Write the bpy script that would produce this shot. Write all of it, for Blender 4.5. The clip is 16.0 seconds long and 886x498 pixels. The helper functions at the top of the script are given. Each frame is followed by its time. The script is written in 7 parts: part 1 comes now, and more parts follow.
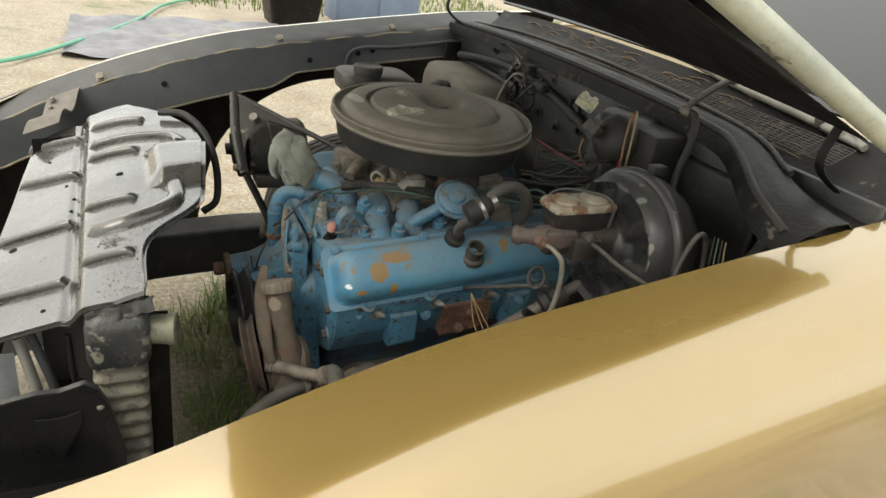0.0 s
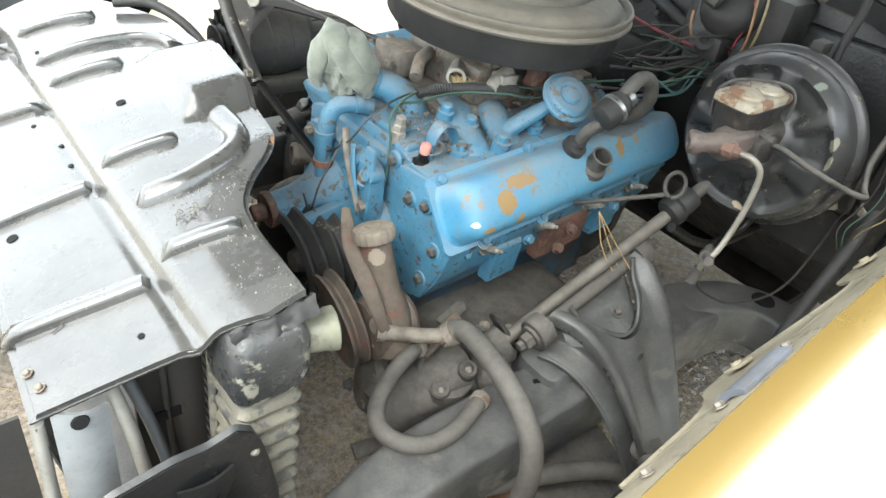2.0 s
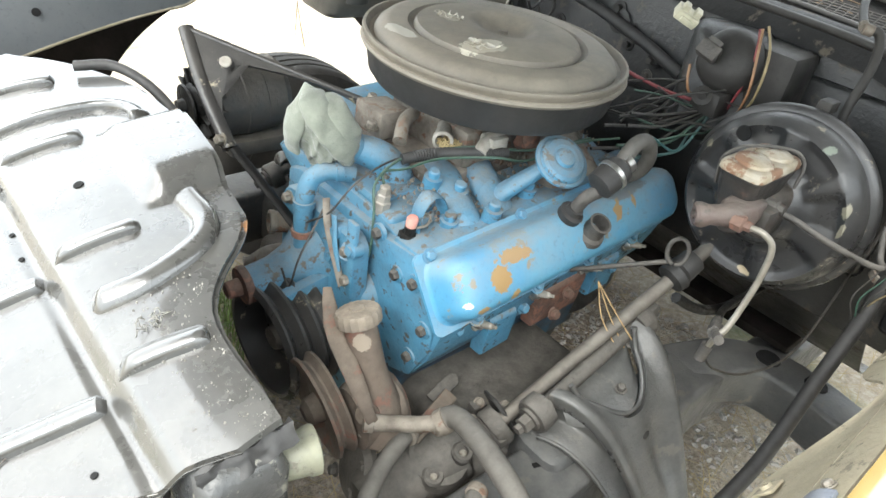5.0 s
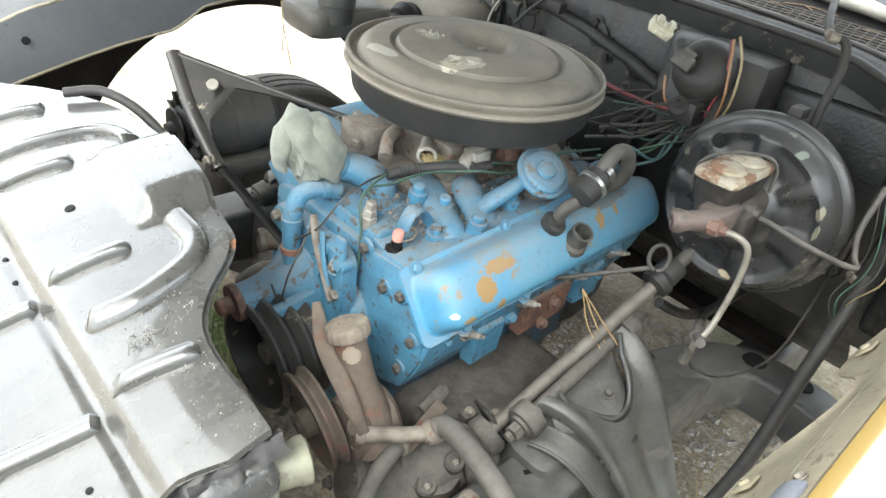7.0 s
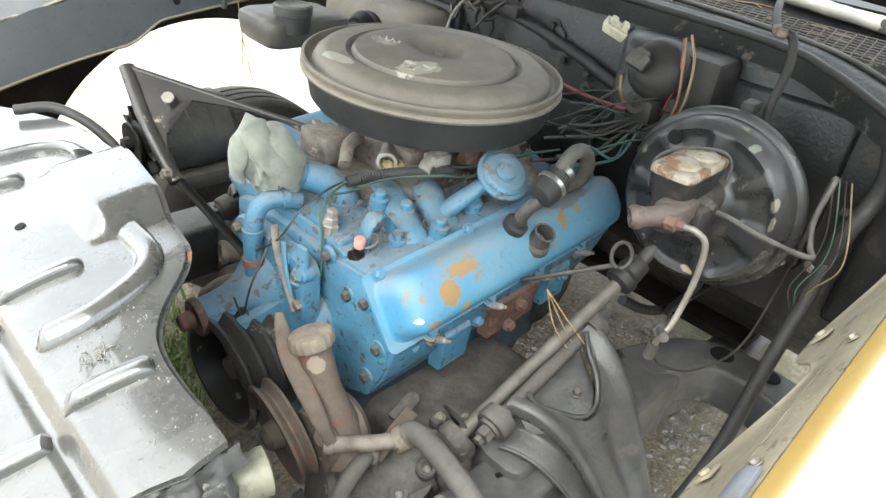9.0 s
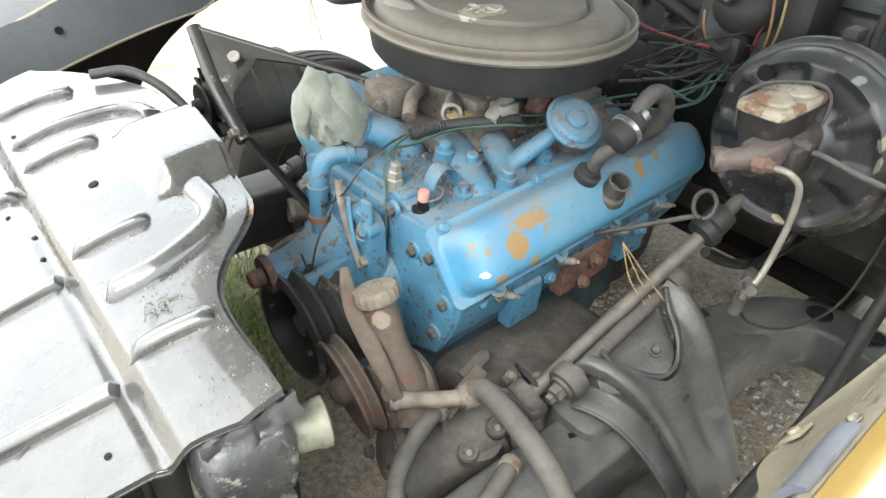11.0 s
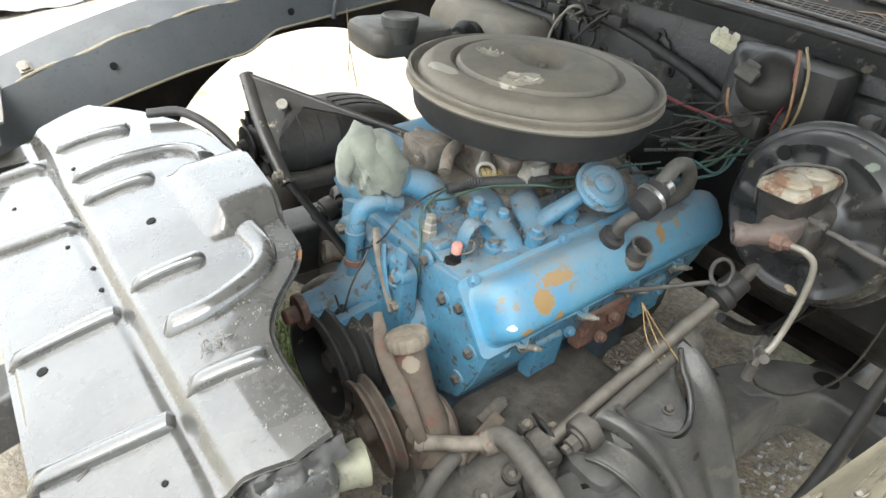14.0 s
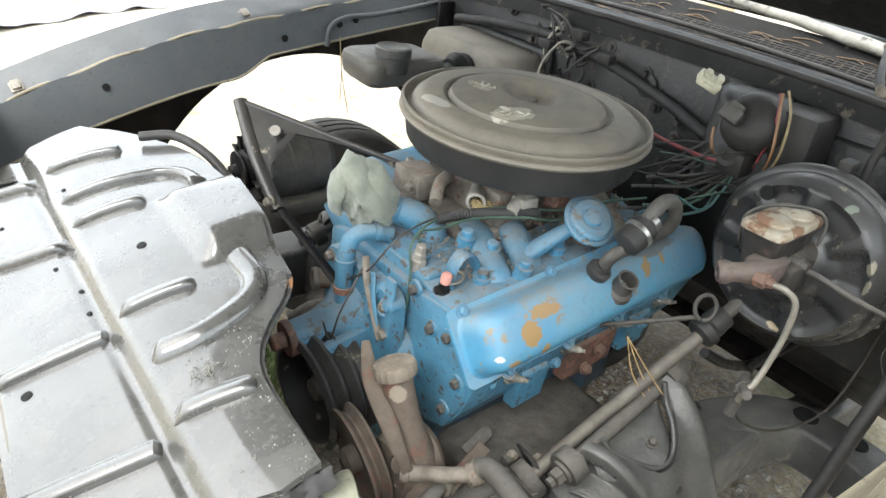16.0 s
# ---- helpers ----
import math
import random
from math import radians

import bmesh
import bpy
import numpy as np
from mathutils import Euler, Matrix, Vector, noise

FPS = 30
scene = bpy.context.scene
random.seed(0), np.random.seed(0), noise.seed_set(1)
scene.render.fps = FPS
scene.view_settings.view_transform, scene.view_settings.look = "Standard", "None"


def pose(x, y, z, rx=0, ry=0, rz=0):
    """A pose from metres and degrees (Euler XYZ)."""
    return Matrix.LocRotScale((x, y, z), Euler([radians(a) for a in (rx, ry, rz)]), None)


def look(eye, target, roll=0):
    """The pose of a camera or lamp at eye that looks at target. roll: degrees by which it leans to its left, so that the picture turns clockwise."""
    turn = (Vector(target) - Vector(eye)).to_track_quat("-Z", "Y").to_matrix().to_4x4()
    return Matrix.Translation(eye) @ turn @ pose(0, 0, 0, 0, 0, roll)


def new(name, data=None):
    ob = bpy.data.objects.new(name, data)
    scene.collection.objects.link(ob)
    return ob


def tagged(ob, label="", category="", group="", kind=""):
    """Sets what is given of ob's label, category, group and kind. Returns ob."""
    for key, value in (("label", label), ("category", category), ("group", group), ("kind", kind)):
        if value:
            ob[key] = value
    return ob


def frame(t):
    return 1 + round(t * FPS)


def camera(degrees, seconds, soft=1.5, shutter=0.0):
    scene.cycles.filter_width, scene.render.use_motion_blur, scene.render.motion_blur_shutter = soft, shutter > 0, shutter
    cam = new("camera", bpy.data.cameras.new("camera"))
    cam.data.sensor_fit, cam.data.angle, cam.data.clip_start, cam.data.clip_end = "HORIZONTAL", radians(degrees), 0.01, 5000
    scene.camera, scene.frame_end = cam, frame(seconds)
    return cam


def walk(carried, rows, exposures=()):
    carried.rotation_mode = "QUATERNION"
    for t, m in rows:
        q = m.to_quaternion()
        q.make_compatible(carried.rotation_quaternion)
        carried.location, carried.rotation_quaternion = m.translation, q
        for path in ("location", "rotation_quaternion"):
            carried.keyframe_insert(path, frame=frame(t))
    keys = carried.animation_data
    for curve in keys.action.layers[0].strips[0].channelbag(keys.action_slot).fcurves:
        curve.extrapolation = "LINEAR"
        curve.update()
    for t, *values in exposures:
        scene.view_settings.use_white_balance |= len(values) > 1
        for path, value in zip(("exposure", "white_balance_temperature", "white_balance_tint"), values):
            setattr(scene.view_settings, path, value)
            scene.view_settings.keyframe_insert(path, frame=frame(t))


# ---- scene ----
# Car axes: x to the rear of the car, y to its right-hand side, z up; the ground is z = 0.
cam = camera(66.4, 16.0)
ROWS = [
    (0.0, -0.4208, -1.2782, 1.2690, 63.84, -7.94, -24.04),
    (0.5, -0.4919, -1.1445, 1.2143, 61.58, -8.91, -25.67),
    (1.0, -0.6114, -0.9513, 1.1778, 59.91, -6.95, -33.81),
    (1.5, -0.6231, -0.8777, 1.1752, 56.33, -10.04, -36.20),
    (2.0, -0.6652, -0.8332, 1.1751, 54.55, -8.98, -38.53),
    (2.5, -0.6679, -0.7941, 1.1750, 53.58, -9.35, -41.40),
    (3.0, -0.6313, -0.7969, 1.1375, 52.53, -11.22, -39.96),
    (3.5, -0.6093, -0.7695, 1.1477, 51.40, -9.82, -41.74),
    (4.0, -0.6063, -0.7471, 1.1784, 53.56, -9.35, -41.22),
    (4.5, -0.6030, -0.7437, 1.1965, 54.79, -9.00, -40.45),
    (4.7, -0.6042, -0.7429, 1.2001, 55.44, -8.98, -40.25),
    (6.8, -0.6140, -0.7668, 1.2169, 57.74, -7.78, -41.14),
    (7.0, -0.6099, -0.7660, 1.2151, 57.63, -7.57, -41.50),
    (7.5, -0.6091, -0.7724, 1.2230, 57.93, -7.62, -42.31),
    (8.0, -0.5995, -0.7760, 1.2302, 58.33, -7.28, -43.81),
    (8.2, -0.5977, -0.7758, 1.2288, 58.63, -7.07, -44.69),
    (10.3, -0.5788, -0.7960, 1.1829, 57.57, -4.74, -41.36),
    (10.5, -0.5694, -0.7902, 1.1844, 56.44, -4.35, -40.58),
    (11.0, -0.5654, -0.7864, 1.1748, 55.79, -2.30, -38.88),
    (11.5, -0.5782, -0.7832, 1.1830, 55.59, -3.04, -37.07),
    (12.0, -0.5939, -0.7824, 1.1925, 55.71, -4.52, -35.90),
    (12.5, -0.6014, -0.7750, 1.2048, 56.12, -4.95, -35.68),
    (13.0, -0.6079, -0.7769, 1.2090, 56.93, -5.37, -35.59),
    (13.5, -0.6128, -0.7786, 1.2156, 57.74, -5.32, -35.64),
    (14.0, -0.6171, -0.7844, 1.2222, 58.44, -5.02, -36.76),
    (14.5, -0.6323, -0.7848, 1.2234, 59.19, -5.89, -37.43),
    (15.0, -0.6316, -0.7849, 1.2279, 59.65, -6.38, -37.63),
    (15.5, -0.6303, -0.7842, 1.2322, 60.28, -6.16, -37.64),
    (16.0, -0.6278, -0.7799, 1.2344, 60.48, -6.88, -37.36),
]
EXPOSURES = [(0.0, 0.02, 7000, 7), (0.5, 0.60, 6700, 7), (1.0, 0.98, 6400, 6), (1.5, 1.25, 6100, 6), (2.5, 1.44, 6150, 6), (4.5, 1.52, 6200, 7), (8.0, 1.49, 6200, 7), (12.0, 1.38, 6220, 8), (16.0, 1.2, 6220, 8)]
walk(cam, [(t, pose(x, y, z, rx, ry, rz)) for t, x, y, z, rx, ry, rz in ROWS], EXPOSURES)

# ---- light: a bright hazy sky and a weak, wide sun ----
world = bpy.data.worlds.new("overcast_sky")
scene.world = world
world.use_nodes = True
wn, wl = world.node_tree.nodes, world.node_tree.links
sky = wn.new("ShaderNodeTexSky")
sky.sky_type = "NISHITA"
sky.sun_disc = False
sky.sun_elevation, sky.sun_rotation = radians(52), radians(300)
sky.air_density, sky.dust_density = 1.0, 4.0
haze = wn.new("ShaderNodeMix")
haze.data_type = "RGBA"
haze.inputs[0].default_value = 0.7
haze.inputs[7].default_value = (11.0, 11.2, 11.0, 1)
wl.new(sky.outputs[0], haze.inputs[6])
wl.new(haze.outputs[2], wn["Background"].inputs[0])
wn["Background"].inputs[1].default_value = 0.19

sun_data = bpy.data.lights.new("sun", "SUN")
sun_data.energy, sun_data.angle, sun_data.color = 2.2, radians(34), (1.0, 0.95, 0.86)
sun = new("sun", sun_data)
sun.matrix_world = look((-2.6, -1.6, 3.6), (0, 0, 0))


# ---- mesh helpers ----
def part(name, bm, material, parent=None, label=""):
    """Link a bmesh, in the car's axes, as one mesh object under a thing or a part."""
    bmesh.ops.recalc_face_normals(bm, faces=bm.faces)
    me = bpy.data.meshes.new(name)
    bm.to_mesh(me)
    bm.free()
    return place(name, me, material, parent, label)


TWINS = {}  # the same small mesh in another material


def place(name, me, material, parent=None, label="", m=None):
    if material and me.materials and me.materials[0] != material:
        key = (me.name, material.name)
        if key not in TWINS:
            TWINS[key] = me.copy()
            TWINS[key].materials[0] = material
        me = TWINS[key]
    elif material and not me.materials:
        me.materials.append(material)
    ob = new(name, me)
    if parent:
        ob.parent = parent
        if parent.type == "EMPTY":
            ob.matrix_parent_inverse = Matrix.Translation(parent.location).inverted()
    if m is not None:
        ob.matrix_basis = m
    if label:
        ob["label"] = label
    return ob


def thing(name, at, label, category, group=""):
    ob = new(name)
    ob.location = at
    ob.empty_display_size = 0.02
    return tagged(ob, label, category, group)


def shade(bm, smooth=True):
    for f in bm.faces:
        f.smooth = smooth
    return bm


def crease(bm, degrees=38):
    """Smooth shading with sharp edges kept above an angle."""
    shade(bm)
    bmesh.ops.recalc_face_normals(bm, faces=bm.faces)
    for e in bm.edges:
        if len(e.link_faces) != 2 or e.calc_face_angle(0) > radians(degrees):
            e.smooth = False
    return bm


def moved(bm, m):
    bmesh.ops.transform(bm, matrix=m, verts=bm.verts)
    return bm


def join(*bms):
    out = bms[0]
    for b in bms[1:]:
        me = bpy.data.meshes.new("tmp")
        b.to_mesh(me)
        out.from_mesh(me)
        bpy.data.meshes.remove(me)
        b.free()
    return out


def box(x0, x1, y0, y1, z0, z1, bevel=0.004, seg=2):
    bm = bmesh.new()
    bmesh.ops.create_cube(bm, size=1)
    moved(bm, Matrix.LocRotScale(((x0 + x1) / 2, (y0 + y1) / 2, (z0 + z1) / 2), None, (x1 - x0, y1 - y0, z1 - z0)))
    if bevel:
        bmesh.ops.bevel(bm, geom=bm.edges, offset=bevel, segments=seg, affect="EDGES", profile=0.5)
    return crease(bm)


def slab(outline, depth, bevel=0.003):
    """A closed outline of (a, b) extruded along the third axis: points (a, b, 0) to (a, b, depth)."""
    bm = bmesh.new()
    lo = [bm.verts.new((a, b, 0)) for a, b in outline]
    hi = [bm.verts.new((a, b, depth)) for a, b in outline]
    bm.faces.new(lo)
    bm.faces.new(hi)
    for i in range(len(lo)):
        j = (i + 1) % len(lo)
        bm.faces.new((lo[i], lo[j], hi[j], hi[i]))
    bmesh.ops.recalc_face_normals(bm, faces=bm.faces)
    if bevel:
        bmesh.ops.bevel(bm, geom=bm.edges, offset=bevel, segments=2, affect="EDGES", profile=0.5)
    return crease(bm)


YZ_X = Matrix(((0, 0, 1, 0), (1, 0, 0, 0), (0, 1, 0, 0), (0, 0, 0, 1)))  # outline (y, z), depth along x


def spline(points, steps=8):
    """Catmull-Rom through the points."""
    p = [Vector(q) for q in points]
    p = [p[0] * 2 - p[1], *p, p[-1] * 2 - p[-2]]
    out = []
    for i in range(1, len(p) - 2):
        for k in range(steps):
            t = k / steps
            a, b, c, d = p[i - 1], p[i], p[i + 1], p[i + 2]
            out.append(0.5 * (2 * b + (c - a) * t + (2 * a - 5 * b + 4 * c - d) * t * t + (3 * b - a - 3 * c + d) * t ** 3))
    out.append(p[-2])
    return out


def tube(points, radius, seg=12, steps=8, flat=1.0, smooth=True):
    """A round bar or hose along a smooth line; radius a number or a function of 0..1."""
    line = spline(points, steps) if smooth else [Vector(q) for q in points]
    bm = bmesh.new()
    rings, n = [], len(line)
    side = None
    for i, c in enumerate(line):
        way = (line[min(i + 1, n - 1)] - line[max(i - 1, 0)]).normalized()
        if side is None:
            side = way.cross(Vector((0, 0, 1)) if abs(way.z) < 0.9 else Vector((1, 0, 0))).normalized()
        side = (side - way * side.dot(way)).normalized()
        up = way.cross(side)
        r = radius(i / (n - 1)) if callable(radius) else radius
        rings.append([bm.verts.new(c + side * (r * math.cos(a)) + up * (r * flat * math.sin(a))) for a in (2 * math.pi * k / seg for k in range(seg))])
    for a, b in zip(rings, rings[1:]):
        for k in range(seg):
            bm.faces.new((a[k], a[(k + 1) % seg], b[(k + 1) % seg], b[k]))
    bm.faces.new(rings[0][::-1])
    bm.faces.new(rings[-1])
    return crease(bm, 60)


def axis_frame(origin, way):
    q = Vector(way).normalized().to_track_quat("Z", "Y")
    return Matrix.Translation(origin) @ q.to_matrix().to_4x4()


def lathe(profile, origin, way, seg=32, keep=35, wobble=None):
    """(radius, height) pairs turned about the line through origin along way."""
    bm = bmesh.new()
    rings = []
    for r, h in profile:
        if r < 1e-5:
            rings.append([bm.verts.new((0, 0, h))] * seg)
        else:
            rings.append([bm.verts.new(((r + (wobble(k) if wobble else 0)) * math.cos(2 * math.pi * k / seg), (r + (wobble(k) if wobble else 0)) * math.sin(2 * math.pi * k / seg), h)) for k in range(seg)])
    for a, b in zip(rings, rings[1:]):
        for k in range(seg):
            f = []
            for v in (a[k], a[(k + 1) % seg], b[(k + 1) % seg], b[k]):
                if v not in f:
                    f.append(v)
            if len(f) > 2:
                bm.faces.new(f)
    if profile[0][0] > 1e-5:
        bm.faces.new(rings[0][::-1])
    if profile[-1][0] > 1e-5:
        bm.faces.new(rings[-1])
    return moved(crease(bm, keep), axis_frame(origin, way))


def sheet(f, nu, nv, thick):
    """A curved sheet of some thickness; f(u, v) gives a place, u and v from 0 to 1."""
    bm = bmesh.new()
    g = [[Vector(f(i / nu, j / nv)) for j in range(nv + 1)] for i in range(nu + 1)]
    top, low = [], []
    for i in range(nu + 1):
        a, b = [], []
        for j in range(nv + 1):
            du = g[min(i + 1, nu)][j] - g[max(i - 1, 0)][j]
            dv = g[i][min(j + 1, nv)] - g[i][max(j - 1, 0)]
            n = du.cross(dv).normalized()
            a.append(bm.verts.new(g[i][j]))
            b.append(bm.verts.new(g[i][j] - n * thick))
        top.append(a)
        low.append(b)
    for i in range(nu):
        for j in range(nv):
            bm.faces.new((top[i][j], top[i + 1][j], top[i + 1][j + 1], top[i][j + 1]))
            bm.faces.new((low[i][j], low[i][j + 1], low[i + 1][j + 1], low[i + 1][j]))
    for i in range(nu):
        bm.faces.new((top[i][0], low[i][0], low[i + 1][0], top[i + 1][0]))
        bm.faces.new((top[i][nv], top[i + 1][nv], low[i + 1][nv], low[i][nv]))
    for j in range(nv):
        bm.faces.new((top[0][j], top[0][j + 1], low[0][j + 1], low[0][j]))
        bm.faces.new((top[nu][j], low[nu][j], low[nu][j + 1], top[nu][j + 1]))
    return crease(bm, 50)


def rounded(x0, x1, y0, y1, r, n=5):
    """A rectangle with round corners as a list of (x, y)."""
    out = []
    for cx, cy, a0 in ((x1 - r, y1 - r, 0), (x0 + r, y1 - r, 90), (x0 + r, y0 + r, 180), (x1 - r, y0 + r, 270)):
        for k in range(n + 1):
            a = radians(a0 + 90 * k / n)
            out.append((cx + r * math.cos(a), cy + r * math.sin(a)))
    return out


def stack(rings, keep=40):
    """Rings of equally many points, closed at both ends."""
    bm = bmesh.new()
    vs = [[bm.verts.new(p) for p in ring] for ring in rings]
    n = len(vs[0])
    for a, b in zip(vs, vs[1:]):
        for k in range(n):
            bm.faces.new((a[k], a[(k + 1) % n], b[(k + 1) % n], b[k]))
    bm.faces.new(vs[0][::-1])
    bm.faces.new(vs[-1])
    return crease(bm, keep)


def rough_up(bm, amount, scale, seed=0.0):
    for v in bm.verts:
        q = v.co * scale + Vector((seed, seed * 1.7, 0))
        v.co += Vector((noise.noise(q), noise.noise(q + Vector((31, 0, 0))), noise.noise(q + Vector((0, 57, 0))))) * amount
    return bm


def lerp(table, x):
    xs = [a for a, _ in table]
    return float(np.interp(x, xs, [b for _, b in table]))


def meshdata(name, bm):
    bmesh.ops.recalc_face_normals(bm, faces=bm.faces)
    me = bpy.data.meshes.new(name)
    bm.to_mesh(me)
    bm.free()
    return me


# ---- materials ----
DUST = (0.30, 0.265, 0.215)


def surface(name, base, alt=None, rough=0.5, metal=0.0, scale=18.0, bump=0.15, grain=140.0, wear=None, dust=0.0, dust_col=DUST, coat=0.0, patches=(), spread=0.12, sheen=0.0, speck=0.5, spec=0.5):
    """Paint, metal, rubber or cloth: two colours in clouds, worn spots, dust on what faces up, fine relief.
    wear = (colour, share 0..1, scale, roughness); patches = (centre, radii, colour, raggedness)."""
    m = bpy.data.materials.new(name)
    m.use_nodes = True
    n, l = m.node_tree.nodes, m.node_tree.links
    b = n["Principled BSDF"]
    co = n.new("ShaderNodeTexCoord").outputs["Object"]

    def clouds(size, detail=6.0, roughness=0.6):
        t = n.new("ShaderNodeTexNoise")
        t.inputs["Scale"].default_value, t.inputs["Detail"].default_value, t.inputs["Roughness"].default_value = size, detail, roughness
        l.new(co, t.inputs["Vector"])
        return t.outputs["Fac"]

    def ranged(value, lo, hi, out0=0.0, out1=1.0):
        r = n.new("ShaderNodeMapRange")
        r.inputs[1].default_value, r.inputs[2].default_value, r.inputs[3].default_value, r.inputs[4].default_value = lo, hi, out0, out1
        l.new(value, r.inputs[0])
        return r.outputs[0]

    def mixed(fac, a, c):
        x = n.new("ShaderNodeMix")
        x.data_type = "RGBA"
        l.new(fac, x.inputs[0])
        for s, v in ((x.inputs[6], a), (x.inputs[7], c)):
            if isinstance(v, tuple):
                s.default_value = (*v[:3], 1)
            else:
                l.new(v, s)
        return x.outputs[2]

    def calc(op, a, c):
        x = n.new("ShaderNodeMath")
        x.operation = op
        for s, v in zip(x.inputs, (a, c)):
            if isinstance(v, (int, float)):
                s.default_value = v
            else:
                l.new(v, s)
        return x.outputs[0]

    alt = alt or tuple(c * 0.72 for c in base)
    big = clouds(scale)
    col = mixed(ranged(big, 0.5 - spread, 0.5 + spread), base, alt)
    fine = clouds(grain, 4.0)
    col = mixed(ranged(fine, 0.55, 0.8, 0, 0.35), col, tuple(c * 0.55 for c in base))
    col = mixed(ranged(clouds(max(scale * 5, 70), 10.0, 0.75), 0.56, 0.70, 0, speck), col, tuple(c * 0.35 + 0.01 for c in base))
    ro = ranged(clouds(scale * 2.3), 0.3, 0.7, max(rough - 0.1, 0.03), min(rough + 0.12, 1))
    me = None
    if wear:
        wcol, share, wscale, wrough = wear
        edge = 0.5 + (0.5 - share) * 0.34
        mask = ranged(clouds(wscale, 8.0, 0.65), edge - 0.02, edge + 0.03)
        col = mixed(mask, col, wcol)
        ro = calc("ADD", calc("MULTIPLY", ro, calc("SUBTRACT", 1.0, mask)), calc("MULTIPLY", mask, wrough))
        me = mask
    if dust > 0:
        geo = n.new("ShaderNodeNewGeometry")
        sep = n.new("ShaderNodeSeparateXYZ")
        l.new(geo.outputs["Normal"], sep.inputs[0])
        up = ranged(sep.outputs["Z"], -0.1, 0.95, 0.12, 1.0)
        amount = calc("MULTIPLY", calc("MULTIPLY", up, ranged(clouds(scale * 1.6, 8.0, 0.7), 0.33, 0.68, 0.25, 1.0)), dust)
        col = mixed(amount, col, dust_col)
        ro = calc("ADD", calc("MULTIPLY", ro, calc("SUBTRACT", 1.0, amount)), calc("MULTIPLY", amount, 0.9))
    for centre, radii, pcol, ragged in patches:
        d = n.new("ShaderNodeVectorMath")
        d.operation = "SUBTRACT"
        l.new(co, d.inputs[0])
        d.inputs[1].default_value = centre
        e = n.new("ShaderNodeVectorMath")
        e.operation = "DIVIDE"
        l.new(d.outputs[0], e.inputs[0])
        e.inputs[1].default_value = radii
        g = n.new("ShaderNodeVectorMath")
        g.operation = "LENGTH"
        l.new(e.outputs[0], g.inputs[0])
        size = calc("ADD", g.outputs["Value"], calc("MULTIPLY", calc("SUBTRACT", clouds(1.6 / sorted(radii)[1], 9.0, 0.75), 0.5), ragged))
        col = mixed(ranged(size, 0.92, 1.0, 1, 0), col, pcol)
    l.new(col, b.inputs["Base Color"])
    l.new(ro, b.inputs["Roughness"])
    if metal and me is not None:
        l.new(calc("MULTIPLY", calc("SUBTRACT", 1.0, me), metal), b.inputs["Metallic"])
    else:
        b.inputs["Metallic"].default_value = metal
    b.inputs["Specular IOR Level"].default_value = spec
    if coat and me is not None:  # worn spots have lost their gloss
        l.new(calc("MULTIPLY", calc("SUBTRACT", 1.0, me), coat), b.inputs["Coat Weight"])
    else:
        b.inputs["Coat Weight"].default_value = coat
    b.inputs["Coat Roughness"].default_value = 0.06
    if sheen:
        b.inputs["Sheen Weight"].default_value = sheen
    bp = n.new("ShaderNodeBump")
    bp.inputs["Strength"].default_value, bp.inputs["Distance"].default_value = bump, 0.004
    l.new(calc("ADD", calc("MULTIPLY", fine, 0.6), calc("MULTIPLY", big, 0.8)), bp.inputs["Height"])
    l.new(bp.outputs[0], b.inputs["Normal"])
    return m


BLUE = (0.075, 0.255, 0.405)
engine_blue = surface("engine_blue_paint", BLUE, (0.055, 0.165, 0.255), 0.42, scale=16, bump=0.5, spread=0.16, wear=((0.075, 0.065, 0.055), 0.21, 48, 0.78), dust=0.8, dust_col=(0.215, 0.20, 0.172), speck=0.95)
cover_blue = surface("valve_cover_blue_paint", (0.062, 0.262, 0.45), (0.09, 0.30, 0.45), 0.32, scale=9, bump=0.15, dust=0.85, dust_col=(0.235, 0.235, 0.215), speck=0.6,
                     wear=((0.24, 0.20, 0.14), 0.13, 34, 0.7),
                     patches=(((-0.018, -0.295, 0.690), (0.018, 0.03, 0.017), (0.30, 0.195, 0.085), 1.9), ((0.012, -0.287, 0.712), (0.034, 0.02, 0.010), (0.30, 0.20, 0.10), 2.2), ((0.255, -0.25, 0.765), (0.085, 0.06, 0.034), (0.135, 0.155, 0.165), 0.9), ((0.01, -0.245, 0.735), (0.06, 0.03, 0.016), (0.20, 0.235, 0.24), 2.2), ((0.13, -0.25, 0.75), (0.03, 0.03, 0.012), (0.36, 0.34, 0.28), 2.4),
                              ((0.010, -0.298, 0.656), (0.008, 0.02, 0.014), (0.34, 0.21, 0.08), 1.6), ((0.235, -0.30, 0.73), (0.012, 0.03, 0.020), (0.30, 0.20, 0.095), 2.2), ((0.275, -0.30, 0.735), (0.006, 0.03, 0.014), (0.30, 0.20, 0.095), 2.2), ((-0.092, -0.283, 0.632), (0.012, 0.02, 0.012), (0.34, 0.21, 0.09), 1.6),
                              ((-0.068, -0.268, 0.674), (0.010, 0.016, 0.008), (0.85, 0.88, 0.9), 1.3), ((-0.073, -0.292, 0.666), (0.006, 0.008, 0.005), (0.85, 0.88, 0.9), 3.0), ((-0.050, -0.305, 0.655), (0.012, 0.012, 0.006), (0.34, 0.21, 0.09), 2.4)))
dirty_metal = surface("dirty_cast_metal", (0.22, 0.195, 0.165), (0.09, 0.075, 0.06), 0.7, 0.2, scale=30, bump=0.5, dust=0.5, wear=((0.12, 0.06, 0.035), 0.3, 40, 0.9))
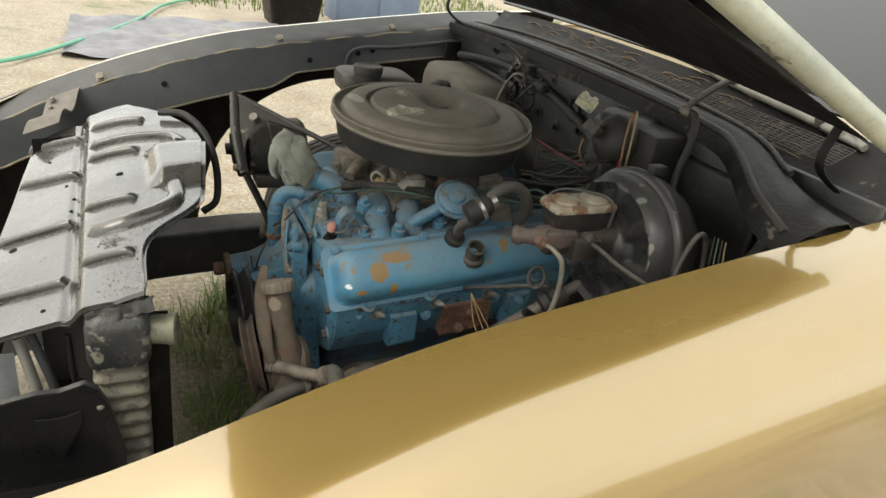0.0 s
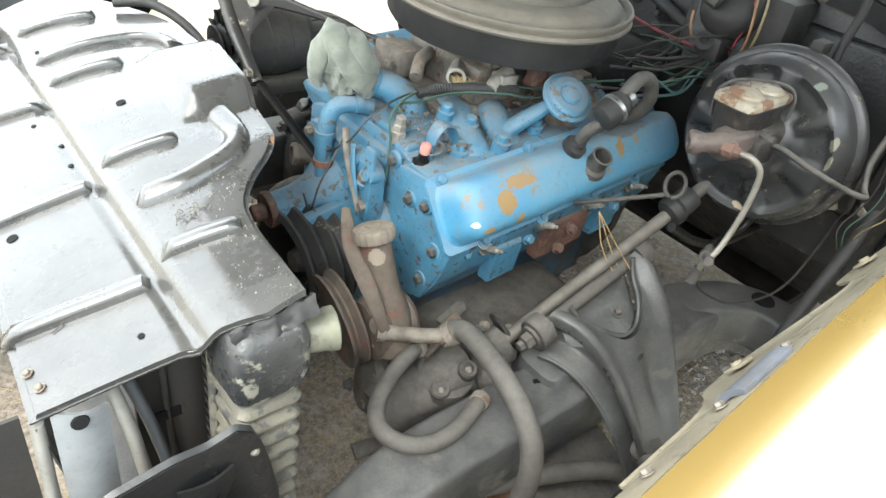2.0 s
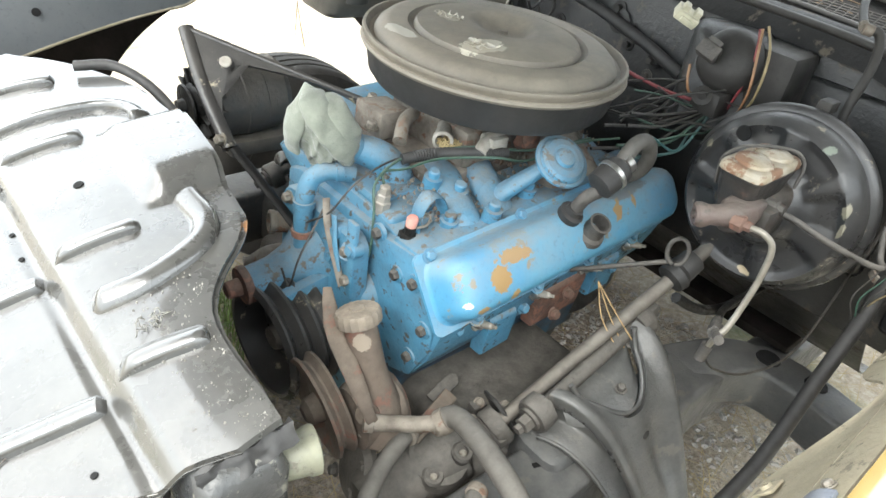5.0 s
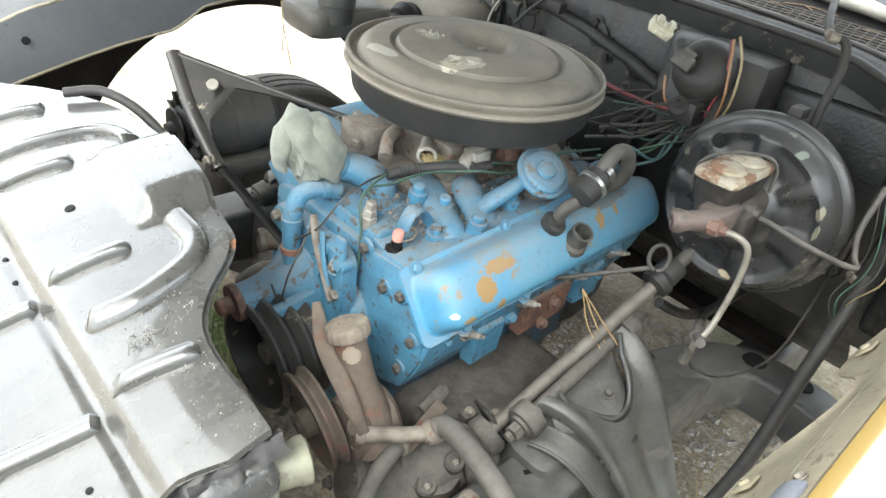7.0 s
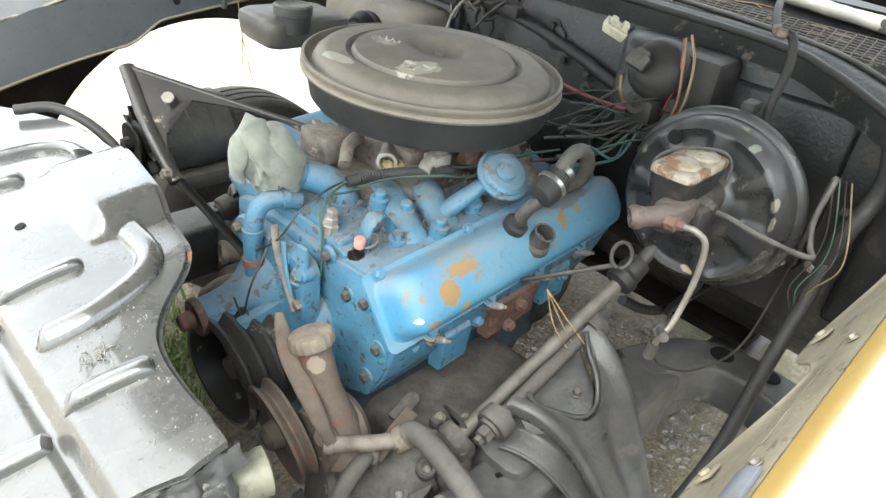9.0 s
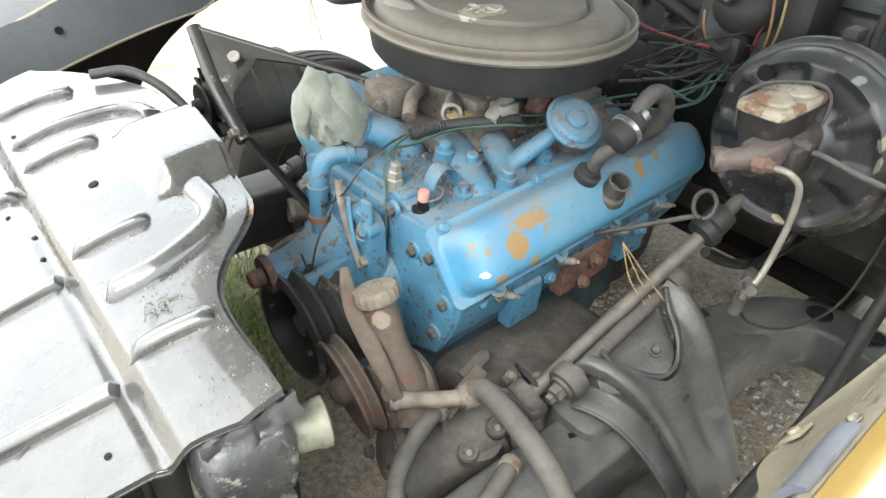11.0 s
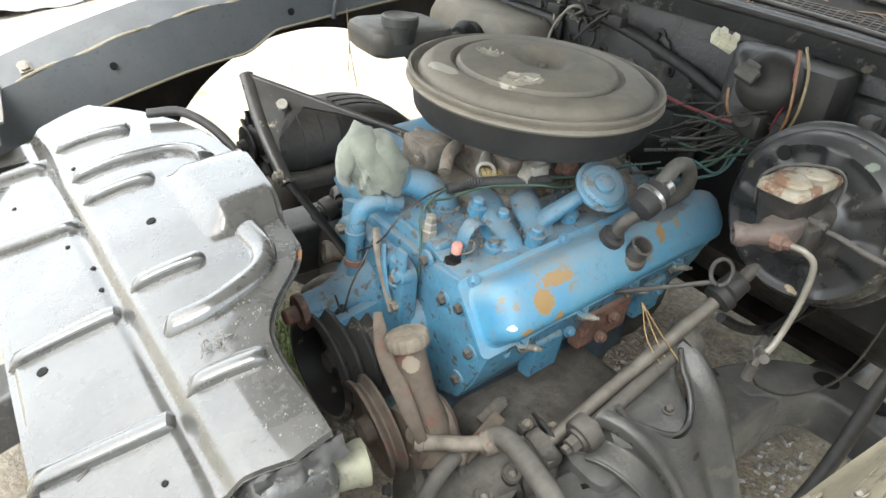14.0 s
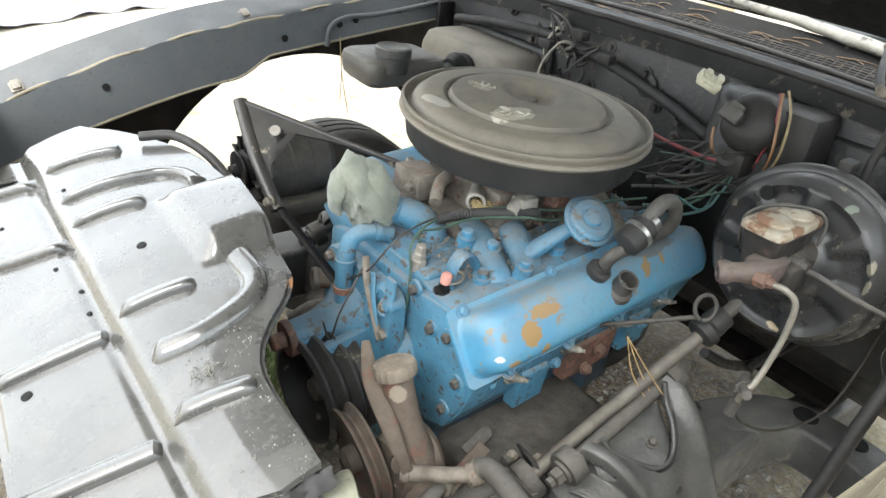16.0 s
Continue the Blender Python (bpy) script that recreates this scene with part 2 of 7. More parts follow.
pale_metal = surface("pale_aluminium", (0.36, 0.34, 0.30), (0.23, 0.21, 0.18), 0.55, 0.15, scale=40, bump=0.3, dust=0.35)
bright_steel = surface("bright_steel", (0.55, 0.55, 0.53), (0.38, 0.37, 0.34), 0.35, 0.9, scale=60, bump=0.15)
zinc = surface("dull_zinc_bolt", (0.28, 0.26, 0.225), (0.17, 0.145, 0.115), 0.55, 0.4, scale=200, bump=0.2, dust=0.2)
rust = surface("brown_rust", (0.14, 0.072, 0.052), (0.085, 0.05, 0.038), 0.85, scale=40, bump=0.7, dust=0.3, wear=((0.20, 0.09, 0.06), 0.35, 55, 0.9))
grease = surface("dusty_greasy_iron", (0.062, 0.056, 0.050), (0.030, 0.028, 0.026), 0.68, scale=24, bump=0.8, dust=0.6, dust_col=(0.185, 0.170, 0.148), wear=((0.025, 0.022, 0.02), 0.25, 30, 0.5))
frame_black = surface("dusty_black_frame", (0.036, 0.038, 0.041), (0.058, 0.058, 0.058), 0.34, scale=16, bump=0.5, dust=0.6, dust_col=(0.165, 0.16, 0.148), wear=((0.11, 0.10, 0.085), 0.16, 22, 0.8))
bay_black = surface("dull_black_paint", (0.005, 0.005, 0.005), (0.010, 0.0095, 0.009), 0.45, scale=8, bump=0.5, spec=0.22, dust=0.06, dust_col=(0.10, 0.092, 0.08), wear=((0.03, 0.028, 0.025), 0.2, 25, 0.8))
satin_black = surface("satin_black_paint", (0.024, 0.024, 0.025), (0.036, 0.035, 0.034), 0.32, scale=9, bump=0.15, dust=0.14, wear=((0.34, 0.30, 0.22), 0.10, 22, 0.8))
firewall_black = surface("dusty_firewall_black", (0.014, 0.0145, 0.015), (0.026, 0.026, 0.026), 0.38, scale=7, bump=0.6, spec=0.45, dust=0.22, dust_col=(0.13, 0.125, 0.115), wear=((0.07, 0.06, 0.05), 0.2, 22, 0.8))
fender_black = surface("fender_inner_primer", (0.065, 0.072, 0.08), (0.085, 0.09, 0.095), 0.42, scale=6, bump=0.08, dust=0.12)
underside = surface("dark_undercoat", (0.016, 0.013, 0.011), (0.028, 0.023, 0.02), 0.85, scale=14, bump=0.5, spec=0.2)
cap_black = surface("dusty_black_cap", (0.02, 0.02, 0.02), (0.035, 0.034, 0.032), 0.5, scale=20, bump=0.2, dust=0.9, dust_col=(0.26, 0.25, 0.22))
panel_paint = surface("faded_black_panel", (0.026, 0.026, 0.025), (0.05, 0.049, 0.046), 0.19, scale=9, bump=0.06, spread=0.2, dust=0.22, dust_col=(0.27, 0.26, 0.235), wear=((0.08, 0.077, 0.07), 0.10, 120, 0.4), coat=1.0, spec=0.6, speck=0.5,
                      patches=(((-0.297, -0.150, 0.758), (0.012, 0.030, 0.02), (0.28, 0.13, 0.05), 1.4),))
lid_brown = surface("dusty_air_cleaner_lid", (0.105, 0.093, 0.075), (0.15, 0.133, 0.105), 0.5, scale=8, bump=0.15, dust=0.75, dust_col=(0.32, 0.28, 0.22), speck=0.4,
                    patches=(((0.088, -0.080, 0.925), (0.040, 0.024, 0.03), (0.46, 0.42, 0.33), 1.6), ((0.122, 0.040, 0.925), (0.016, 0.026, 0.03), (0.40, 0.36, 0.29), 3.0), ((0.016, 0.018, 0.922), (0.013, 0.036, 0.03), (0.42, 0.39, 0.33), 1.2)))
pan_black = surface("air_cleaner_pan_black", (0.018, 0.018, 0.018), (0.03, 0.028, 0.027), 0.5, scale=12, bump=0.12, dust=0.22)
rubber = surface("weathered_rubber_hose", (0.085, 0.078, 0.068), (0.055, 0.05, 0.045), 0.78, scale=22, bump=0.3, dust=0.5, dust_col=(0.205, 0.195, 0.175))
black_rubber = surface("black_rubber", (0.016, 0.016, 0.016), (0.026, 0.025, 0.024), 0.6, scale=30, bump=0.2, dust=0.25, dust_col=(0.12, 0.11, 0.1))
tyre_rubber = surface("tyre_rubber", (0.022, 0.021, 0.02), (0.04, 0.036, 0.032), 0.8, scale=14, bump=0.3, dust=0.3, dust_col=(0.2, 0.18, 0.15))
plastic_grey = surface("grey_box_plastic", (0.018, 0.0175, 0.0165), (0.032, 0.030, 0.028), 0.5, scale=12, bump=0.3, dust=0.22, dust_col=(0.13, 0.12, 0.105), spec=0.25)
bottle_plastic = surface("aged_bottle_plastic", (0.10, 0.092, 0.078), (0.06, 0.055, 0.047), 0.45, scale=10, bump=0.2, dust=0.4, dust_col=(0.24, 0.215, 0.175))
case_tan = surface("dusty_tan_case", (0.20, 0.18, 0.145), (0.14, 0.125, 0.10), 0.6, scale=9, bump=0.3, dust=0.6, dust_col=(0.33, 0.29, 0.23))
cloth = surface("grey_green_cloth", (0.225, 0.24, 0.195), (0.16, 0.172, 0.14), 0.95, scale=30, bump=0.5, grain=420, sheen=0.3)
brass = surface("tarnished_brass", (0.19, 0.187, 0.13), (0.14, 0.137, 0.105), 0.6, 0.1, scale=40, bump=0.3, wear=((0.10, 0.09, 0.07), 0.3, 40, 0.8))
tank_paint = surface("flaking_radiator_tank", (0.018, 0.02, 0.023), (0.05, 0.05, 0.05), 0.26, scale=14, bump=0.5, dust=0.22, dust_col=(0.20, 0.19, 0.16), wear=((0.22, 0.21, 0.17), 0.24, 42, 0.4), speck=0.3)
rib_paint = surface("bare_ribbed_tank", (0.19, 0.175, 0.135), (0.13, 0.122, 0.10), 0.6, scale=22, bump=0.6, wear=((0.07, 0.07, 0.068), 0.36, 60, 0.35), dust=0.35, dust_col=(0.2, 0.185, 0.15))
lid_tin = surface("flaking_reservoir_lid", (0.36, 0.325, 0.26), (0.27, 0.225, 0.155), 0.55, 0.1, scale=40, bump=0.4, wear=((0.17, 0.09, 0.05), 0.36, 24, 0.8), dust=0.2)
tan_dust = surface("dusty_tan_flange", (0.30, 0.262, 0.18), (0.215, 0.186, 0.13), 0.65, scale=16, bump=0.4, dust=0.35, wear=((0.13, 0.11, 0.08), 0.2, 38, 0.8))
pink_cap = surface("faded_pink_sensor_cap", (0.55, 0.27, 0.22), (0.45, 0.20, 0.16), 0.7, scale=60)
cream = surface("cream_connector_plastic", (0.50, 0.48, 0.36), (0.38, 0.36, 0.27), 0.6, scale=50, bump=0.2)
cardboard = surface("rust_red_scrap", (0.27, 0.13, 0.06), (0.19, 0.095, 0.05), 0.9, scale=9, bump=0.3)
# black that paints in the shade inside openings laid on as flat pieces
hole_shade = surface("hole_shade_black", (0.004, 0.004, 0.004), None, 0.95, scale=20)
# darker brown than the dry needle below, for the cowl litter
dark_needle = surface("dark_brown_needles", (0.13, 0.09, 0.055), (0.08, 0.058, 0.038), 0.85, scale=40)
needle = surface("dry_pine_needle", (0.36, 0.25, 0.12), (0.27, 0.18, 0.085), 0.8, scale=40)
silver_line = surface("dull_brake_line", (0.28, 0.26, 0.22), (0.20, 0.18, 0.15), 0.5, 0.4, scale=40, bump=0.15)
trim_grey = surface("weathered_grey_trim", (0.25, 0.24, 0.21), (0.15, 0.145, 0.13), 0.6, scale=12, bump=0.4, wear=((0.07, 0.065, 0.06), 0.25, 16, 0.8))
tarp_grey = surface("grey_plastic_tarp", (0.23, 0.23, 0.25), (0.16, 0.16, 0.18), 0.5, scale=5, bump=0.3)
hose_green = surface("green_garden_hose", (0.15, 0.42, 0.29), (0.12, 0.36, 0.25), 0.5, scale=10)
grass_green = surface("grass_blades", (0.10, 0.17, 0.035), (0.16, 0.19, 0.055), 0.7, scale=6, spread=0.2)
straw = surface("dry_straw", (0.36, 0.28, 0.14), (0.27, 0.21, 0.10), 0.85, scale=12)
stone_grey = surface("gravel_stone", (0.33, 0.31, 0.28), (0.19, 0.175, 0.155), 0.85, scale=30, bump=0.4)


def wire_coat(name, colour):
    return surface(name, colour, None, 0.5, scale=60, bump=0.05, dust=0.25)


wire_red, wire_yellow, wire_green, wire_black, wire_teal, wire_orange = (wire_coat("wire_" + k, c) for k, c in (
    ("red", (0.22, 0.03, 0.04)), ("yellow", (0.26, 0.20, 0.10)), ("green", (0.03, 0.085, 0.06)), ("black", (0.016, 0.016, 0.016)), ("teal", (0.04, 0.12, 0.12)), ("orange", (0.25, 0.13, 0.06))))


def gold_paint():
    """Metallic gold body paint, faded and chalky in places, with dirt specks."""
    m = surface("gold_metallic_paint", (0.335, 0.228, 0.070), (0.36, 0.248, 0.082), 0.26, 0.45, scale=4, bump=0.004, grain=1500, coat=1.0, speck=0.0)
    b = m.node_tree.nodes["Principled BSDF"]
    b.inputs["Coat IOR"].default_value = 2.3
    for socket in ("Normal", "Roughness"):  # smooth polished skin
        for k in list(b.inputs[socket].links):
            m.node_tree.links.remove(k)
    b.inputs["Roughness"].default_value = 0.24
    return m


gold = gold_paint()


def ground_paint():
    """Packed pale soil with straw, browner soil with painted shade under the car, and green stretches."""
    m = bpy.data.materials.new("dirt_and_gravel")
    m.use_nodes = True
    n, l = m.node_tree.nodes, m.node_tree.links
    b = n["Principled BSDF"]
    co = n.new("ShaderNodeTexCoord").outputs["Object"]

    def clouds(size, detail=8.0, rough=0.65):
        t = n.new("ShaderNodeTexNoise")
        t.inputs["Scale"].default_value, t.inputs["Detail"].default_value, t.inputs["Roughness"].default_value = size, detail, rough
        l.new(co, t.inputs["Vector"])
        return t.outputs["Fac"]

    def ramp(v, *stops):
        r = n.new("ShaderNodeValToRGB")
        while len(r.color_ramp.elements) < len(stops):
            r.color_ramp.elements.new(0.5)
        for e, (p, c) in zip(r.color_ramp.elements, stops):
            e.position, e.color = p, (*c, 1)
        l.new(v, r.inputs[0])
        return r.outputs[0]

    def mixed(fac, a, c):
        x = n.new("ShaderNodeMix")
        x.data_type = "RGBA"
        l.new(fac, x.inputs[0])
        for s, v in ((x.inputs[6], a), (x.inputs[7], c)):
            if isinstance(v, tuple):
                s.default_value = (*v, 1)
            else:
                l.new(v, s)
        return x.outputs[2]
    soil = ramp(clouds(2.2), (0.3, (0.28, 0.235, 0.18)), (0.5, (0.42, 0.365, 0.29)), (0.7, (0.54, 0.49, 0.41)))
    speck = ramp(clouds(55), (0.35, (0.14, 0.115, 0.09)), (0.5, (0.34, 0.295, 0.225)), (0.68, (0.60, 0.56, 0.49)))
    half = n.new("ShaderNodeValue")
    half.outputs[0].default_value = 0.5
    col = mixed(half.outputs[0], soil, speck)
    green = ramp(clouds(0.55), (0.54, (0, 0, 0)), (0.62, (0.8, 0.8, 0.8)))
    col = mixed(green, col, ramp(clouds(30), (0.3, (0.05, 0.085, 0.018)), (0.7, (0.17, 0.19, 0.06))))
    # bare brown soil, with a ragged edge, darkened to paint in shade under the car
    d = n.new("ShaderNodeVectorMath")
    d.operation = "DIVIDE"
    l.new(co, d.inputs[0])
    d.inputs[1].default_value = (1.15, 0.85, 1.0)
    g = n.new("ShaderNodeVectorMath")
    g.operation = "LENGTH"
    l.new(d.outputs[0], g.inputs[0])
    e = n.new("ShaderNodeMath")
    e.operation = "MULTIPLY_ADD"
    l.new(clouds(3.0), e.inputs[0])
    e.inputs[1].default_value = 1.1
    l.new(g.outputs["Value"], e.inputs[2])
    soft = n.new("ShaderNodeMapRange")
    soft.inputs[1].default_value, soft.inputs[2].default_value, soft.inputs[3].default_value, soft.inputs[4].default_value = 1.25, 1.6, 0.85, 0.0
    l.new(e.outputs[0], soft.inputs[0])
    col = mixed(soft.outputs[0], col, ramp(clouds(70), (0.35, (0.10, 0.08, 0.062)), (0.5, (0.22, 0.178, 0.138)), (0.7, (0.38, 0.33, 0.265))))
    l.new(col, b.inputs["Base Color"])
    b.inputs["Roughness"].default_value = 0.95
    bp = n.new("ShaderNodeBump")
    bp.inputs["Strength"].default_value, bp.inputs["Distance"].default_value = 0.8, 0.02
    l.new(clouds(40), bp.inputs["Height"])
    l.new(bp.outputs[0], b.inputs["Normal"])
    return m


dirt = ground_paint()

# ---- ground and distance ----
def ground_height(x, y):
    r = math.hypot(x, y)
    return 0.012 * noise.noise(Vector((x * 3, y * 3, 0))) + 0.02 * noise.noise(Vector((x * 0.7, y * 0.7, 5))) * min(1, r / 2)


def build_ground():
    bm = bmesh.new()
    steps = [-300, -120, -50, -20, -10] + [-6 + 0.1 * k for k in range(121)] + [10, 20, 50, 120, 300]
    g = [[bm.verts.new((x, y + 1.0, ground_height(x, y + 1.0) if abs(x) < 9 and abs(y) < 9 else 0)) for y in steps] for x in steps]
    for a, b in zip(g, g[1:]):
        for k in range(len(steps) - 1):
            bm.faces.new((a[k], b[k], b[k + 1], a[k + 1]))
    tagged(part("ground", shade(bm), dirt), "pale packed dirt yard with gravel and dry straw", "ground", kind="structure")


build_ground()


def scatter(name, material, spots, make, label, category):
    """Many small bits joined into one object of kind stuff."""
    verts, faces = [], []
    for s in spots:
        v, f = make(*s)
        k = len(verts)
        verts += v
        faces += [tuple(i + k for i in q) for q in f]
    me = bpy.data.meshes.new(name)
    me.from_pydata(verts, [], faces)
    tagged(place(name, me, material), label, category, kind="stuff")


def blade(x, y, length, lean, turn, width=0.003):
    z = ground_height(x, y) - 0.003
    c, s = math.cos(turn), math.sin(turn)
    pts = []
    for k, w in ((0, 1.0), (0.5, 0.7), (1.0, 0.1)):
        d = lean * k * k * length
        px, py, pz = x + c * d, y + s * d, z + length * k * (1 - 0.35 * lean * k)
        pts += [(px - s * width * w, py + c * width * w, pz), (px + s * width * w, py - c * width * w, pz)]
    return pts, [(0, 1, 3, 2), (2, 3, 5, 4)]


def pebble(x, y, r, turn, z=None):
    z = ground_height(x, y) if z is None else z
    v = []
    for k in range(6):
        a = turn + k * math.pi / 3
        v.append((x + r * math.cos(a) * (0.8 + 0.4 * ((k * 7) % 3) / 2), y + r * math.sin(a), z - 0.002))
    v += [(x + 0.6 * r * math.cos(turn + k * 2.1), y + 0.6 * r * math.sin(turn + k * 2.1), z + r * 0.55) for k in range(3)]
    f = [(6, 7, 8), (0, 1, 6), (1, 2, 6), (2, 7, 6), (2, 3, 7), (3, 4, 7), (4, 8, 7), (4, 5, 8), (5, 0, 8), (0, 6, 8)]
    return v, f


rng = random.Random(4)
tufts = [(-0.07, 0.59, 0.09, 120), (-0.05, 0.45, 0.08, 90), (-0.15, 0.69, 0.08, 110), (-0.12, 0.36, 0.05, 40), (-0.10, -0.30, 0.03, 10), (-0.42, -0.30, 0.04, 24), (-0.22, 0.22, 0.10, 240), (-0.2, 0.55, 0.16, 420), (-0.05, 0.8, 0.14, 260), (-0.9, 2.3, 0.25, 300), (-0.42, -0.05, 0.07, 70), (-0.3, 0.05, 0.06, 90), (0.2, -0.6, 0.05, 14)]
spots = []
for cx, cy, rad, count in tufts:
    for _ in range(count):
        a, r = rng.random() * 6.28, rad * math.sqrt(rng.random())
        spots.append((cx + r * math.cos(a), cy + r * math.sin(a), 0.03 + 0.09 * rng.random(), 0.2 + 0.8 * rng.random(), rng.random() * 6.28, 0.0022))
for _ in range(5000):
    x, y = rng.uniform(0.4, 5.5), rng.uniform(7.0, 13)
    spots.append((x, y, 0.05 + 0.08 * rng.random(), 0.8 * rng.random(), rng.random() * 6.28, 0.008))
for _ in range(900):
    x, y = rng.uniform(-2.2, -1.2), rng.uniform(2.2, 3.2)
    spots.append((x, y, 0.04 + 0.07 * rng.random(), 0.8 * rng.random(), rng.random() * 6.28, 0.005))
scatter("grass", grass_green, spots, blade, "thin green grass tufts on the dirt", "grass")
spots = []
for _ in range(5200):
    x, y = rng.uniform(-1.0, 1.8), rng.uniform(-1.0, 4.0)
    spots.append((x, y, 0.03 + 0.09 * rng.random(), 2.5 + 2 * rng.random(), rng.random() * 6.28, 0.0012))
scatter("straw_litter", straw, spots, blade, "dry straw and needle litter on dirt", "litter")
spots = [(rng.uniform(0.12, 1.1), rng.uniform(-1.0, 0.9), 0.004 + 0.010 * rng.random() ** 2, rng.random() * 6) for _ in range(4600)] + [(rng.uniform(-0.5, 0.12), rng.uniform(-1.0, 0.9), 0.002 + 0.005 * rng.random() ** 2, rng.random() * 6) for _ in range(2200)]
scatter("gravel", stone_grey, spots, pebble, "loose grey gravel under the car", "gravel")

# a plastic sheet, a garden hose and yard objects behind the car
tarp = part("tarp", rough_up(sheet(lambda u, v: (-0.75 + 1.9 * u, 4.25 + 1.5 * v + 0.25 * math.sin(5 * u) * (v - 0.5) + 0.5 * u, 0.03), 30, 18, 0.002), 0.05, 5.0), tarp_grey)
tagged(tarp, "crumpled grey plastic sheet lying on the dirt", "tarp")
tagged(part("garden_hose", tube([(-1.9, 3.45, 0.03), (-1.1, 3.95, 0.03), (-0.65, 4.75, 0.03), (-0.2, 5.8, 0.03), (0.15, 6.9, 0.03), (0.8, 7.7, 0.03), (2.0, 8.6, 0.03)], 0.015, 8), hose_green), "pale green garden hose across the yard", "hose")
bin_thing = thing("storage_bin", (1.35, 6.4, 0), "black plastic bin standing in the yard", "bin")
part("body", stack([[(x + 1.35, y + 6.4, z) for x, y in rounded(-s, s, -s, s, 0.05)] for z, s in ((0.0, 0.24), (0.33, 0.29), (0.34, 0.30), (0.36, 0.30))]), bay_black, bin_thing)
part("lid", box(1.04, 1.66, 6.09, 6.71, 0.362, 0.40, 0.015), satin_black, bin_thing)
crate = thing("metal_cabinet", (2.35, 6.9, 0), "blue grey metal cabinet standing in the yard", "cabinet")
cab_paint = surface("blue_grey_cabinet", (0.16, 0.21, 0.30), (0.13, 0.17, 0.25), 0.5, scale=4)
part("body", box(1.95, 3.0, 6.75, 7.25, 0.0, 0.75, 0.012), cab_paint, crate)
part("door", box(1.99, 2.46, 6.735, 6.75, 0.05, 0.70, 0.004), cab_paint, crate)
part("door", box(2.49, 2.96, 6.735, 6.75, 0.05, 0.70, 0.004), cab_paint, crate)

# ---- the car's body ----
car = thing("car", (0.3, 0, 0), "gold car with raised hood and stripped engine bay", "car")
CREST = [(-0.95, 0.55), (-0.75, 0.64), (-0.55, 0.718), (-0.35, 0.789), (-0.25, 0.820), (-0.173, 0.842), (-0.09, 0.862), (0.07, 0.888), (0.3, 0.925), (0.6, 0.968), (1.1, 1.01)]


def crest(x):
    return sum(lerp(CREST, x + d) for d in (-0.06, -0.03, 0, 0.03, 0.06)) / 5


def edge_y(x):
    """Half width of the hood opening."""
    return 0.738 - 0.5 * max(0, -0.35 - x) ** 2


def arch_low(x, drop=0.0):
    """Lower rim of the fender's side, with the wheel's arch."""
    u = (x - 0.27) / 0.45
    return 0.30 - drop + 0.415 * math.sqrt(1 - u * u) if abs(u) < 1 else 0.22


SIDE = [(0, 0), (0.012, 0.0), (0.05, -0.002), (0.10, -0.009), (0.145, -0.023), (0.174, -0.044), (0.19, -0.075), (0.20, -0.10), (0.203, -0.16)]


def fender_skin(sign, inset=0.0):
    def f(u, v):
        x = -0.95 + 2.0 * u
        top = crest(x)
        k = v * 12
        if k <= 8:
            i = min(int(k), 7)
            t = k - i
            dy, dz = (SIDE[i][j] + t * (SIDE[i + 1][j] - SIDE[i][j]) for j in (0, 1))
            z = top + dz
            low = arch_low(x, 0.16 if sign < 0 else 0)
            z = max(z, min(low, top - 0.10)) if dz < -0.1 else z
        else:
            t = (k - 8) / 4
            dy = 0.203 - 0.02 * t
            z0 = max(top - 0.16, min(arch_low(x, 0.16 if sign < 0 else 0), top - 0.10))
            z = z0 + (min(arch_low(x, 0.16 if sign < 0 else 0), z0 - 0.002) - z0) * t
        nose = max(0, (-0.6 - x)) ** 1.5 * 0.9
        return (x, sign * (edge_y(x) + (0.055 if sign > 0 else 0) + dy * (1 - 0.25 * (sign > 0)) - nose - inset * (v > 0.3)), z + (0.03 if sign > 0 else 0) - inset)
    return sheet(f if sign < 0 else (lambda u, v: f(u, 1 - v)), 80, 36, 0.0015)


left_fender = part("front_fender", fender_skin(-1), gold, car, "faded gold metallic fender with dirty flange")
right_fender = part("front_fender", fender_skin(1), gold, car, "faded gold metallic fender")
part("fender_lining", fender_skin(1, 0.006), underside, right_fender, "black undercoated inner face")
part("fender_lining", fender_skin(-1, 0.006), underside, left_fender, "black undercoated inner face")
# flanges of the hood opening
part("flange", sheet(lambda u, v: (-0.92 + 1.75 * u, -edge_y(-0.92 + 1.75 * u) + 0.002 + 0.019 * v, crest(-0.92 + 1.75 * u) - 0.004 - 0.030 * v - 0.010 * v * v), 70, 6, 0.002), tan_dust, left_fender, "dusty tan bolt flange")


def far_flange(u, v):
    x = -0.86 + 1.6 * u
    e, h = edge_y(x), crest(x)
    wave = 0.003 * math.sin(60 * x) if 0.4 < v < 0.6 else 0
    if v < 0.5:
        t = v / 0.5
        return (x, e + 0.06 * (1 - t), h + 0.032 * (1 - t) + wave)
    t = (v - 0.5) / 0.5
    low = 0.112 - 0.035 * max(0.0, min(1.0, (x + 0.01) / 0.07))
    if x < -0.7:
        low *= max(0.2, 1 - (-0.7 - x) / 0.16)
    return (x, e - 0.012 - 0.02 * t, h - 0.006 - low * t + wave)


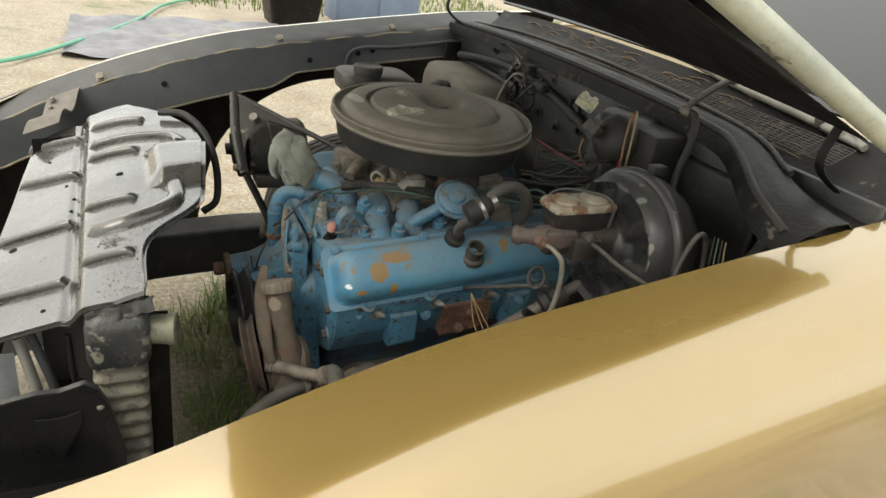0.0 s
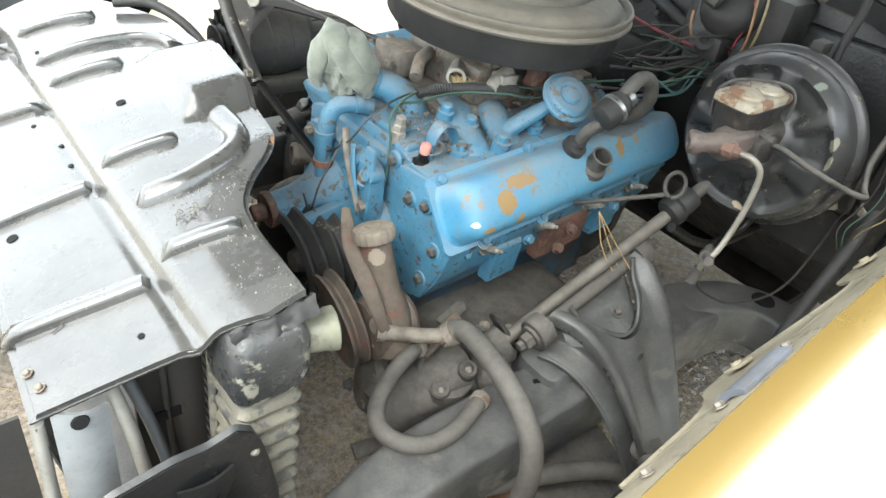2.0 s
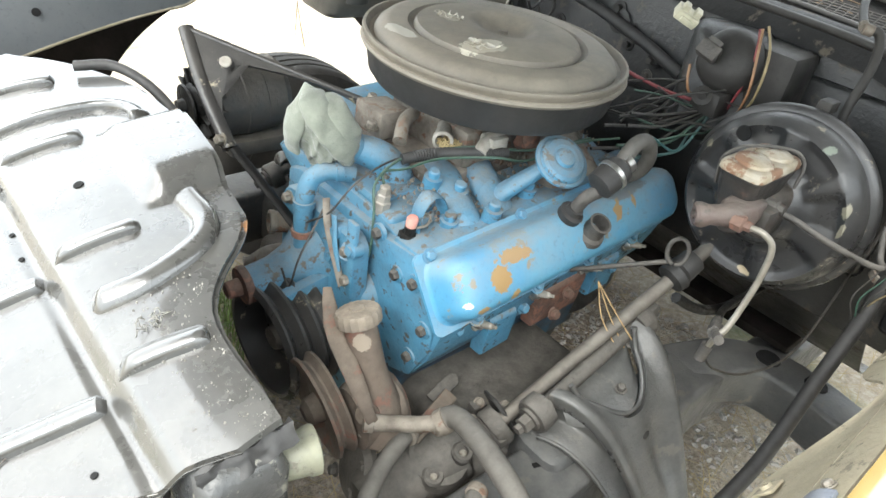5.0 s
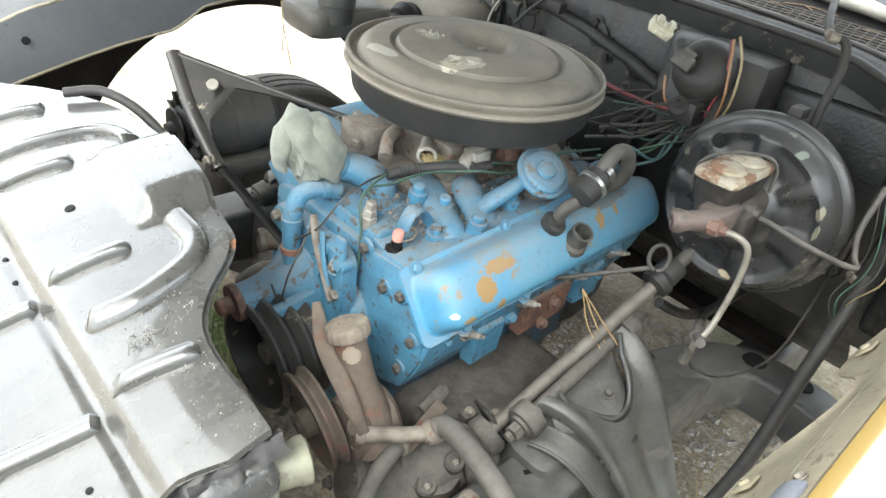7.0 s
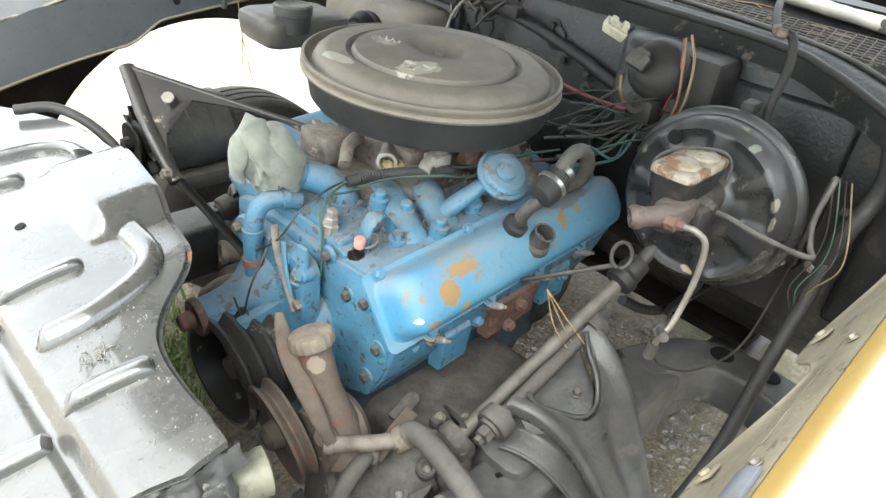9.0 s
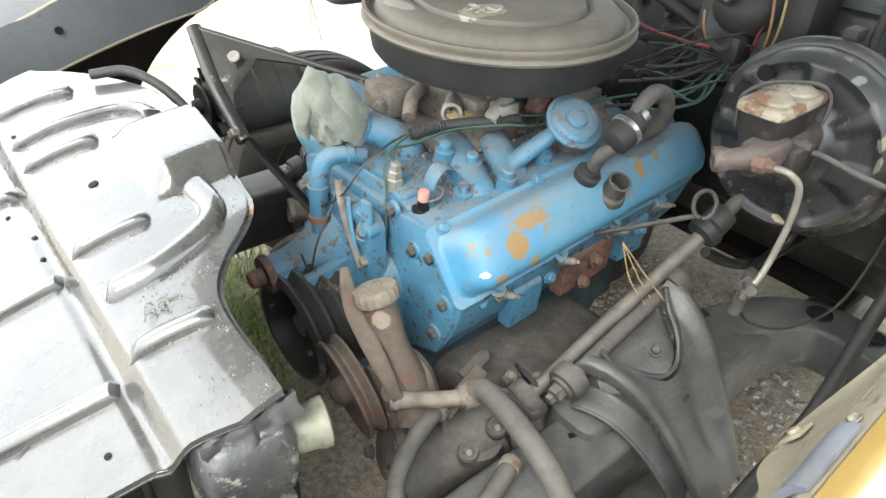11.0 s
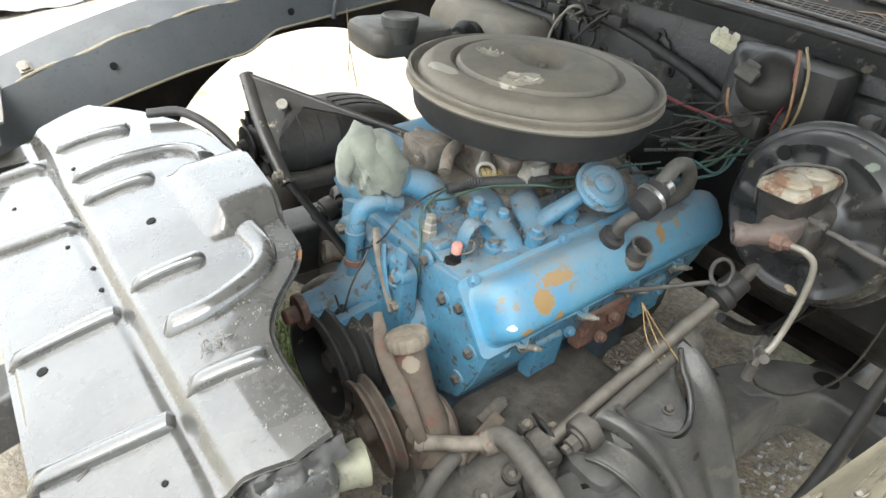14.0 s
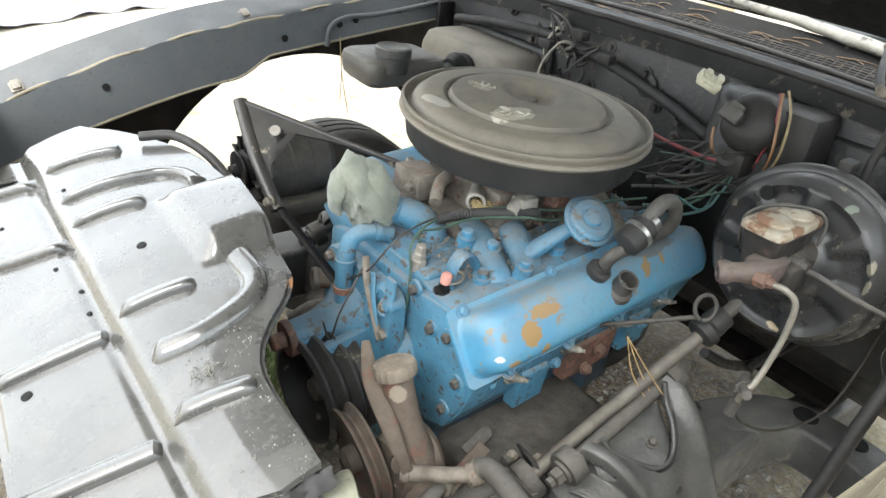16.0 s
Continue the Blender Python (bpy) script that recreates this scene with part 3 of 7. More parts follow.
part("flange", sheet(far_flange, 80, 12, 0.002), fender_black, right_fender, "dark grey hood-opening flange")
part("flange_lip", tube([(x, edge_y(x) - 0.010, crest(x) - 0.004 + 0.0025 * math.sin(40 * x)) for x in np.linspace(-0.84, 0.72, 60)], 0.0032, 6, 2), tan_dust, right_fender, "pale tan seam lip")
part("lower_lip", tube([far_flange(u, 1.0) for u in np.linspace(0.02, 0.98, 60)], 0.0035, 6, 2), tan_dust, right_fender)
# raised bead with holes on the rear end of the flange
part("pressed_bead", tube([(0.62, 0.702, 0.935), (0.36, 0.700, 0.895), (0.26, 0.698, 0.888), (0.215, 0.698, 0.868), (0.205, 0.70, 0.82)], 0.006, 8), fender_black, right_fender)
# each hole is a thin disc; its inner shade is only black colour
hole_mesh = meshdata("hole", lathe([(0.0, 0.0), (0.008, 0.0), (0.008, -0.004)], (0, 0, 0), (0, 0, 1), 14))
for x, z in ((0.245, 0.868), (0.29, 0.878), (0.42, 0.90), (0.5, 0.915), (0.1, 0.84), (-0.3, 0.755)):
    place("hole", hole_mesh, hole_shade, right_fender, m=axis_frame((x, edge_y(x) - 0.0285, z), (0, -1, 0.15)) @ Matrix.Diagonal((1, 1, 0.5, 1)))
clip_mesh = meshdata("clip", join(box(-0.012, 0.012, -0.014, 0.014, 0, 0.004, 0.001), box(-0.008, 0.008, -0.012, 0.012, 0.004, 0.010, 0.002)))
for x in (-0.455, 0.02, 0.36):
    place("clip", clip_mesh, zinc, right_fender, "small steel clip", m=pose(x, edge_y(x) + 0.012, crest(x) + 0.006, 26, -14, 0))
# bolts and brackets on the near flange
bolt_mesh = meshdata("bolt", join(lathe([(0.009, 0), (0.009, 0.0015), (0.0, 0.0015)], (0, 0, 0), (0, 0, 1), 16), lathe([(0.0062, 0.0015), (0.0062, 0.0055), (0.0045, 0.0068), (0, 0.0068)], (0, 0, 0), (0, 0, 1), 6)))
for x in (-0.42, -0.306, -0.224, -0.137, 0.05, 0.23, 0.42):
    place("bolt", bolt_mesh, zinc, left_fender, "dull steel flange bolt", m=axis_frame((x, -edge_y(x) + 0.013, crest(x) - 0.021), (0.0, 0.85, 0.55)) @ Matrix.Scale(0.72, 4))
def ears(x):
    return max(math.exp(-(abs(x + 0.095) / 0.075) ** 2.6), math.exp(-(abs(x - 0.150) / 0.075) ** 2.6), 0.8 * math.exp(-(abs(x - 0.42) / 0.07) ** 2.6))


part("flange_bracket", sheet(lambda u, v: (-0.30 + 0.86 * u, -edge_y(-0.30 + 0.86 * u) + 0.0215 + (0.008 + 0.030 * ears(-0.30 + 0.86 * u)) * v, crest(-0.30 + 0.86 * u) - 0.0445 - (0.016 + 0.072 * ears(-0.30 + 0.86 * u)) * v - 0.006 * math.sin(math.pi * v)), 120, 10, 0.003), tan_dust, left_fender, "dusty bracket ears below the flange")
nut_mesh = meshdata("square_nut", join(box(-0.011, 0.011, -0.011, 0.011, 0, 0.003, 0.001), lathe([(0.006, 0.003), (0.0055, 0.006), (0.003, 0.0062), (0.003, 0.003), (0, 0.003)], (0, 0, 0), (0, 0, 1), 12)))
for x in (-0.098, 0.148):
    place("square_nut", nut_mesh, tan_dust, left_fender, m=axis_frame((x, -edge_y(x) + 0.0475, crest(x) - 0.104), (0, 0.88, 0.45)))
rub_mat = surface("blue_grey_rubber", (0.13, 0.15, 0.19), (0.09, 0.10, 0.12), 0.7, scale=30, dust=0.3)


def rub_f(u, v):
    x = -0.213 + 0.062 * u
    bulge = 0.004 + 0.004 * math.sin(math.pi * v)
    k = 0.10 + 0.75 * v
    return (x, -edge_y(x) + 0.002 + 0.019 * k + 0.85 * bulge, crest(x) - 0.004 - 0.030 * k - 0.010 * k * k + 0.5 * bulge)


part("rub_block", sheet(rub_f, 8, 8, 0.006), rub_mat, left_fender, "blue-grey rubber rub strip")

# firewall, cowl and windscreen
def ease_in(t):
    return t * t * (3 - 2 * t)


firewall = part("firewall", box(0.56, 0.575, -0.735, 0.735, 0.56, 0.985, 0.004), firewall_black, car, "dusty black firewall")
for y0, y1, z0, z1, d in ((-0.12, 0.12, 0.60, 0.80, 0.02), (0.28, 0.62, 0.60, 0.9, 0.015), (-0.70, -0.62, 0.6, 0.9, 0.012), (-0.56, -0.30, 0.66, 0.93, 0.012)):
    part("pressed_panel", box(0.56 - d, 0.561, y0, y1, z0, z1, 0.012, 3), firewall_black, firewall)
part("toe_board", sheet(lambda u, v: (0.565 + 0.5 * u, -0.60 + 1.2 * v, 0.565 - 0.33 * ease_in(u)), 8, 10, 0.004), firewall_black, firewall)
part("side_wall", box(0.51, 0.56, 0.66, 0.675, 0.45, 0.93, 0.004), bay_black, car)
part("side_wall", box(0.50, 0.56, -0.70, -0.69, 0.60, 0.90, 0.004), bay_black, car)


def cowl_f(u, v):
    y = -0.74 + 1.48 * v
    prof = [(0.0, -0.030), (0.004, 0.0), (0.03, 0.012), (0.055, 0.010), (0.07, -0.010), (0.10, -0.012), (0.13, 0.000), (0.155, 0.024), (0.17, 0.050)]
    k = u * 8
    i = min(int(k), 7)
    t = k - i
    dx, dz = (prof[i][j] + t * (prof[i + 1][j] - prof[i][j]) for j in (0, 1))
    flare = ease_in(min(1.0, max(0.0, (-0.40 - y) / 0.32)))  # sweeps forward to the near fender
    edge = 0.545 - 0.15 * flare
    back = 0.715 + 0.03 * max(0.0, y) - 0.02 * flare
    return (edge + (back - edge) * dx / 0.17, y, 1.0 + dz - 0.025 * (2 * v - 1) ** 2 - 0.030 * flare * (1 - dx / 0.17))


# near-black base also puts in the shade of hood and windscreen
cowl = part("cowl_panel", sheet(lambda u, v: cowl_f(1 - u, v), 40, 60, 0.002), surface("dusty_shaded_cowl", (0.004, 0.0042, 0.0045), (0.009, 0.009, 0.009), 0.4, scale=8, bump=0.5, dust=0.09, spec=0.16, dust_col=(0.085, 0.078, 0.066), wear=((0.08, 0.07, 0.055), 0.16, 26, 0.8)), car, "dusty dark cowl panel under the windscreen")
part("cowl_seal", tube([(0.402, -0.715, 0.945), (0.44, -0.62, 0.965), (0.515, -0.50, 0.988), (0.549, -0.38, 1.0), (0.546, 0.0, 1.008), (0.549, 0.4, 1.0), (0.553, 0.70, 0.984)], 0.007, 8), plastic_grey, cowl, "dark hood seal")
part("inner_lip", tube([(0.53, -0.60, 0.985), (0.60, -0.42, 1.006), (0.616, 0.0, 1.02), (0.612, 0.4, 1.012), (0.60, 0.66, 0.992)], 0.005, 8), plastic_grey, cowl, "dark rolled lip")
grid = []
for k in range(46):
    u = k / 45
    y = -0.60 + 0.72 * u
    grid.append([(0.632 - 0.03 * (2 * (y / 1.48 + 0.5) - 1) ** 2, y, 0.998), (0.690 - 0.04 * (2 * (y / 1.48 + 0.5) - 1) ** 2, y, 1.022)])
mesh_lines = [[a, b] for a, b in grid] + [[tuple(np.array(a) * (1 - t) + np.array(b) * t) for a, b in grid] for t in np.linspace(0, 1, 9)]
wires = tube(mesh_lines[0], 0.0011, 4, 1, smooth=False)
wires = join(wires, *[tube(q, 0.0011, 4, 1, smooth=False) for q in mesh_lines[1:]])
part("vent_screen", wires, plastic_grey, cowl, "wire mesh of the air intake")
part("lower_trim", rough_up(tube([(0.745, 0.06, 1.072), (0.725, -0.08, 1.070), (0.707, -0.243, 1.058), (0.698, -0.42, 1.046), (0.690, -0.52, 1.036), (0.684, -0.60, 1.026)], lambda t: 0.016 * (1 - 0.55 * t ** 4) + 0.0015 * math.sin(14 * t), 12, 10, 0.75), 0.002, 30), trim_grey, car, "weathered light grey windscreen trim")
part("trim_clip", rough_up(box(0.680, 0.712, -0.515, -0.495, 1.030, 1.052, 0.003), 0.001, 60), plastic_grey, car)
glass = bpy.data.materials.new("dusty_glass")
glass.use_nodes = True
gb = glass.node_tree.nodes["Principled BSDF"]
gb.inputs["Base Color"].default_value, gb.inputs["Roughness"].default_value = (0.02, 0.022, 0.022, 1), 0.12
part("windscreen", sheet(lambda u, v: (0.755 - 0.05 * (2 * v - 1) ** 2 * (1 - 0.2 * u) + 0.72 * u, (-0.70 + 1.40 * v) * (1 - 0.1 * u), 1.055 + 0.37 * u), 8, 30, 0.005), glass, car, "dark glass windscreen")
part("wiper_arm", tube([(0.755, -0.10, 1.088), (0.775, -0.22, 1.098), (0.775, -0.38, 1.094)], 0.006, 8, 8, 0.6), bright_steel, car)
part("roof", sheet(lambda u, v: (1.5 + 1.3 * u, (-0.62 + 1.24 * v), 1.42 + 0.06 * math.sin(math.pi * u) + 0.02 * math.sin(math.pi * v)), 8, 12, 0.01), gold, car)
for s in (-1, 1):
    part("door", box(1.1, 2.4, s * 0.93 - 0.02, s * 0.93 + 0.02, 0.25, 0.98, 0.015), gold, car)

# raised hood: outer skin, inner skin with pressed ribs, and the edge strip
HA = radians(22.5)


def hood_f(u, v, drop=0.0):
    d = 0.15 + 1.42 * u
    crown = 0.03 * (1 - (2 * v - 1) ** 2)
    return (0.66 - d * math.cos(HA) - (crown - drop) * math.sin(HA) * -1, -0.735 + 1.47 * v, 1.040 + d * math.sin(HA) + (crown - drop) * math.cos(HA))


hood = part("hood", sheet(lambda u, v: hood_f(u, v), 20, 24, 0.002), gold, car, "raised gold hood with black underside")
part("inner_panel", sheet(lambda u, v: hood_f(0.01 + 0.98 * u, 0.015 + 0.97 * v, 0.03 + 0.012 * math.cos(6 * math.pi * v) * math.sin(math.pi * u)), 30, 40, 0.002), bay_black, hood, "dull black pressed hood lining")
part("edge_strip", tube([Vector(hood_f(u, 0.0, 0.014)) for u in np.linspace(0.0, 1.0, 12)], 0.018, 8, 3, 1.0), surface("pale_hood_edge", (0.42, 0.43, 0.36), (0.30, 0.32, 0.27), 0.4, scale=10, bump=0.2, wear=((0.12, 0.11, 0.1), 0.2, 18, 0.6)), hood, "pale worn hood edge")
part("edge_strip", tube([Vector(hood_f(u, 1.0, 0.014)) for u in np.linspace(0.0, 1.0, 12)], 0.017, 8, 3, 1.0), gold, hood)
for s in (-0.66, 0.66):
    part("hinge", tube([(0.60, s, 0.96), (0.50, s, 1.02), (0.51, s, 1.088)], 0.008, 8, 6, 0.5), bay_black, hood)

# ---- chassis ----
chassis = thing("chassis", (0.2, 0, 0.1), "dusty black steel frame with crossmember", "chassis")


def rail(sign):
    # heights of the rail's upper face; the car leans, so the far rail sits higher
    pts = [(-0.62, 0.425, 0.20), (-0.46, 0.425, 0.255), (-0.37, 0.428, 0.335), (-0.29, 0.43, 0.395), (-0.20, 0.43, 0.418), (-0.06, 0.43, 0.422), (0.1, 0.43, 0.424), (0.3, 0.43, 0.424), (0.45, 0.425, 0.42), (0.62, 0.42, 0.36), (0.9, 0.42, 0.22), (1.4, 0.42, 0.19)]
    lift = 0.045 if sign > 0 else 0.0
    if sign > 0:
        pts = [(x - (0.14 if x < -0.25 else 0.0), y, z) for x, y, z in pts]
    rings = []
    for p in spline(pts, 6):
        w, h = 0.051, 0.062
        rings.append([(p.x, sign * (p.y + a), p.z + b - h + lift) for a, b in rounded(-w, w, -h, h, 0.012, 3)])
    return stack(rings, 50)


for s in (-1, 1):
    r = part("frame_rail", rail(s), frame_black, chassis)
# thin black box painting in the shade of the rail's slot
slot = box(-0.012, 0.012, -0.004, 0.004, 0, 0.002, 0.0005)
place("slot", meshdata("slot", slot), bay_black, chassis, m=pose(0.012, -0.42, 0.4235, 0, 0, -20))
part("crossmember", stack([[(0.10 + a, y, 0.235 + b - 0.05 * math.cos(y * 4)) for a, b in rounded(-0.10, 0.10, -0.055, 0.055, 0.02, 3)] for y in np.linspace(-0.42, 0.42, 15)]), grease, chassis)
part("spring_tower", stack([[(0.13 + a * k, -0.40 + b * k, z) for a, b in rounded(-0.14, 0.14, -0.055, 0.05, 0.03, 3)] for z, k in ((0.34, 0.9), (0.40, 0.9), (0.435, 0.84), (0.442, 0.75))]), frame_black, chassis)
part("spring_tower", stack([[(0.13 + a * k, 0.40 + b * k, z) for a, b in rounded(-0.14, 0.14, -0.055, 0.05, 0.03, 3)] for z, k in ((0.36, 1.0), (0.44, 0.98), (0.475, 0.92), (0.482, 0.85))]), frame_black, chassis)
# body-mount arms swinging out from the rails, with round holes in their upper faces
ARM = [(0.40, 0.40, 0.424), (0.46, 0.425, 0.428), (0.52, 0.455, 0.430), (0.56, 0.505, 0.430), (0.568, 0.57, 0.430), (0.56, 0.64, 0.428), (0.555, 0.72, 0.425)]
for s in (-1, 1):
    rings = []
    line = spline(ARM, 6)
    for k, p in enumerate(line):
        way = (line[min(k + 1, len(line) - 1)] - line[max(k - 1, 0)]).normalized()
        out = Vector((way.y, -way.x, 0))
        rings.append([(p.x + out.x * a, s * (p.y + out.y * a), p.z + b - 0.045) for a, b in rounded(-0.046, 0.046, -0.045, 0.045, 0.010, 3)])
    part("outrigger", rough_up(stack(rings, 50), 0.0015, 20), frame_black, chassis, "dusty body-mount arm with round holes")
for x, y, r in ((0.562, -0.502, 0.021), (0.574, -0.590, 0.019)):
    part("outrigger_hole", lathe([(0, 0.0045), (r, 0.0045), (r * 1.1, 0.001)], (x, y, 0.430), (0, 0, 1), 20), hole_shade, chassis)
part("rear_floor", box(0.95, 1.6, -0.45, 0.45, 0.20, 0.23, 0.01), underside, chassis)
part("crossmember_saddle", rough_up(box(-0.03, 0.30, -0.365, 0.365, 0.29, 0.385, 0.03, 4), 0.006, 12), grease, chassis, "dusty engine cradle")

# ---- radiator support ----
support = thing("radiator_support", (-0.5, 0, 0.3), "faded black pressed radiator support panel with dust", "car panel")
FRONT = [(-0.402, -0.442), (-0.388, -0.47), (-0.370, -0.52), (-0.335, -0.642), (0.0, -0.627), (0.5, -0.60)]
REAR = [(-0.402, -0.407), (-0.386, -0.399), (-0.28, -0.397), (-0.25, -0.392), (-0.216, -0.378), (-0.144, -0.297), (-0.036, -0.280), (0.16, -0.258), (0.28, -0.268), (0.36, -0.30), (0.42, -0.33), (0.5, -0.40)]
BASE = [(-0.66, 0.640), (-0.60, 0.666), (-0.50, 0.706), (-0.43, 0.737), (-0.38, 0.749), (-0.25, 0.764)]
RIBS = [[(-0.480, 0.386), (-0.365, 0.350)], [(-0.482, 0.270), (-0.375, 0.247), (-0.335, 0.232), (-0.314, 0.203), (-0.31, 0.165)], [(-0.484, 0.190), (-0.383, 0.165)], [(-0.487, -0.050), (-0.396, -0.071)], [(-0.489, -0.248), (-0.408, -0.277)],
        [(-0.61, 0.435), (-0.494, 0.385)], [(-0.61, 0.215), (-0.496, 0.167)], [(-0.625, -0.034), (-0.500, -0.063)], [(-0.640, -0.225), (-0.503, -0.266)]]
# across a rib: upright towards the near fender, rounded on top, running out gently behind
RIB = [(0.0105, -0.004), (0.0100, 0.004), (0.0092, 0.0090), (0.0072, 0.0112), (0.004, 0.0120), (-0.002, 0.0112), (-0.009, 0.0082), (-0.017, 0.0030), (-0.023, -0.004)]
BEAD = [(0.017, -0.004), (0.0155, 0.003), (0.012, 0.0095), (0.006, 0.0128), (0.0, 0.0135), (-0.006, 0.0128), (-0.012, 0.0095), (-0.016, 0.003), (-0.018, -0.004)]
CURVE = [(-0.48, -0.150), (-0.424, -0.163), (-0.366, -0.145), (-0.339, -0.106), (-0.335, -0.04)]


def ease(t):
    t = max(0.0, min(1.0, t))
    return t * t * (3 - 2 * t)


def panel_height(x, y):
    z = sum(lerp(BASE, x + d) for d in (-0.02, 0, 0.02)) / 3
    z += 0.012 * ease((x + 0.500) / 0.020) - 0.004 * ease(1 - abs(x + 0.502) / 0.012)
    hx = ease((x + 0.385) / 0.035)
    hy = max(0.0, 1 - abs((y - 0.055) / 0.105) ** 4)
    z += 0.026 * hx * ease(hy) + 0.0025 * noise.noise(Vector((x * 9, y * 9, 2)))
    return z


def panel_f(u, v):
    y = -0.402 + 0.902 * v
    rear = sum(lerp(REAR, y + d) for d in (-0.03, -0.015, 0, 0.015, 0.03)) / 5
    x = lerp(FRONT, y) + u * (rear - lerp(FRONT, y))
    z = panel_height(x, y)
    if u < 0.025 or u > 0.98 or v < 0.002:
        z -= 0.006
    return (x, y, z)


part("top_panel", sheet(panel_f, 170, 430, 0.002), panel_paint, support, "dusty pressed steel top panel with ribs")
def pressed_rib(path, profile, taper=0.010):
    line = spline([(x, y, 0) for x, y in path], 14)
    n = len(line) - 1
    total = sum((b - a).length for a, b in zip(line, line[1:]))
    run = [0.0]
    for a, b in zip(line, line[1:]):
        run.append(run[-1] + (b - a).length)

    def f(u, v):
        k = round(u * n)
        way = (line[min(k + 1, n)] - line[max(k - 1, 0)]).normalized()
        near = Vector((way.y, -way.x, 0))
        end = ease(min(run[k], total - run[k]) / taper)
        off, up = profile[round(v * (len(profile) - 1))]
        p = line[k] + near * off * (0.62 + 0.38 * end)
        return (p.x, p.y, panel_height(p.x, p.y) + (up if up < 0 else up * end - 0.003 * (1 - end)))
    return crease(sheet(f, n, len(profile) - 1, 0.0015), 70)


for path in RIBS:
    part("pressed_rib", pressed_rib(path, RIB), panel_paint, support)
part("pressed_rib", pressed_rib(CURVE, BEAD), panel_paint, support)
for x, y in ((-0.426, 0.054), (-0.521, 0.124), (-0.506, 0.05), (-0.509, -0.003), (-0.514, -0.047), (-0.596, -0.081), (-0.549, 0.422), (-0.536, -0.324), (-0.47, 0.30), (-0.56, 0.30)):
    big = (x, y) in ((-0.426, 0.054), (-0.596, -0.081), (-0.549, 0.422))
    place("hole", hole_mesh, hole_shade, support, m=pose(x, y, panel_height(x, y) + 0.0015, 0, -22, 0) @ Matrix.Scale(0.8 if big else 0.42, 4))
for x, y in ((-0.625, -0.31), (-0.63, -0.285)):
    place("bolt", bolt_mesh, dirty_metal, support, m=pose(x, y, panel_height(x, y) + 0.001, 0, -22, 0) @ Matrix.Scale(0.62, 4))
part("front_apron", sheet(lambda u, v: (lerp(FRONT, 0.5 - 0.835 * v) + 0.003 + 0.015 * u, 0.5 - 0.835 * v, panel_height(lerp(FRONT, 0.5 - 0.835 * v), 0.5 - 0.835 * v) - 0.016 - 0.09 * u), 4, 60, 0.002), frame_black, support)
part("rubber_pad", rough_up(sheet(lambda u, v: (-0.478 + 0.085 * u, -0.392 - 0.012 * v, 0.722 + 0.02 * u - 0.018 * v), 20, 6, 0.008), 0.006, 90), black_rubber, support, "crumbling mounting pad")
# pale colours of near brace and uprights stand in for strong light on them
brace_paint = surface("lit_brace_grey", (0.31, 0.325, 0.335), (0.23, 0.24, 0.245), 0.4, scale=9, bump=0.15, dust=0.3, speck=0.3)
inner_brown = surface("brown_dark_inner_panel", (0.05, 0.045, 0.04), (0.036, 0.033, 0.03), 0.6, scale=7, bump=0.2, dust=0.25, dust_col=(0.12, 0.11, 0.1))
pale_tube = surface("lit_dusty_tube", (0.31, 0.30, 0.27), (0.21, 0.20, 0.18), 0.55, scale=9, bump=0.2, dust=0.3)
part("brace", sheet(lambda u, v: (-0.624 + 0.046 * u - 0.006 * v, -0.334 - 0.008 * math.sin(math.pi * u), 0.648 - 0.014 * u - 0.50 * v), 8, 24, 0.003), brace_paint, support, "pale grey steel brace with a hole")
part("brace_hole", lathe([(0, 0.001), (0.0075, 0.001), (0.0085, -0.001)], (-0.604, -0.3465, 0.632), (0, -1, 0.15), 16), hole_shade, support)
part("brace", sheet(lambda u, v: (-0.60 + 0.02 * v + 0.06 * u, 0.372 - 0.03 * u - 0.02 * v, 0.648 - 0.52 * v - 0.02 * u), 8, 24, 0.003), frame_black, support)
part("upright", tube([(-0.636, -0.326, 0.632), (-0.638, -0.330, 0.58), (-0.640, -0.332, 0.45), (-0.64, -0.33, 0.2)], 0.0095, 10, 8, 0.7), pale_tube, support, "pale rounded upright")
part("upright", tube([(-0.572, -0.326, 0.655), (-0.566, -0.327, 0.62), (-0.557, -0.328, 0.56), (-0.549, -0.329, 0.46), (-0.546, -0.33, 0.3), (-0.546, -0.33, 0.2)], 0.0105, 10, 8, 0.7), pale_tube, support, "pale bent upright")
part("upright", tube([(-0.560, -0.316, 0.66), (-0.549, -0.318, 0.62), (-0.533, -0.32, 0.54), (-0.522, -0.322, 0.44), (-0.52, -0.322, 0.2)], 0.0095, 10, 8, 0.7), fender_black, support, "grey bent upright")
part("front_wall", sheet(lambda u, v: (-0.648 - 0.30 * u, -0.336 - 0.03 * u, 0.655 + 0.02 * u - 0.45 * v), 8, 10, 0.004), inner_brown, support, "dark front corner panel")
inner = part("inner_panel", rough_up(sheet(lambda u, v: (-0.545 + 0.075 * u, -0.292 + 0.006 * math.sin(6 * u), 0.665 - 0.45 * v), 14, 18, 0.003), 0.002, 20), inner_brown, support, "dusty dark inner panel")
part("panel_slot", rough_up(box(-0.534, -0.488, -0.2995, -0.2975, 0.532, 0.548, 0.0008), 0.001, 40), hole_shade, inner)
part("panel_bead", tube([(-0.512, -0.296, 0.63), (-0.511, -0.296, 0.54), (-0.505, -0.296, 0.38)], 0.004, 8, 6), inner_brown, inner)
part("panel_tab", box(-0.497, -0.486, -0.301, -0.297, 0.535, 0.552, 0.001), inner_brown, inner)
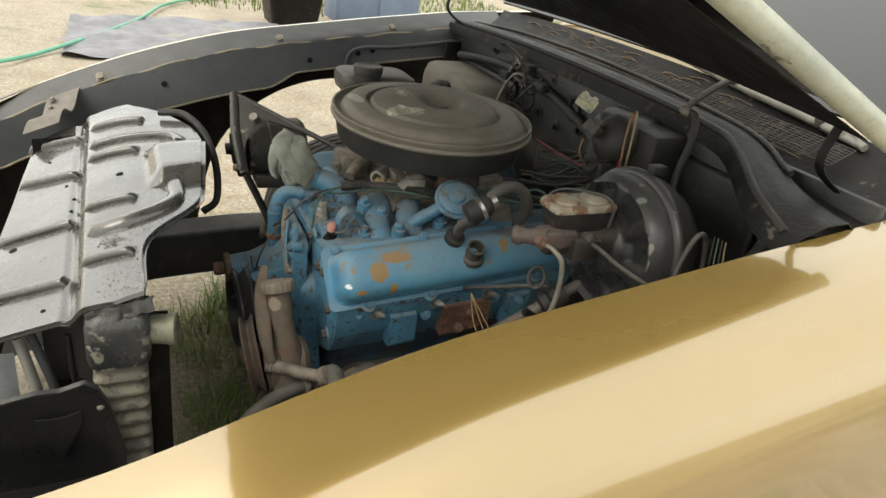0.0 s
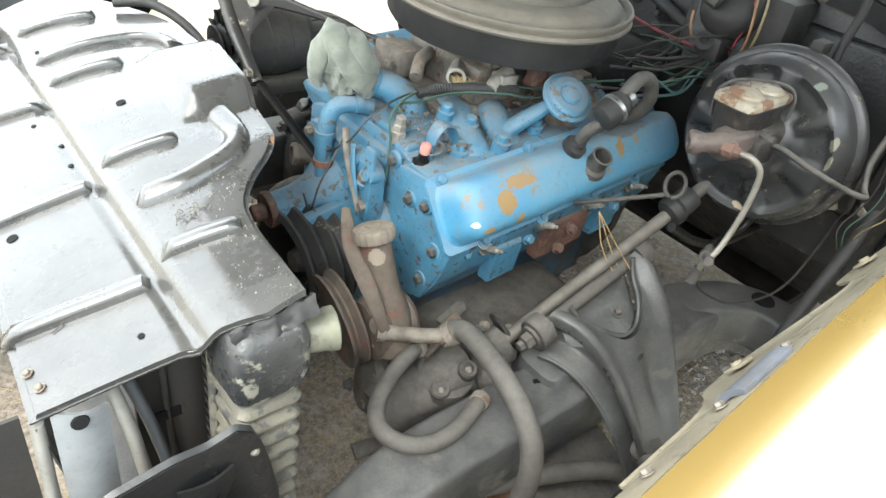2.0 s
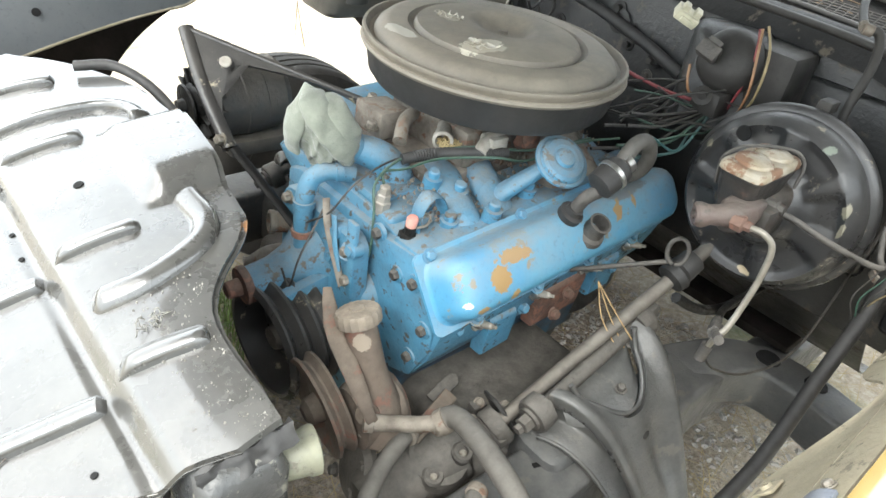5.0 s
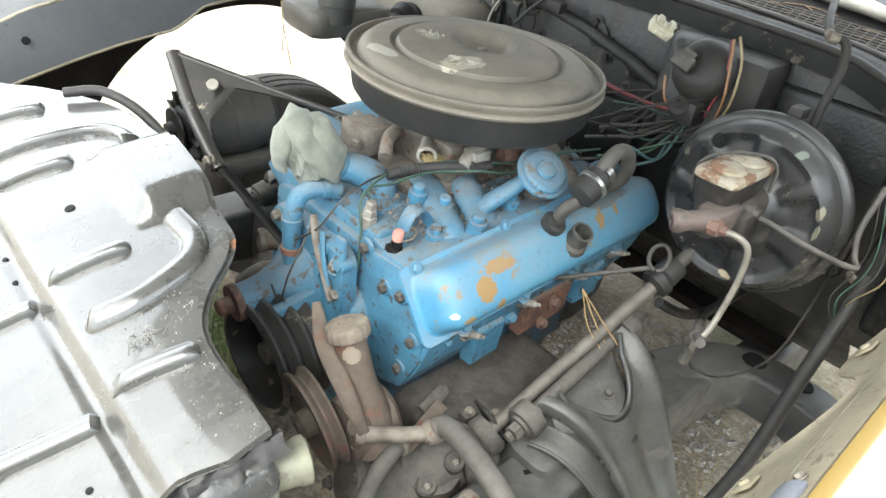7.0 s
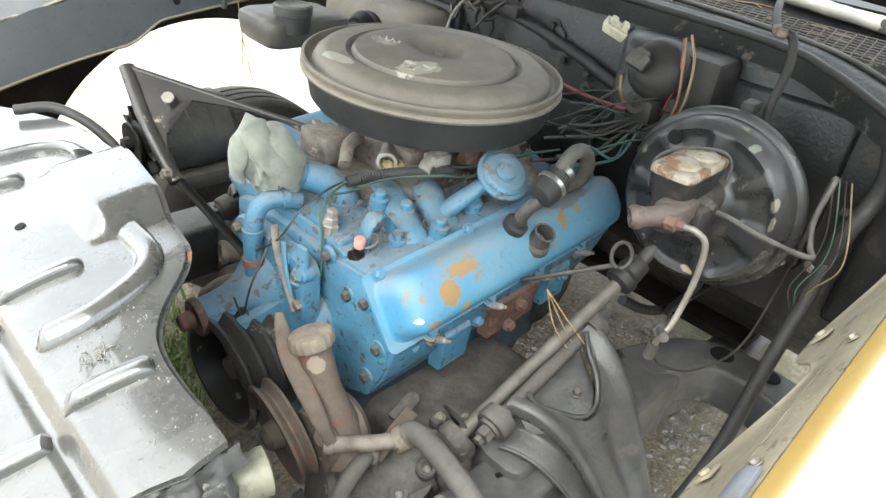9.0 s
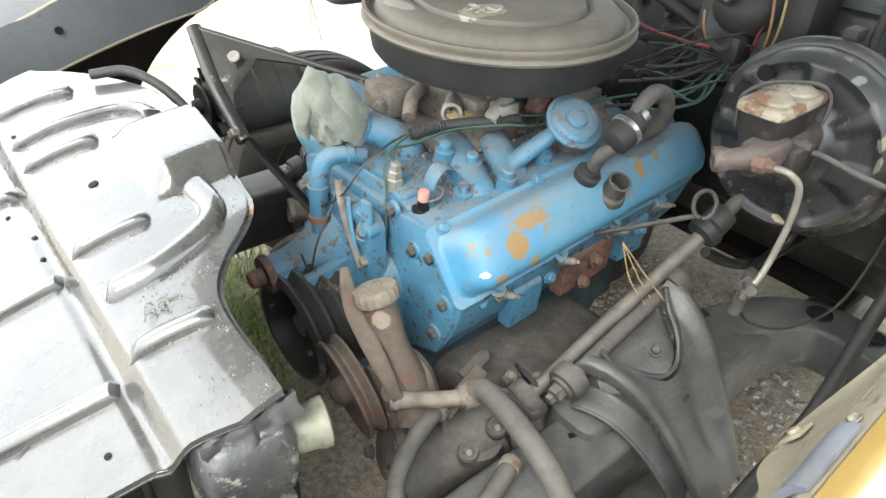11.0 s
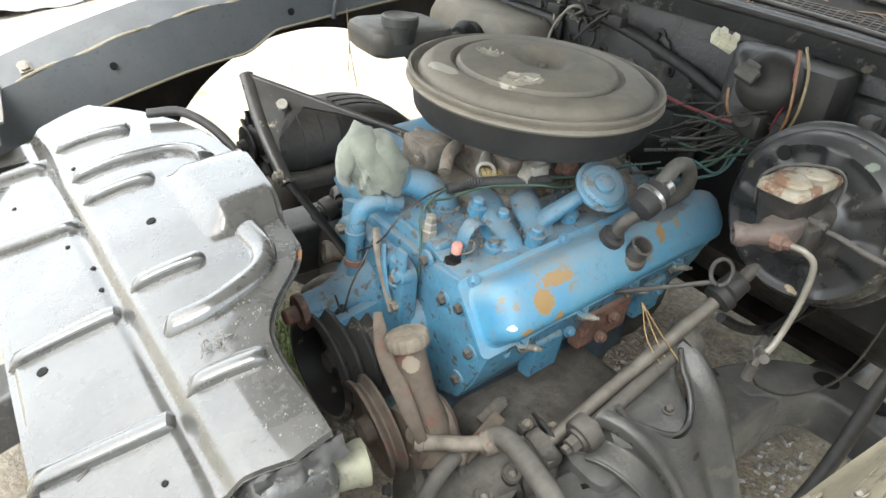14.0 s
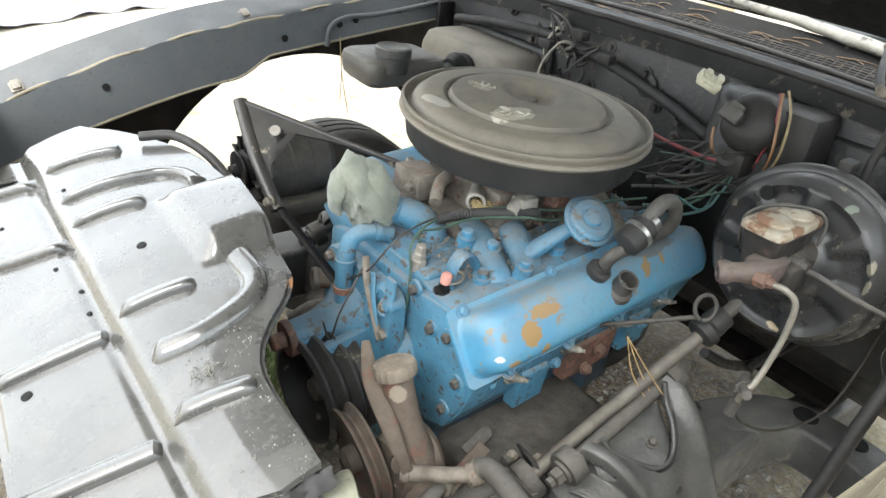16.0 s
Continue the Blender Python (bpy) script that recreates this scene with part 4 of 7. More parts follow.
tray_black = surface("glossy_tray_black", (0.008, 0.0085, 0.0095), (0.013, 0.013, 0.014), 0.3, scale=10, bump=0.25, dust=0.03, spec=0.3, speck=0.2)
tray = thing("battery_tray", (-0.52, -0.43, 0.3), "dented black steel battery tray bracket", "tray")
RIM = [(-0.66, 0.585), (-0.601, 0.612), (-0.547, 0.622), (-0.517, 0.621), (-0.487, 0.630), (-0.471, 0.618), (-0.458, 0.585), (-0.444, 0.505)]
part("tray_side", sheet(lambda u, v: (-0.66 + 0.216 * u, -0.425 - 0.006 * v, lerp(RIM, -0.66 + 0.216 * u) * (1 - v) + 0.47 * v), 40, 12, 0.003), tray_black, tray)
part("tray_lip", sheet(lambda u, v: (-0.66 + 0.216 * u, -0.4265 + 0.006 * v, lerp(RIM, -0.66 + 0.216 * u) + 0.0015 + 0.003 * v), 40, 3, 0.003), surface("worn_tray_edge", (0.05, 0.05, 0.05), (0.03, 0.03, 0.03), 0.4, 0.2, scale=20, bump=0.2), tray, "worn bent rim")
part("tray_rib", sheet(lambda u, v: (-0.55 + 0.055 * u, -0.430 - 0.006 * math.sin(math.pi * u), 0.586 + 0.004 * u - (0.02 + 0.05 * (1 - abs(2 * u - 1))) * v), 12, 6, 0.003), tray_black, tray)
part("tray_floor", rough_up(box(-0.66, -0.455, -0.52, -0.428, 0.465, 0.470, 0.002), 0.003, 20), tray_black, tray)
place("bolt", bolt_mesh, zinc, tray, m=axis_frame((-0.470, -0.4285, 0.59), (0.1, -0.95, 0.2)) @ Matrix.Scale(0.6, 4))
# black sheet added low down, painting in the dark of the open corner
part("dark_corner_sheet", rough_up(sheet(lambda u, v: (-0.85 + 0.42 * u, -0.74 + 0.42 * v, 0.24 + 0.03 * math.sin(5 * v)), 8, 8, 0.004), 0.004, 9), bay_black, support, "black sheet added for the dark corner space")
lower = part("lower_crossbar", box(-0.60, -0.46, -0.42, 0.42, 0.20, 0.25, 0.012), frame_black, support)
part("side_plate", sheet(lambda u, v: (-0.60 + 0.17 * u, 0.41 + 0.02 * math.sin(3 * u), 0.70 - 0.45 * v), 6, 8, 0.003), bay_black, support)
part("fender_tie", sheet(lambda u, v: (-0.62 + 0.075 * v + 0.04 * u, 0.46 + 0.26 * u, 0.690 + 0.03 * v + 0.015 * math.sin(8 * u)), 12, 6, 0.003), surface("bare_tie_metal", (0.20, 0.185, 0.165), (0.12, 0.11, 0.10), 0.5, 0.3, scale=16, bump=0.2, dust=0.3), support, "pale bolted tie bracket")
for u in (0.52, 0.60, 0.68):
    place("bolt", bolt_mesh, zinc, support, m=pose(-0.57, u, 0.712, 0, -15, 0))
# black disc for the shade in the tie bracket's hole
place("hole", hole_mesh, bay_black, support, m=pose(-0.575, 0.495, 0.7165, 0, -18, 0))

# ---- radiator ----
radiator = thing("radiator", (-0.44, 0, 0.2), "radiator with a flaking ribbed end tank", "radiator")
part("core", box(-0.462, -0.418, -0.335, 0.335, 0.24, 0.70, 0.004), bay_black, radiator)
fin = meshdata("fin", box(-0.464, -0.416, -0.330, 0.330, -0.0012, 0.0012, 0))
for k in range(26):
    place("fin", fin, grease, radiator, m=pose(0, 0, 0.255 + 0.017 * k))


def tank(sign):
    rings = []
    for z in np.linspace(0.22, 0.725, 90):
        rib = 0.0 if z > 0.625 else 0.0038 * math.sin((z - 0.22) / 0.026 * 2 * math.pi)
        top = 0.010 * ease((z - 0.705) / 0.02)
        wide = 0.003 if z > 0.635 else 0.0
        rings.append([(-0.44 + a, sign * (-0.372 + b), float(z)) for a, b in rounded(-0.034 - rib - wide + top, 0.032 + rib + wide - top, -0.036 - rib - wide + top, 0.036, 0.012, 4)])
    return stack(rings, 60)


part("end_tank", tank(1), rib_paint, radiator, "flaking ribbed end tank")
part("end_tank", tank(-1), tank_paint, radiator)
part("tank_cap", rough_up(stack([[(-0.44 + a, -0.372 + b, z) for a, b in rounded(-0.042 + i, 0.040 - i, -0.044 + i, 0.036, 0.016, 5)] for z, i in ((0.64, 0.002), (0.655, -0.001), (0.70, -0.001), (0.718, 0.004), (0.726, 0.014))]), 0.002, 40), tank_paint, radiator, "black tank head with paint worn off")
part("seam_strip", tube([(-0.475, -0.34, 0.23), (-0.475, -0.34, 0.70)], 0.006, 6, 4), rib_paint, radiator)
part("outlet_neck", lathe([(0.021, 0), (0.022, 0.03), (0.024, 0.034), (0.024, 0.042), (0.019, 0.044), (0.018, 0.012), (0, 0.012)], (-0.405, -0.385, 0.683), (1, -0.25, 0.05), 24), brass, radiator, "tarnished brass outlet neck")
part("seal_strip", tube([(-0.335, 0.36, 0.78), (-0.285, 0.33, 0.785), (-0.25, 0.26, 0.765), (-0.235, 0.18, 0.72), (-0.24, 0.13, 0.66), (-0.27, 0.11, 0.64)], 0.008, 10), black_rubber, radiator, "black rubber overflow hose")
part("core_side_plate", rough_up(box(-0.415, -0.372, -0.336, -0.331, 0.25, 0.68, 0.002), 0.002, 12), bay_black, radiator)
part("shroud_edge", box(-0.408, -0.395, -0.33, -0.30, 0.26, 0.69, 0.003), bay_black, radiator)

# ---- engine ----
engine = thing("engine", (0.15, 0, 0.15), "blue painted V8 engine with chipped paint and grime", "engine")
TILT_M = Matrix.Translation((0, 0, 0.572)) @ pose(0, 0, 0, 0, -4.6, 0)  # engine axes: zero at the front spark plug's height
MIRROR = Matrix.Translation((0.075, 0, 0)) @ Matrix.Diagonal((1, -1, 1, 1))  # the far bank sits further back


def prism(outline, x0, x1, bevel=0.004):
    return moved(moved(slab(outline, x1 - x0, bevel), YZ_X), Matrix.Translation((x0, 0, 0)))


# block in a darker, browner blue than the heads
block = part("engine_block", moved(prism([(-0.205, -0.10), (-0.12, 0.10), (0.12, 0.10), (0.205, -0.10), (0.15, -0.17), (0.135, -0.31), (-0.135, -0.31), (-0.15, -0.17)], -0.056, 0.44), TILT_M), surface("dark_block_paint", (0.03, 0.10, 0.18), (0.06, 0.055, 0.05), 0.7, scale=12, bump=0.5, dust=0.5, dust_col=(0.18, 0.155, 0.125)), engine)
part("oil_pan", moved(prism([(-0.13, -0.31), (0.13, -0.31), (0.10, -0.42), (-0.10, -0.42)], -0.05, 0.42, 0.015), TILT_M), grease, engine)
HEAD = [(-0.205, -0.100), (-0.238, -0.045), (-0.250, -0.012), (-0.262, 0.022), (-0.262, 0.034), (-0.200, 0.130), (-0.150, 0.128), (-0.105, 0.05), (-0.13, -0.10)]
for m in (Matrix(), MIRROR):
    head = part("cylinder_head", moved(prism(HEAD, -0.078, 0.436, 0.003), TILT_M @ m), engine_blue, engine)
# exhaust faces and cast pads on the near head
for x0, x1, kind in ((0.028, 0.085, 0), (0.142, 0.250, 1), (0.285, 0.34, 0)):
    port = part("exhaust_port", moved(rough_up(stack([[(x0 + (a + 0.5) * (x1 - x0), -0.236 - d - 0.12 * (b + 0.06), b) for a, b in rounded(-0.5, 0.5, -0.088 + i, -0.004 - i, 0.018, 4)] for d, i in ((-0.01, 0.0), (0.012, 0.002), (0.017, 0.008))], 50), 0.0016, 50), TILT_M), rust if kind else engine_blue, engine, "rusty brown exhaust face" if kind else "")
    if not kind:
        for k in range(3):
            xr = x0 + 0.014 + 0.015 * k
            part("cast_rib", moved(tube([(xr, -0.252, -0.022), (xr, -0.247, -0.055), (xr, -0.238, -0.080)], 0.0042, 8, 4), TILT_M), engine_blue, port)
big_bolt = meshdata("bolt", join(lathe([(0.0115, 0), (0.0115, 0.002), (0, 0.002)], (0, 0, 0), (0, 0, 1), 18), lathe([(0.0085, 0.002), (0.0085, 0.010), (0.0065, 0.012), (0, 0.012)], (0, 0, 0), (0, 0, 1), 6)))
for x, y, z in ((-0.035, -0.247, 0.006), (0.107, -0.248, -0.022), (0.20, -0.262, -0.028), (0.175, -0.262, -0.06), (0.262, -0.248, -0.01), (0.31, -0.262, -0.02), (0.38, -0.248, 0.0)):
    place("bolt", big_bolt, engine_blue if abs(x - 0.19) > 0.02 else rust, engine, m=TILT_M @ axis_frame((x, y, z), (0, -0.93, 0.25)))


def spark_plug(x, bare):
    root = part("spark_plug", moved(join(lathe([(0.0135, 0), (0.0135, 0.006), (0.0105, 0.006)], (0, 0, 0), (0, 0, 1), 6), lathe([(0.0095, 0.006), (0.0095, 0.014), (0.0075, 0.017), (0, 0.017)], (0, 0, 0), (0, 0, 1), 18)), TILT_M @ axis_frame((x, -0.250, 0.004), (0.08, -0.86, 0.36))), bright_steel, engine, "bare steel spark plug")
    part("insulator", moved(lathe([(0.006, 0.016), (0.0058, 0.026), (0.0052, 0.027), (0.0056, 0.029), (0.005, 0.031), (0.0054, 0.033), (0.004, 0.036), (0.0028, 0.037), (0.0028, 0.043), (0, 0.043)], (0, 0, 0), (0, 0, 1), 16), TILT_M @ axis_frame((x, -0.250, 0.004), (0.08, -0.86, 0.36))), pale_metal, root, "white insulator and terminal")


for x in (0.0, 0.122, 0.239, 0.356):
    spark_plug(x, True)

# valve covers: flange, rounded box, bolts
VA, VN = Vector((0, 0.56, 0.828)), Vector((0, -0.828, 0.56))
VC = Vector((0, -0.236, 0.083))


def cover_ring(x0, x1, w, r, h, shift=0.0):
    return [TILT_M @ (Vector((a, 0, 0)) + VC + VA * (b + shift) + VN * h) for a, b in rounded(x0, x1, -w, w, r, 8)]


def valve_cover():
    a = stack([cover_ring(-0.093, 0.432, 0.059, 0.012, h) for h in (-0.001, 0.004)], 50)
    b = stack([cover_ring(-0.083 + i, 0.424 - i, 0.050 - i, min(max(0.030 - 0.3 * i, 0.008), 0.049 - i), h, s) for h, i, s in
               ((0.003, -0.003, 0), (0.006, 0.0005, 0), (0.012, 0.002, 0), (0.040, 0.005, 0.001), (0.052, 0.009, 0.002), (0.060, 0.015, 0.003), (0.0655, 0.023, 0.004), (0.068, 0.034, 0.004))], 60)
    bmesh.ops.triangulate(b, faces=[f for f in b.faces if len(f.verts) > 4])
    return join(a, b)


cover = part("valve_cover", rough_up(valve_cover(), 0.0008, 30), cover_blue, engine, "blue rocker cover with orange primer showing through")
far_cover = part("valve_cover", moved(valve_cover(), MIRROR), cover_blue, engine)
for x, b in ((-0.066, 0.052), (0.11, 0.054), (0.28, 0.054), (-0.02, -0.0545), (0.105, -0.0545), (0.225, -0.0545), (0.34, -0.0545)):
    place("bolt", bolt_mesh, engine_blue, cover, m=TILT_M @ axis_frame(Vector((x, 0, 0)) + VC + VA * b + VN * 0.004, VN) @ Matrix.Scale(1.25, 4))
for x in (-0.02, 0.105, 0.225, 0.34):
    part("flange_ear", moved(lathe([(0.014, 0), (0.014, 0.0045), (0, 0.0045)], Vector((x, 0, 0)) + VC - VA * 0.055, VN, 18), TILT_M), cover_blue, cover)
part("filler_neck", moved(lathe([(0.024, -0.006), (0.022, 0.002), (0.017, 0.006), (0.0155, 0.024), (0.0172, 0.027), (0.0172, 0.030), (0.0138, 0.030), (0.0132, 0.006), (0, 0.006)], TILT_M.inverted() @ Vector((0.168, -0.290, 0.706)), (-0.05, -0.45, 0.85), 26), TILT_M), grease, cover, "open oil filler neck")
part("grommet", lathe([(0.019, -0.004), (0.019, 0.006), (0.013, 0.008), (0.012, 0.016), (0, 0.016)], (0.135, -0.268, 0.735), (0, -0.45, 0.88), 22), black_rubber, cover)

# breather valve and its hose
breather = thing("breather_hose", (0.15, -0.3, 0.75), "black breather valve with curved rubber hose", "hose")
part("valve_stem", tube([(0.136, -0.272, 0.745), (0.139, -0.283, 0.77), (0.147, -0.295, 0.785)], 0.010, 12, 6), grease, breather)
body = part("valve_body", lathe([(0.014, 0), (0.021, 0.004), (0.022, 0.02), (0.022, 0.040), (0.019, 0.047), (0.013, 0.050)], (0.136, -0.297, 0.794), (0.75, -0.05, 0.45), 26), black_rubber, breather, "black rubber breather body")
part("clamp", lathe([(0.0222, 0.026), (0.0238, 0.027), (0.0238, 0.033), (0.0222, 0.034)], (0.136, -0.297, 0.794), (0.75, -0.05, 0.45), 26), bright_steel, body, "steel band clamp")
part("clamp", lathe([(0.0130, 0.051), (0.0148, 0.052), (0.0148, 0.062), (0.0130, 0.063)], (0.136, -0.297, 0.794), (0.75, -0.05, 0.45), 22), bright_steel, body, "steel worm clamp")
part("hose", tube([(0.172, -0.298, 0.816), (0.186, -0.296, 0.833), (0.208, -0.293, 0.845), (0.234, -0.290, 0.843), (0.256, -0.288, 0.829), (0.268, -0.286, 0.806), (0.272, -0.278, 0.784), (0.276, -0.262, 0.765), (0.282, -0.245, 0.748)], 0.0112, 14), rubber, breather)

# intake manifold and what sits on it
intake = part("intake_manifold", moved(rough_up(prism([(-0.195, 0.110), (-0.185, 0.124), (-0.14, 0.122), (-0.10, 0.135), (0.10, 0.135), (0.14, 0.122), (0.185, 0.124), (0.195, 0.110), (0.12, 0.06), (-0.12, 0.06)], -0.070, 0.40, 0.008), 0.002, 30), TILT_M), engine_blue, engine)
for x, y0 in ((0.04, 0), (0.105, 0), (0.235, 0), (0.31, 0)):
    part("intake_runner", moved(rough_up(tube([(x - 0.012, -0.188, 0.108), (x - 0.006, -0.165, 0.128), (x + 0.004, -0.13, 0.142), (x + 0.02, -0.09, 0.150), (x + 0.03, -0.05, 0.146), (x + 0.034, -0.02, 0.125)], lambda t: 0.027 - 0.004 * t, 16, 8, 0.62), 0.003, 45), TILT_M), engine_blue if x < 0.12 else dirty_metal, intake)
part("carburettor_base", box(0.07, 0.27, -0.10, 0.09, 0.735, 0.80, 0.012), dirty_metal, engine)
part("valley_cover", moved(rough_up(box(0.03, 0.38, -0.10, 0.10, 0.13, 0.158, 0.006), 0.004, 40), TILT_M), dirty_metal, engine)
part("front_deck", moved(rough_up(box(-0.068, 0.035, -0.125, 0.10, 0.118, 0.140, 0.010, 3), 0.003, 40), TILT_M), engine_blue, engine)
for x, y, z in ((0.005, -0.165, 0.124), (0.05, -0.132, 0.142), (0.065, -0.192, 0.136), (0.16, -0.17, 0.130), (0.26, -0.17, 0.130), (0.025, -0.10, 0.155)):
    part("bolt_boss", moved(lathe([(0.015, -0.01), (0.014, 0.014), (0.009, 0.015), (0.009, 0.024), (0.007, 0.026), (0, 0.026)], (x, y, z), (0, -0.2, 1), 16), TILT_M), engine_blue, intake)
part("lifting_loop", moved(tube([(-0.045, -0.150, 0.118), (-0.045, -0.155, 0.160), (-0.032, -0.157, 0.182), (-0.014, -0.155, 0.178), (0.002, -0.150, 0.155), (0.008, -0.148, 0.125)], 0.012, 10, 8, 0.3), TILT_M), engine_blue, intake, "blue lifting eye strap")

# egr valve: mushroom on a neck
egr = part("egr_valve", join(lathe([(0.012, -0.035), (0.014, -0.01), (0.03, -0.006), (0.0405, 0.0), (0.0425, 0.003), (0.0425, 0.007), (0.0395, 0.0085), (0.037, 0.0085), (0.0355, 0.013), (0.031, 0.0165), (0.021, 0.018), (0.016, 0.0165), (0.0135, 0.021), (0.008, 0.0225), (0, 0.0225)], (0.156, -0.212, 0.787), (-0.16, -0.55, 0.75), 36, 16), tube([(0.085, -0.150, 0.700), (0.105, -0.165, 0.728), (0.128, -0.180, 0.752), (0.15, -0.194, 0.774)], lambda t: 0.020 - 0.006 * t, 14, 6, 0.75)), engine_blue, engine, "blue round vacuum valve")

# sensors on the manifold front
part("temperature_sender", lathe([(0.013, -0.01), (0.013, 0.010), (0.0105, 0.012), (0.0105, 0.022), (0.0085, 0.024), (0.0085, 0.034), (0.006, 0.036), (0, 0.036)], (-0.070, -0.090, 0.706), (0, -0.15, 1), 6), pale_metal, engine, "pale hex temperature sender")
red = part("oil_sender", lathe([(0.015, -0.012), (0.015, 0.002), (0.0085, 0.004), (0.0085, 0.018), (0, 0.018)], (-0.070, -0.156, 0.694), (0, -0.15, 1), 6), bay_black, engine, "black hex oil sender")
part("sender_cap", lathe([(0.008, 0.018), (0.0085, 0.03), (0.007, 0.033), (0, 0.034)], (-0.070, -0.156, 0.694), (0, -0.15, 1), 14), pink_cap, red, "faded red plastic cap")
part("spring_clip", tube([(-0.066, -0.162, 0.708), (-0.05, -0.168, 0.712), (-0.04, -0.162, 0.72), (-0.048, -0.152, 0.725)], 0.0022, 6), zinc, red)

# front of the block, timing cover, water pump
front = part("front_casting", moved(rough_up(prism([(-0.250, 0.035), (-0.195, 0.126), (-0.13, 0.118), (0.10, 0.112), (0.135, 0.10), (0.16, -0.03), (0.12, -0.15), (-0.10, -0.15), (-0.205, -0.10), (-0.245, -0.02)], -0.082, -0.060, 0.004), 0.0012, 40), TILT_M), engine_blue, engine)
part("timing_cover", moved(rough_up(stack([[(x, 1.0 * a * k, b * k - 0.07) for a, b in rounded(-0.125, 0.125, -0.20, 0.11, 0.06, 6)] for x, k in ((-0.08, 1.0), (-0.10, 0.98), (-0.112, 0.92), (-0.115, 0.8))]), 0.0015, 30), TILT_M), engine_blue, engine)
for y, z in ((-0.232, 0.018), (-0.205, 0.085), (-0.165, 0.075), (-0.205, -0.055), (-0.12, 0.12)):
    place("bolt", big_bolt, grease, front, m=TILT_M @ Matrix.Translation((0.001, 0, 0)) @ axis_frame((-0.0825, y, z), (-1, 0, 0)))
    part("bolt_boss", moved(lathe([(0.0145, 0), (0.013, 0.005), (0, 0.005)], (-0.080, y, z), (-1, 0, 0), 14), TILT_M), engine_blue, front)
pump = part("water_pump", lathe([(0.072, -0.01), (0.070, 0.015), (0.058, 0.028), (0.040, 0.05), (0.030, 0.08), (0.027, 0.115), (0.026, 0.125), (0.018, 0.126), (0, 0.126)], (-0.105, 0.008, 0.565), (-1, 0.03, -0.09), 30), engine_blue, engine, "blue cast water pump")
part("pump_web", moved(slab([(-0.235, 0.0), (-0.11, 0.0), (-0.105, 0.085), (-0.135, 0.05), (-0.19, 0.014)], 0.012, 0.003), Matrix(((1, 0, 0, 0), (0, 0, 1, 0.0), (0, 1, 0, 0.565), (0, 0, 0, 1)))), engine_blue, pump)
part("pump_web", moved(slab([(-0.21, -0.06), (-0.10, -0.075), (-0.10, 0.02), (-0.20, 0.0)], 0.02, 0.004), Matrix(((1, 0, 0, 0), (0, 0, 1, -0.055), (0, 1, 0, 0.565), (0, 0, 0, 1)))), engine_blue, pump)
part("pump_hub", lathe([(0.012, -0.006), (0.030, -0.004), (0.031, 0.004), (0.029, 0.008), (0.014, 0.009), (0.0135, 0.028), (0.011, 0.031), (0, 0.031)], (-0.232, 0.010, 0.556), (-1, 0.03, -0.09), 28), rust, pump, "rusty pump hub")
part("pump_plate", moved(rough_up(stack([[(x, a, b) for a, b in rounded(-0.112, 0.09, 0.45 + i, 0.672 - i, 0.030, 5)] for x, i in ((-0.125, 0.004), (-0.12, 0.0), (-0.10, 0.0))]), 0.0015, 30), Matrix()), engine_blue, pump)
for y, z in ((-0.095, 0.648), (-0.10, 0.60), (-0.095, 0.49), (0.07, 0.65)):
    place("bolt", big_bolt, zinc, pump, m=axis_frame((-0.125, y, z), (-1, 0, 0)))
elbow = part("bypass_elbow", tube([(-0.140, 0.004, 0.60), (-0.141, 0.004, 0.655), (-0.139, 0.004, 0.690), (-0.128, 0.004, 0.718), (-0.104, -0.004, 0.728), (-0.07, -0.015, 0.722)], 0.0145, 18, 7), engine_blue, engine, "blue bent bypass pipe")
for p, w in (((-0.141, 0.004, 0.628), (0, 0, 1)), ((-0.140, 0.004, 0.678), (0, 0, 1)), ((-0.092, -0.008, 0.7275), (1, -0.3, 0))):
    part("clamp", lathe([(0.0148, -0.006), (0.0168, -0.005), (0.0168, 0.005), (0.0148, 0.006)], p, w, 22), rust if p[2] < 0.65 else engine_blue, elbow)
thermo = part("thermostat_housing", join(tube([(-0.005, -0.04, 0.700), (-0.012, -0.032, 0.726), (-0.032, -0.018, 0.746), (-0.064, -0.003, 0.758)], lambda t: 0.030 - 0.008 * t, 20, 6), lathe([(0.022, 0), (0.024, 0.003), (0.024, 0.009), (0.018, 0.010), (0.017, -0.01), (0, -0.01)], (-0.062, -0.004, 0.757), (-0.75, 0.15, 0.42), 24), rough_up(box(-0.075, 0.03, -0.085, 0.01, 0.695, 0.716, 0.008), 0.002, 40)), engine_blue, engine, "blue thermostat housing with open neck")
part("heat_riser_strap", moved(box(-0.128, -0.120, -0.112, -0.09, 0.57, 0.70, 0.003), Matrix()), engine_blue, engine)

# dipstick
dip = part("dipstick", join(tube([(0.17, -0.275, 0.628), (0.205, -0.325, 0.655), (0.244, -0.384, 0.688)], 0.0040, 8), tube([Vector((0.249, -0.391, 0.708)) + Vector((0.5, -0.62, 0.0)).normalized() * (0.015 * math.cos(a)) + Vector((0.25, 0.2, 0.95)).normalized() * (0.020 * math.sin(a)) for a in np.linspace(-1.6, 4.5, 14)], 0.0034, 8, 3)), grease, engine, "dipstick with looped handle")
# rear bell housing
part("bell_housing", lathe([(0.20, 0.0), (0.19, 0.04), (0.15, 0.12), (0.10, 0.2)], (0.44, 0, 0.47), (1, 0, 0.03), 32), grease, engine)

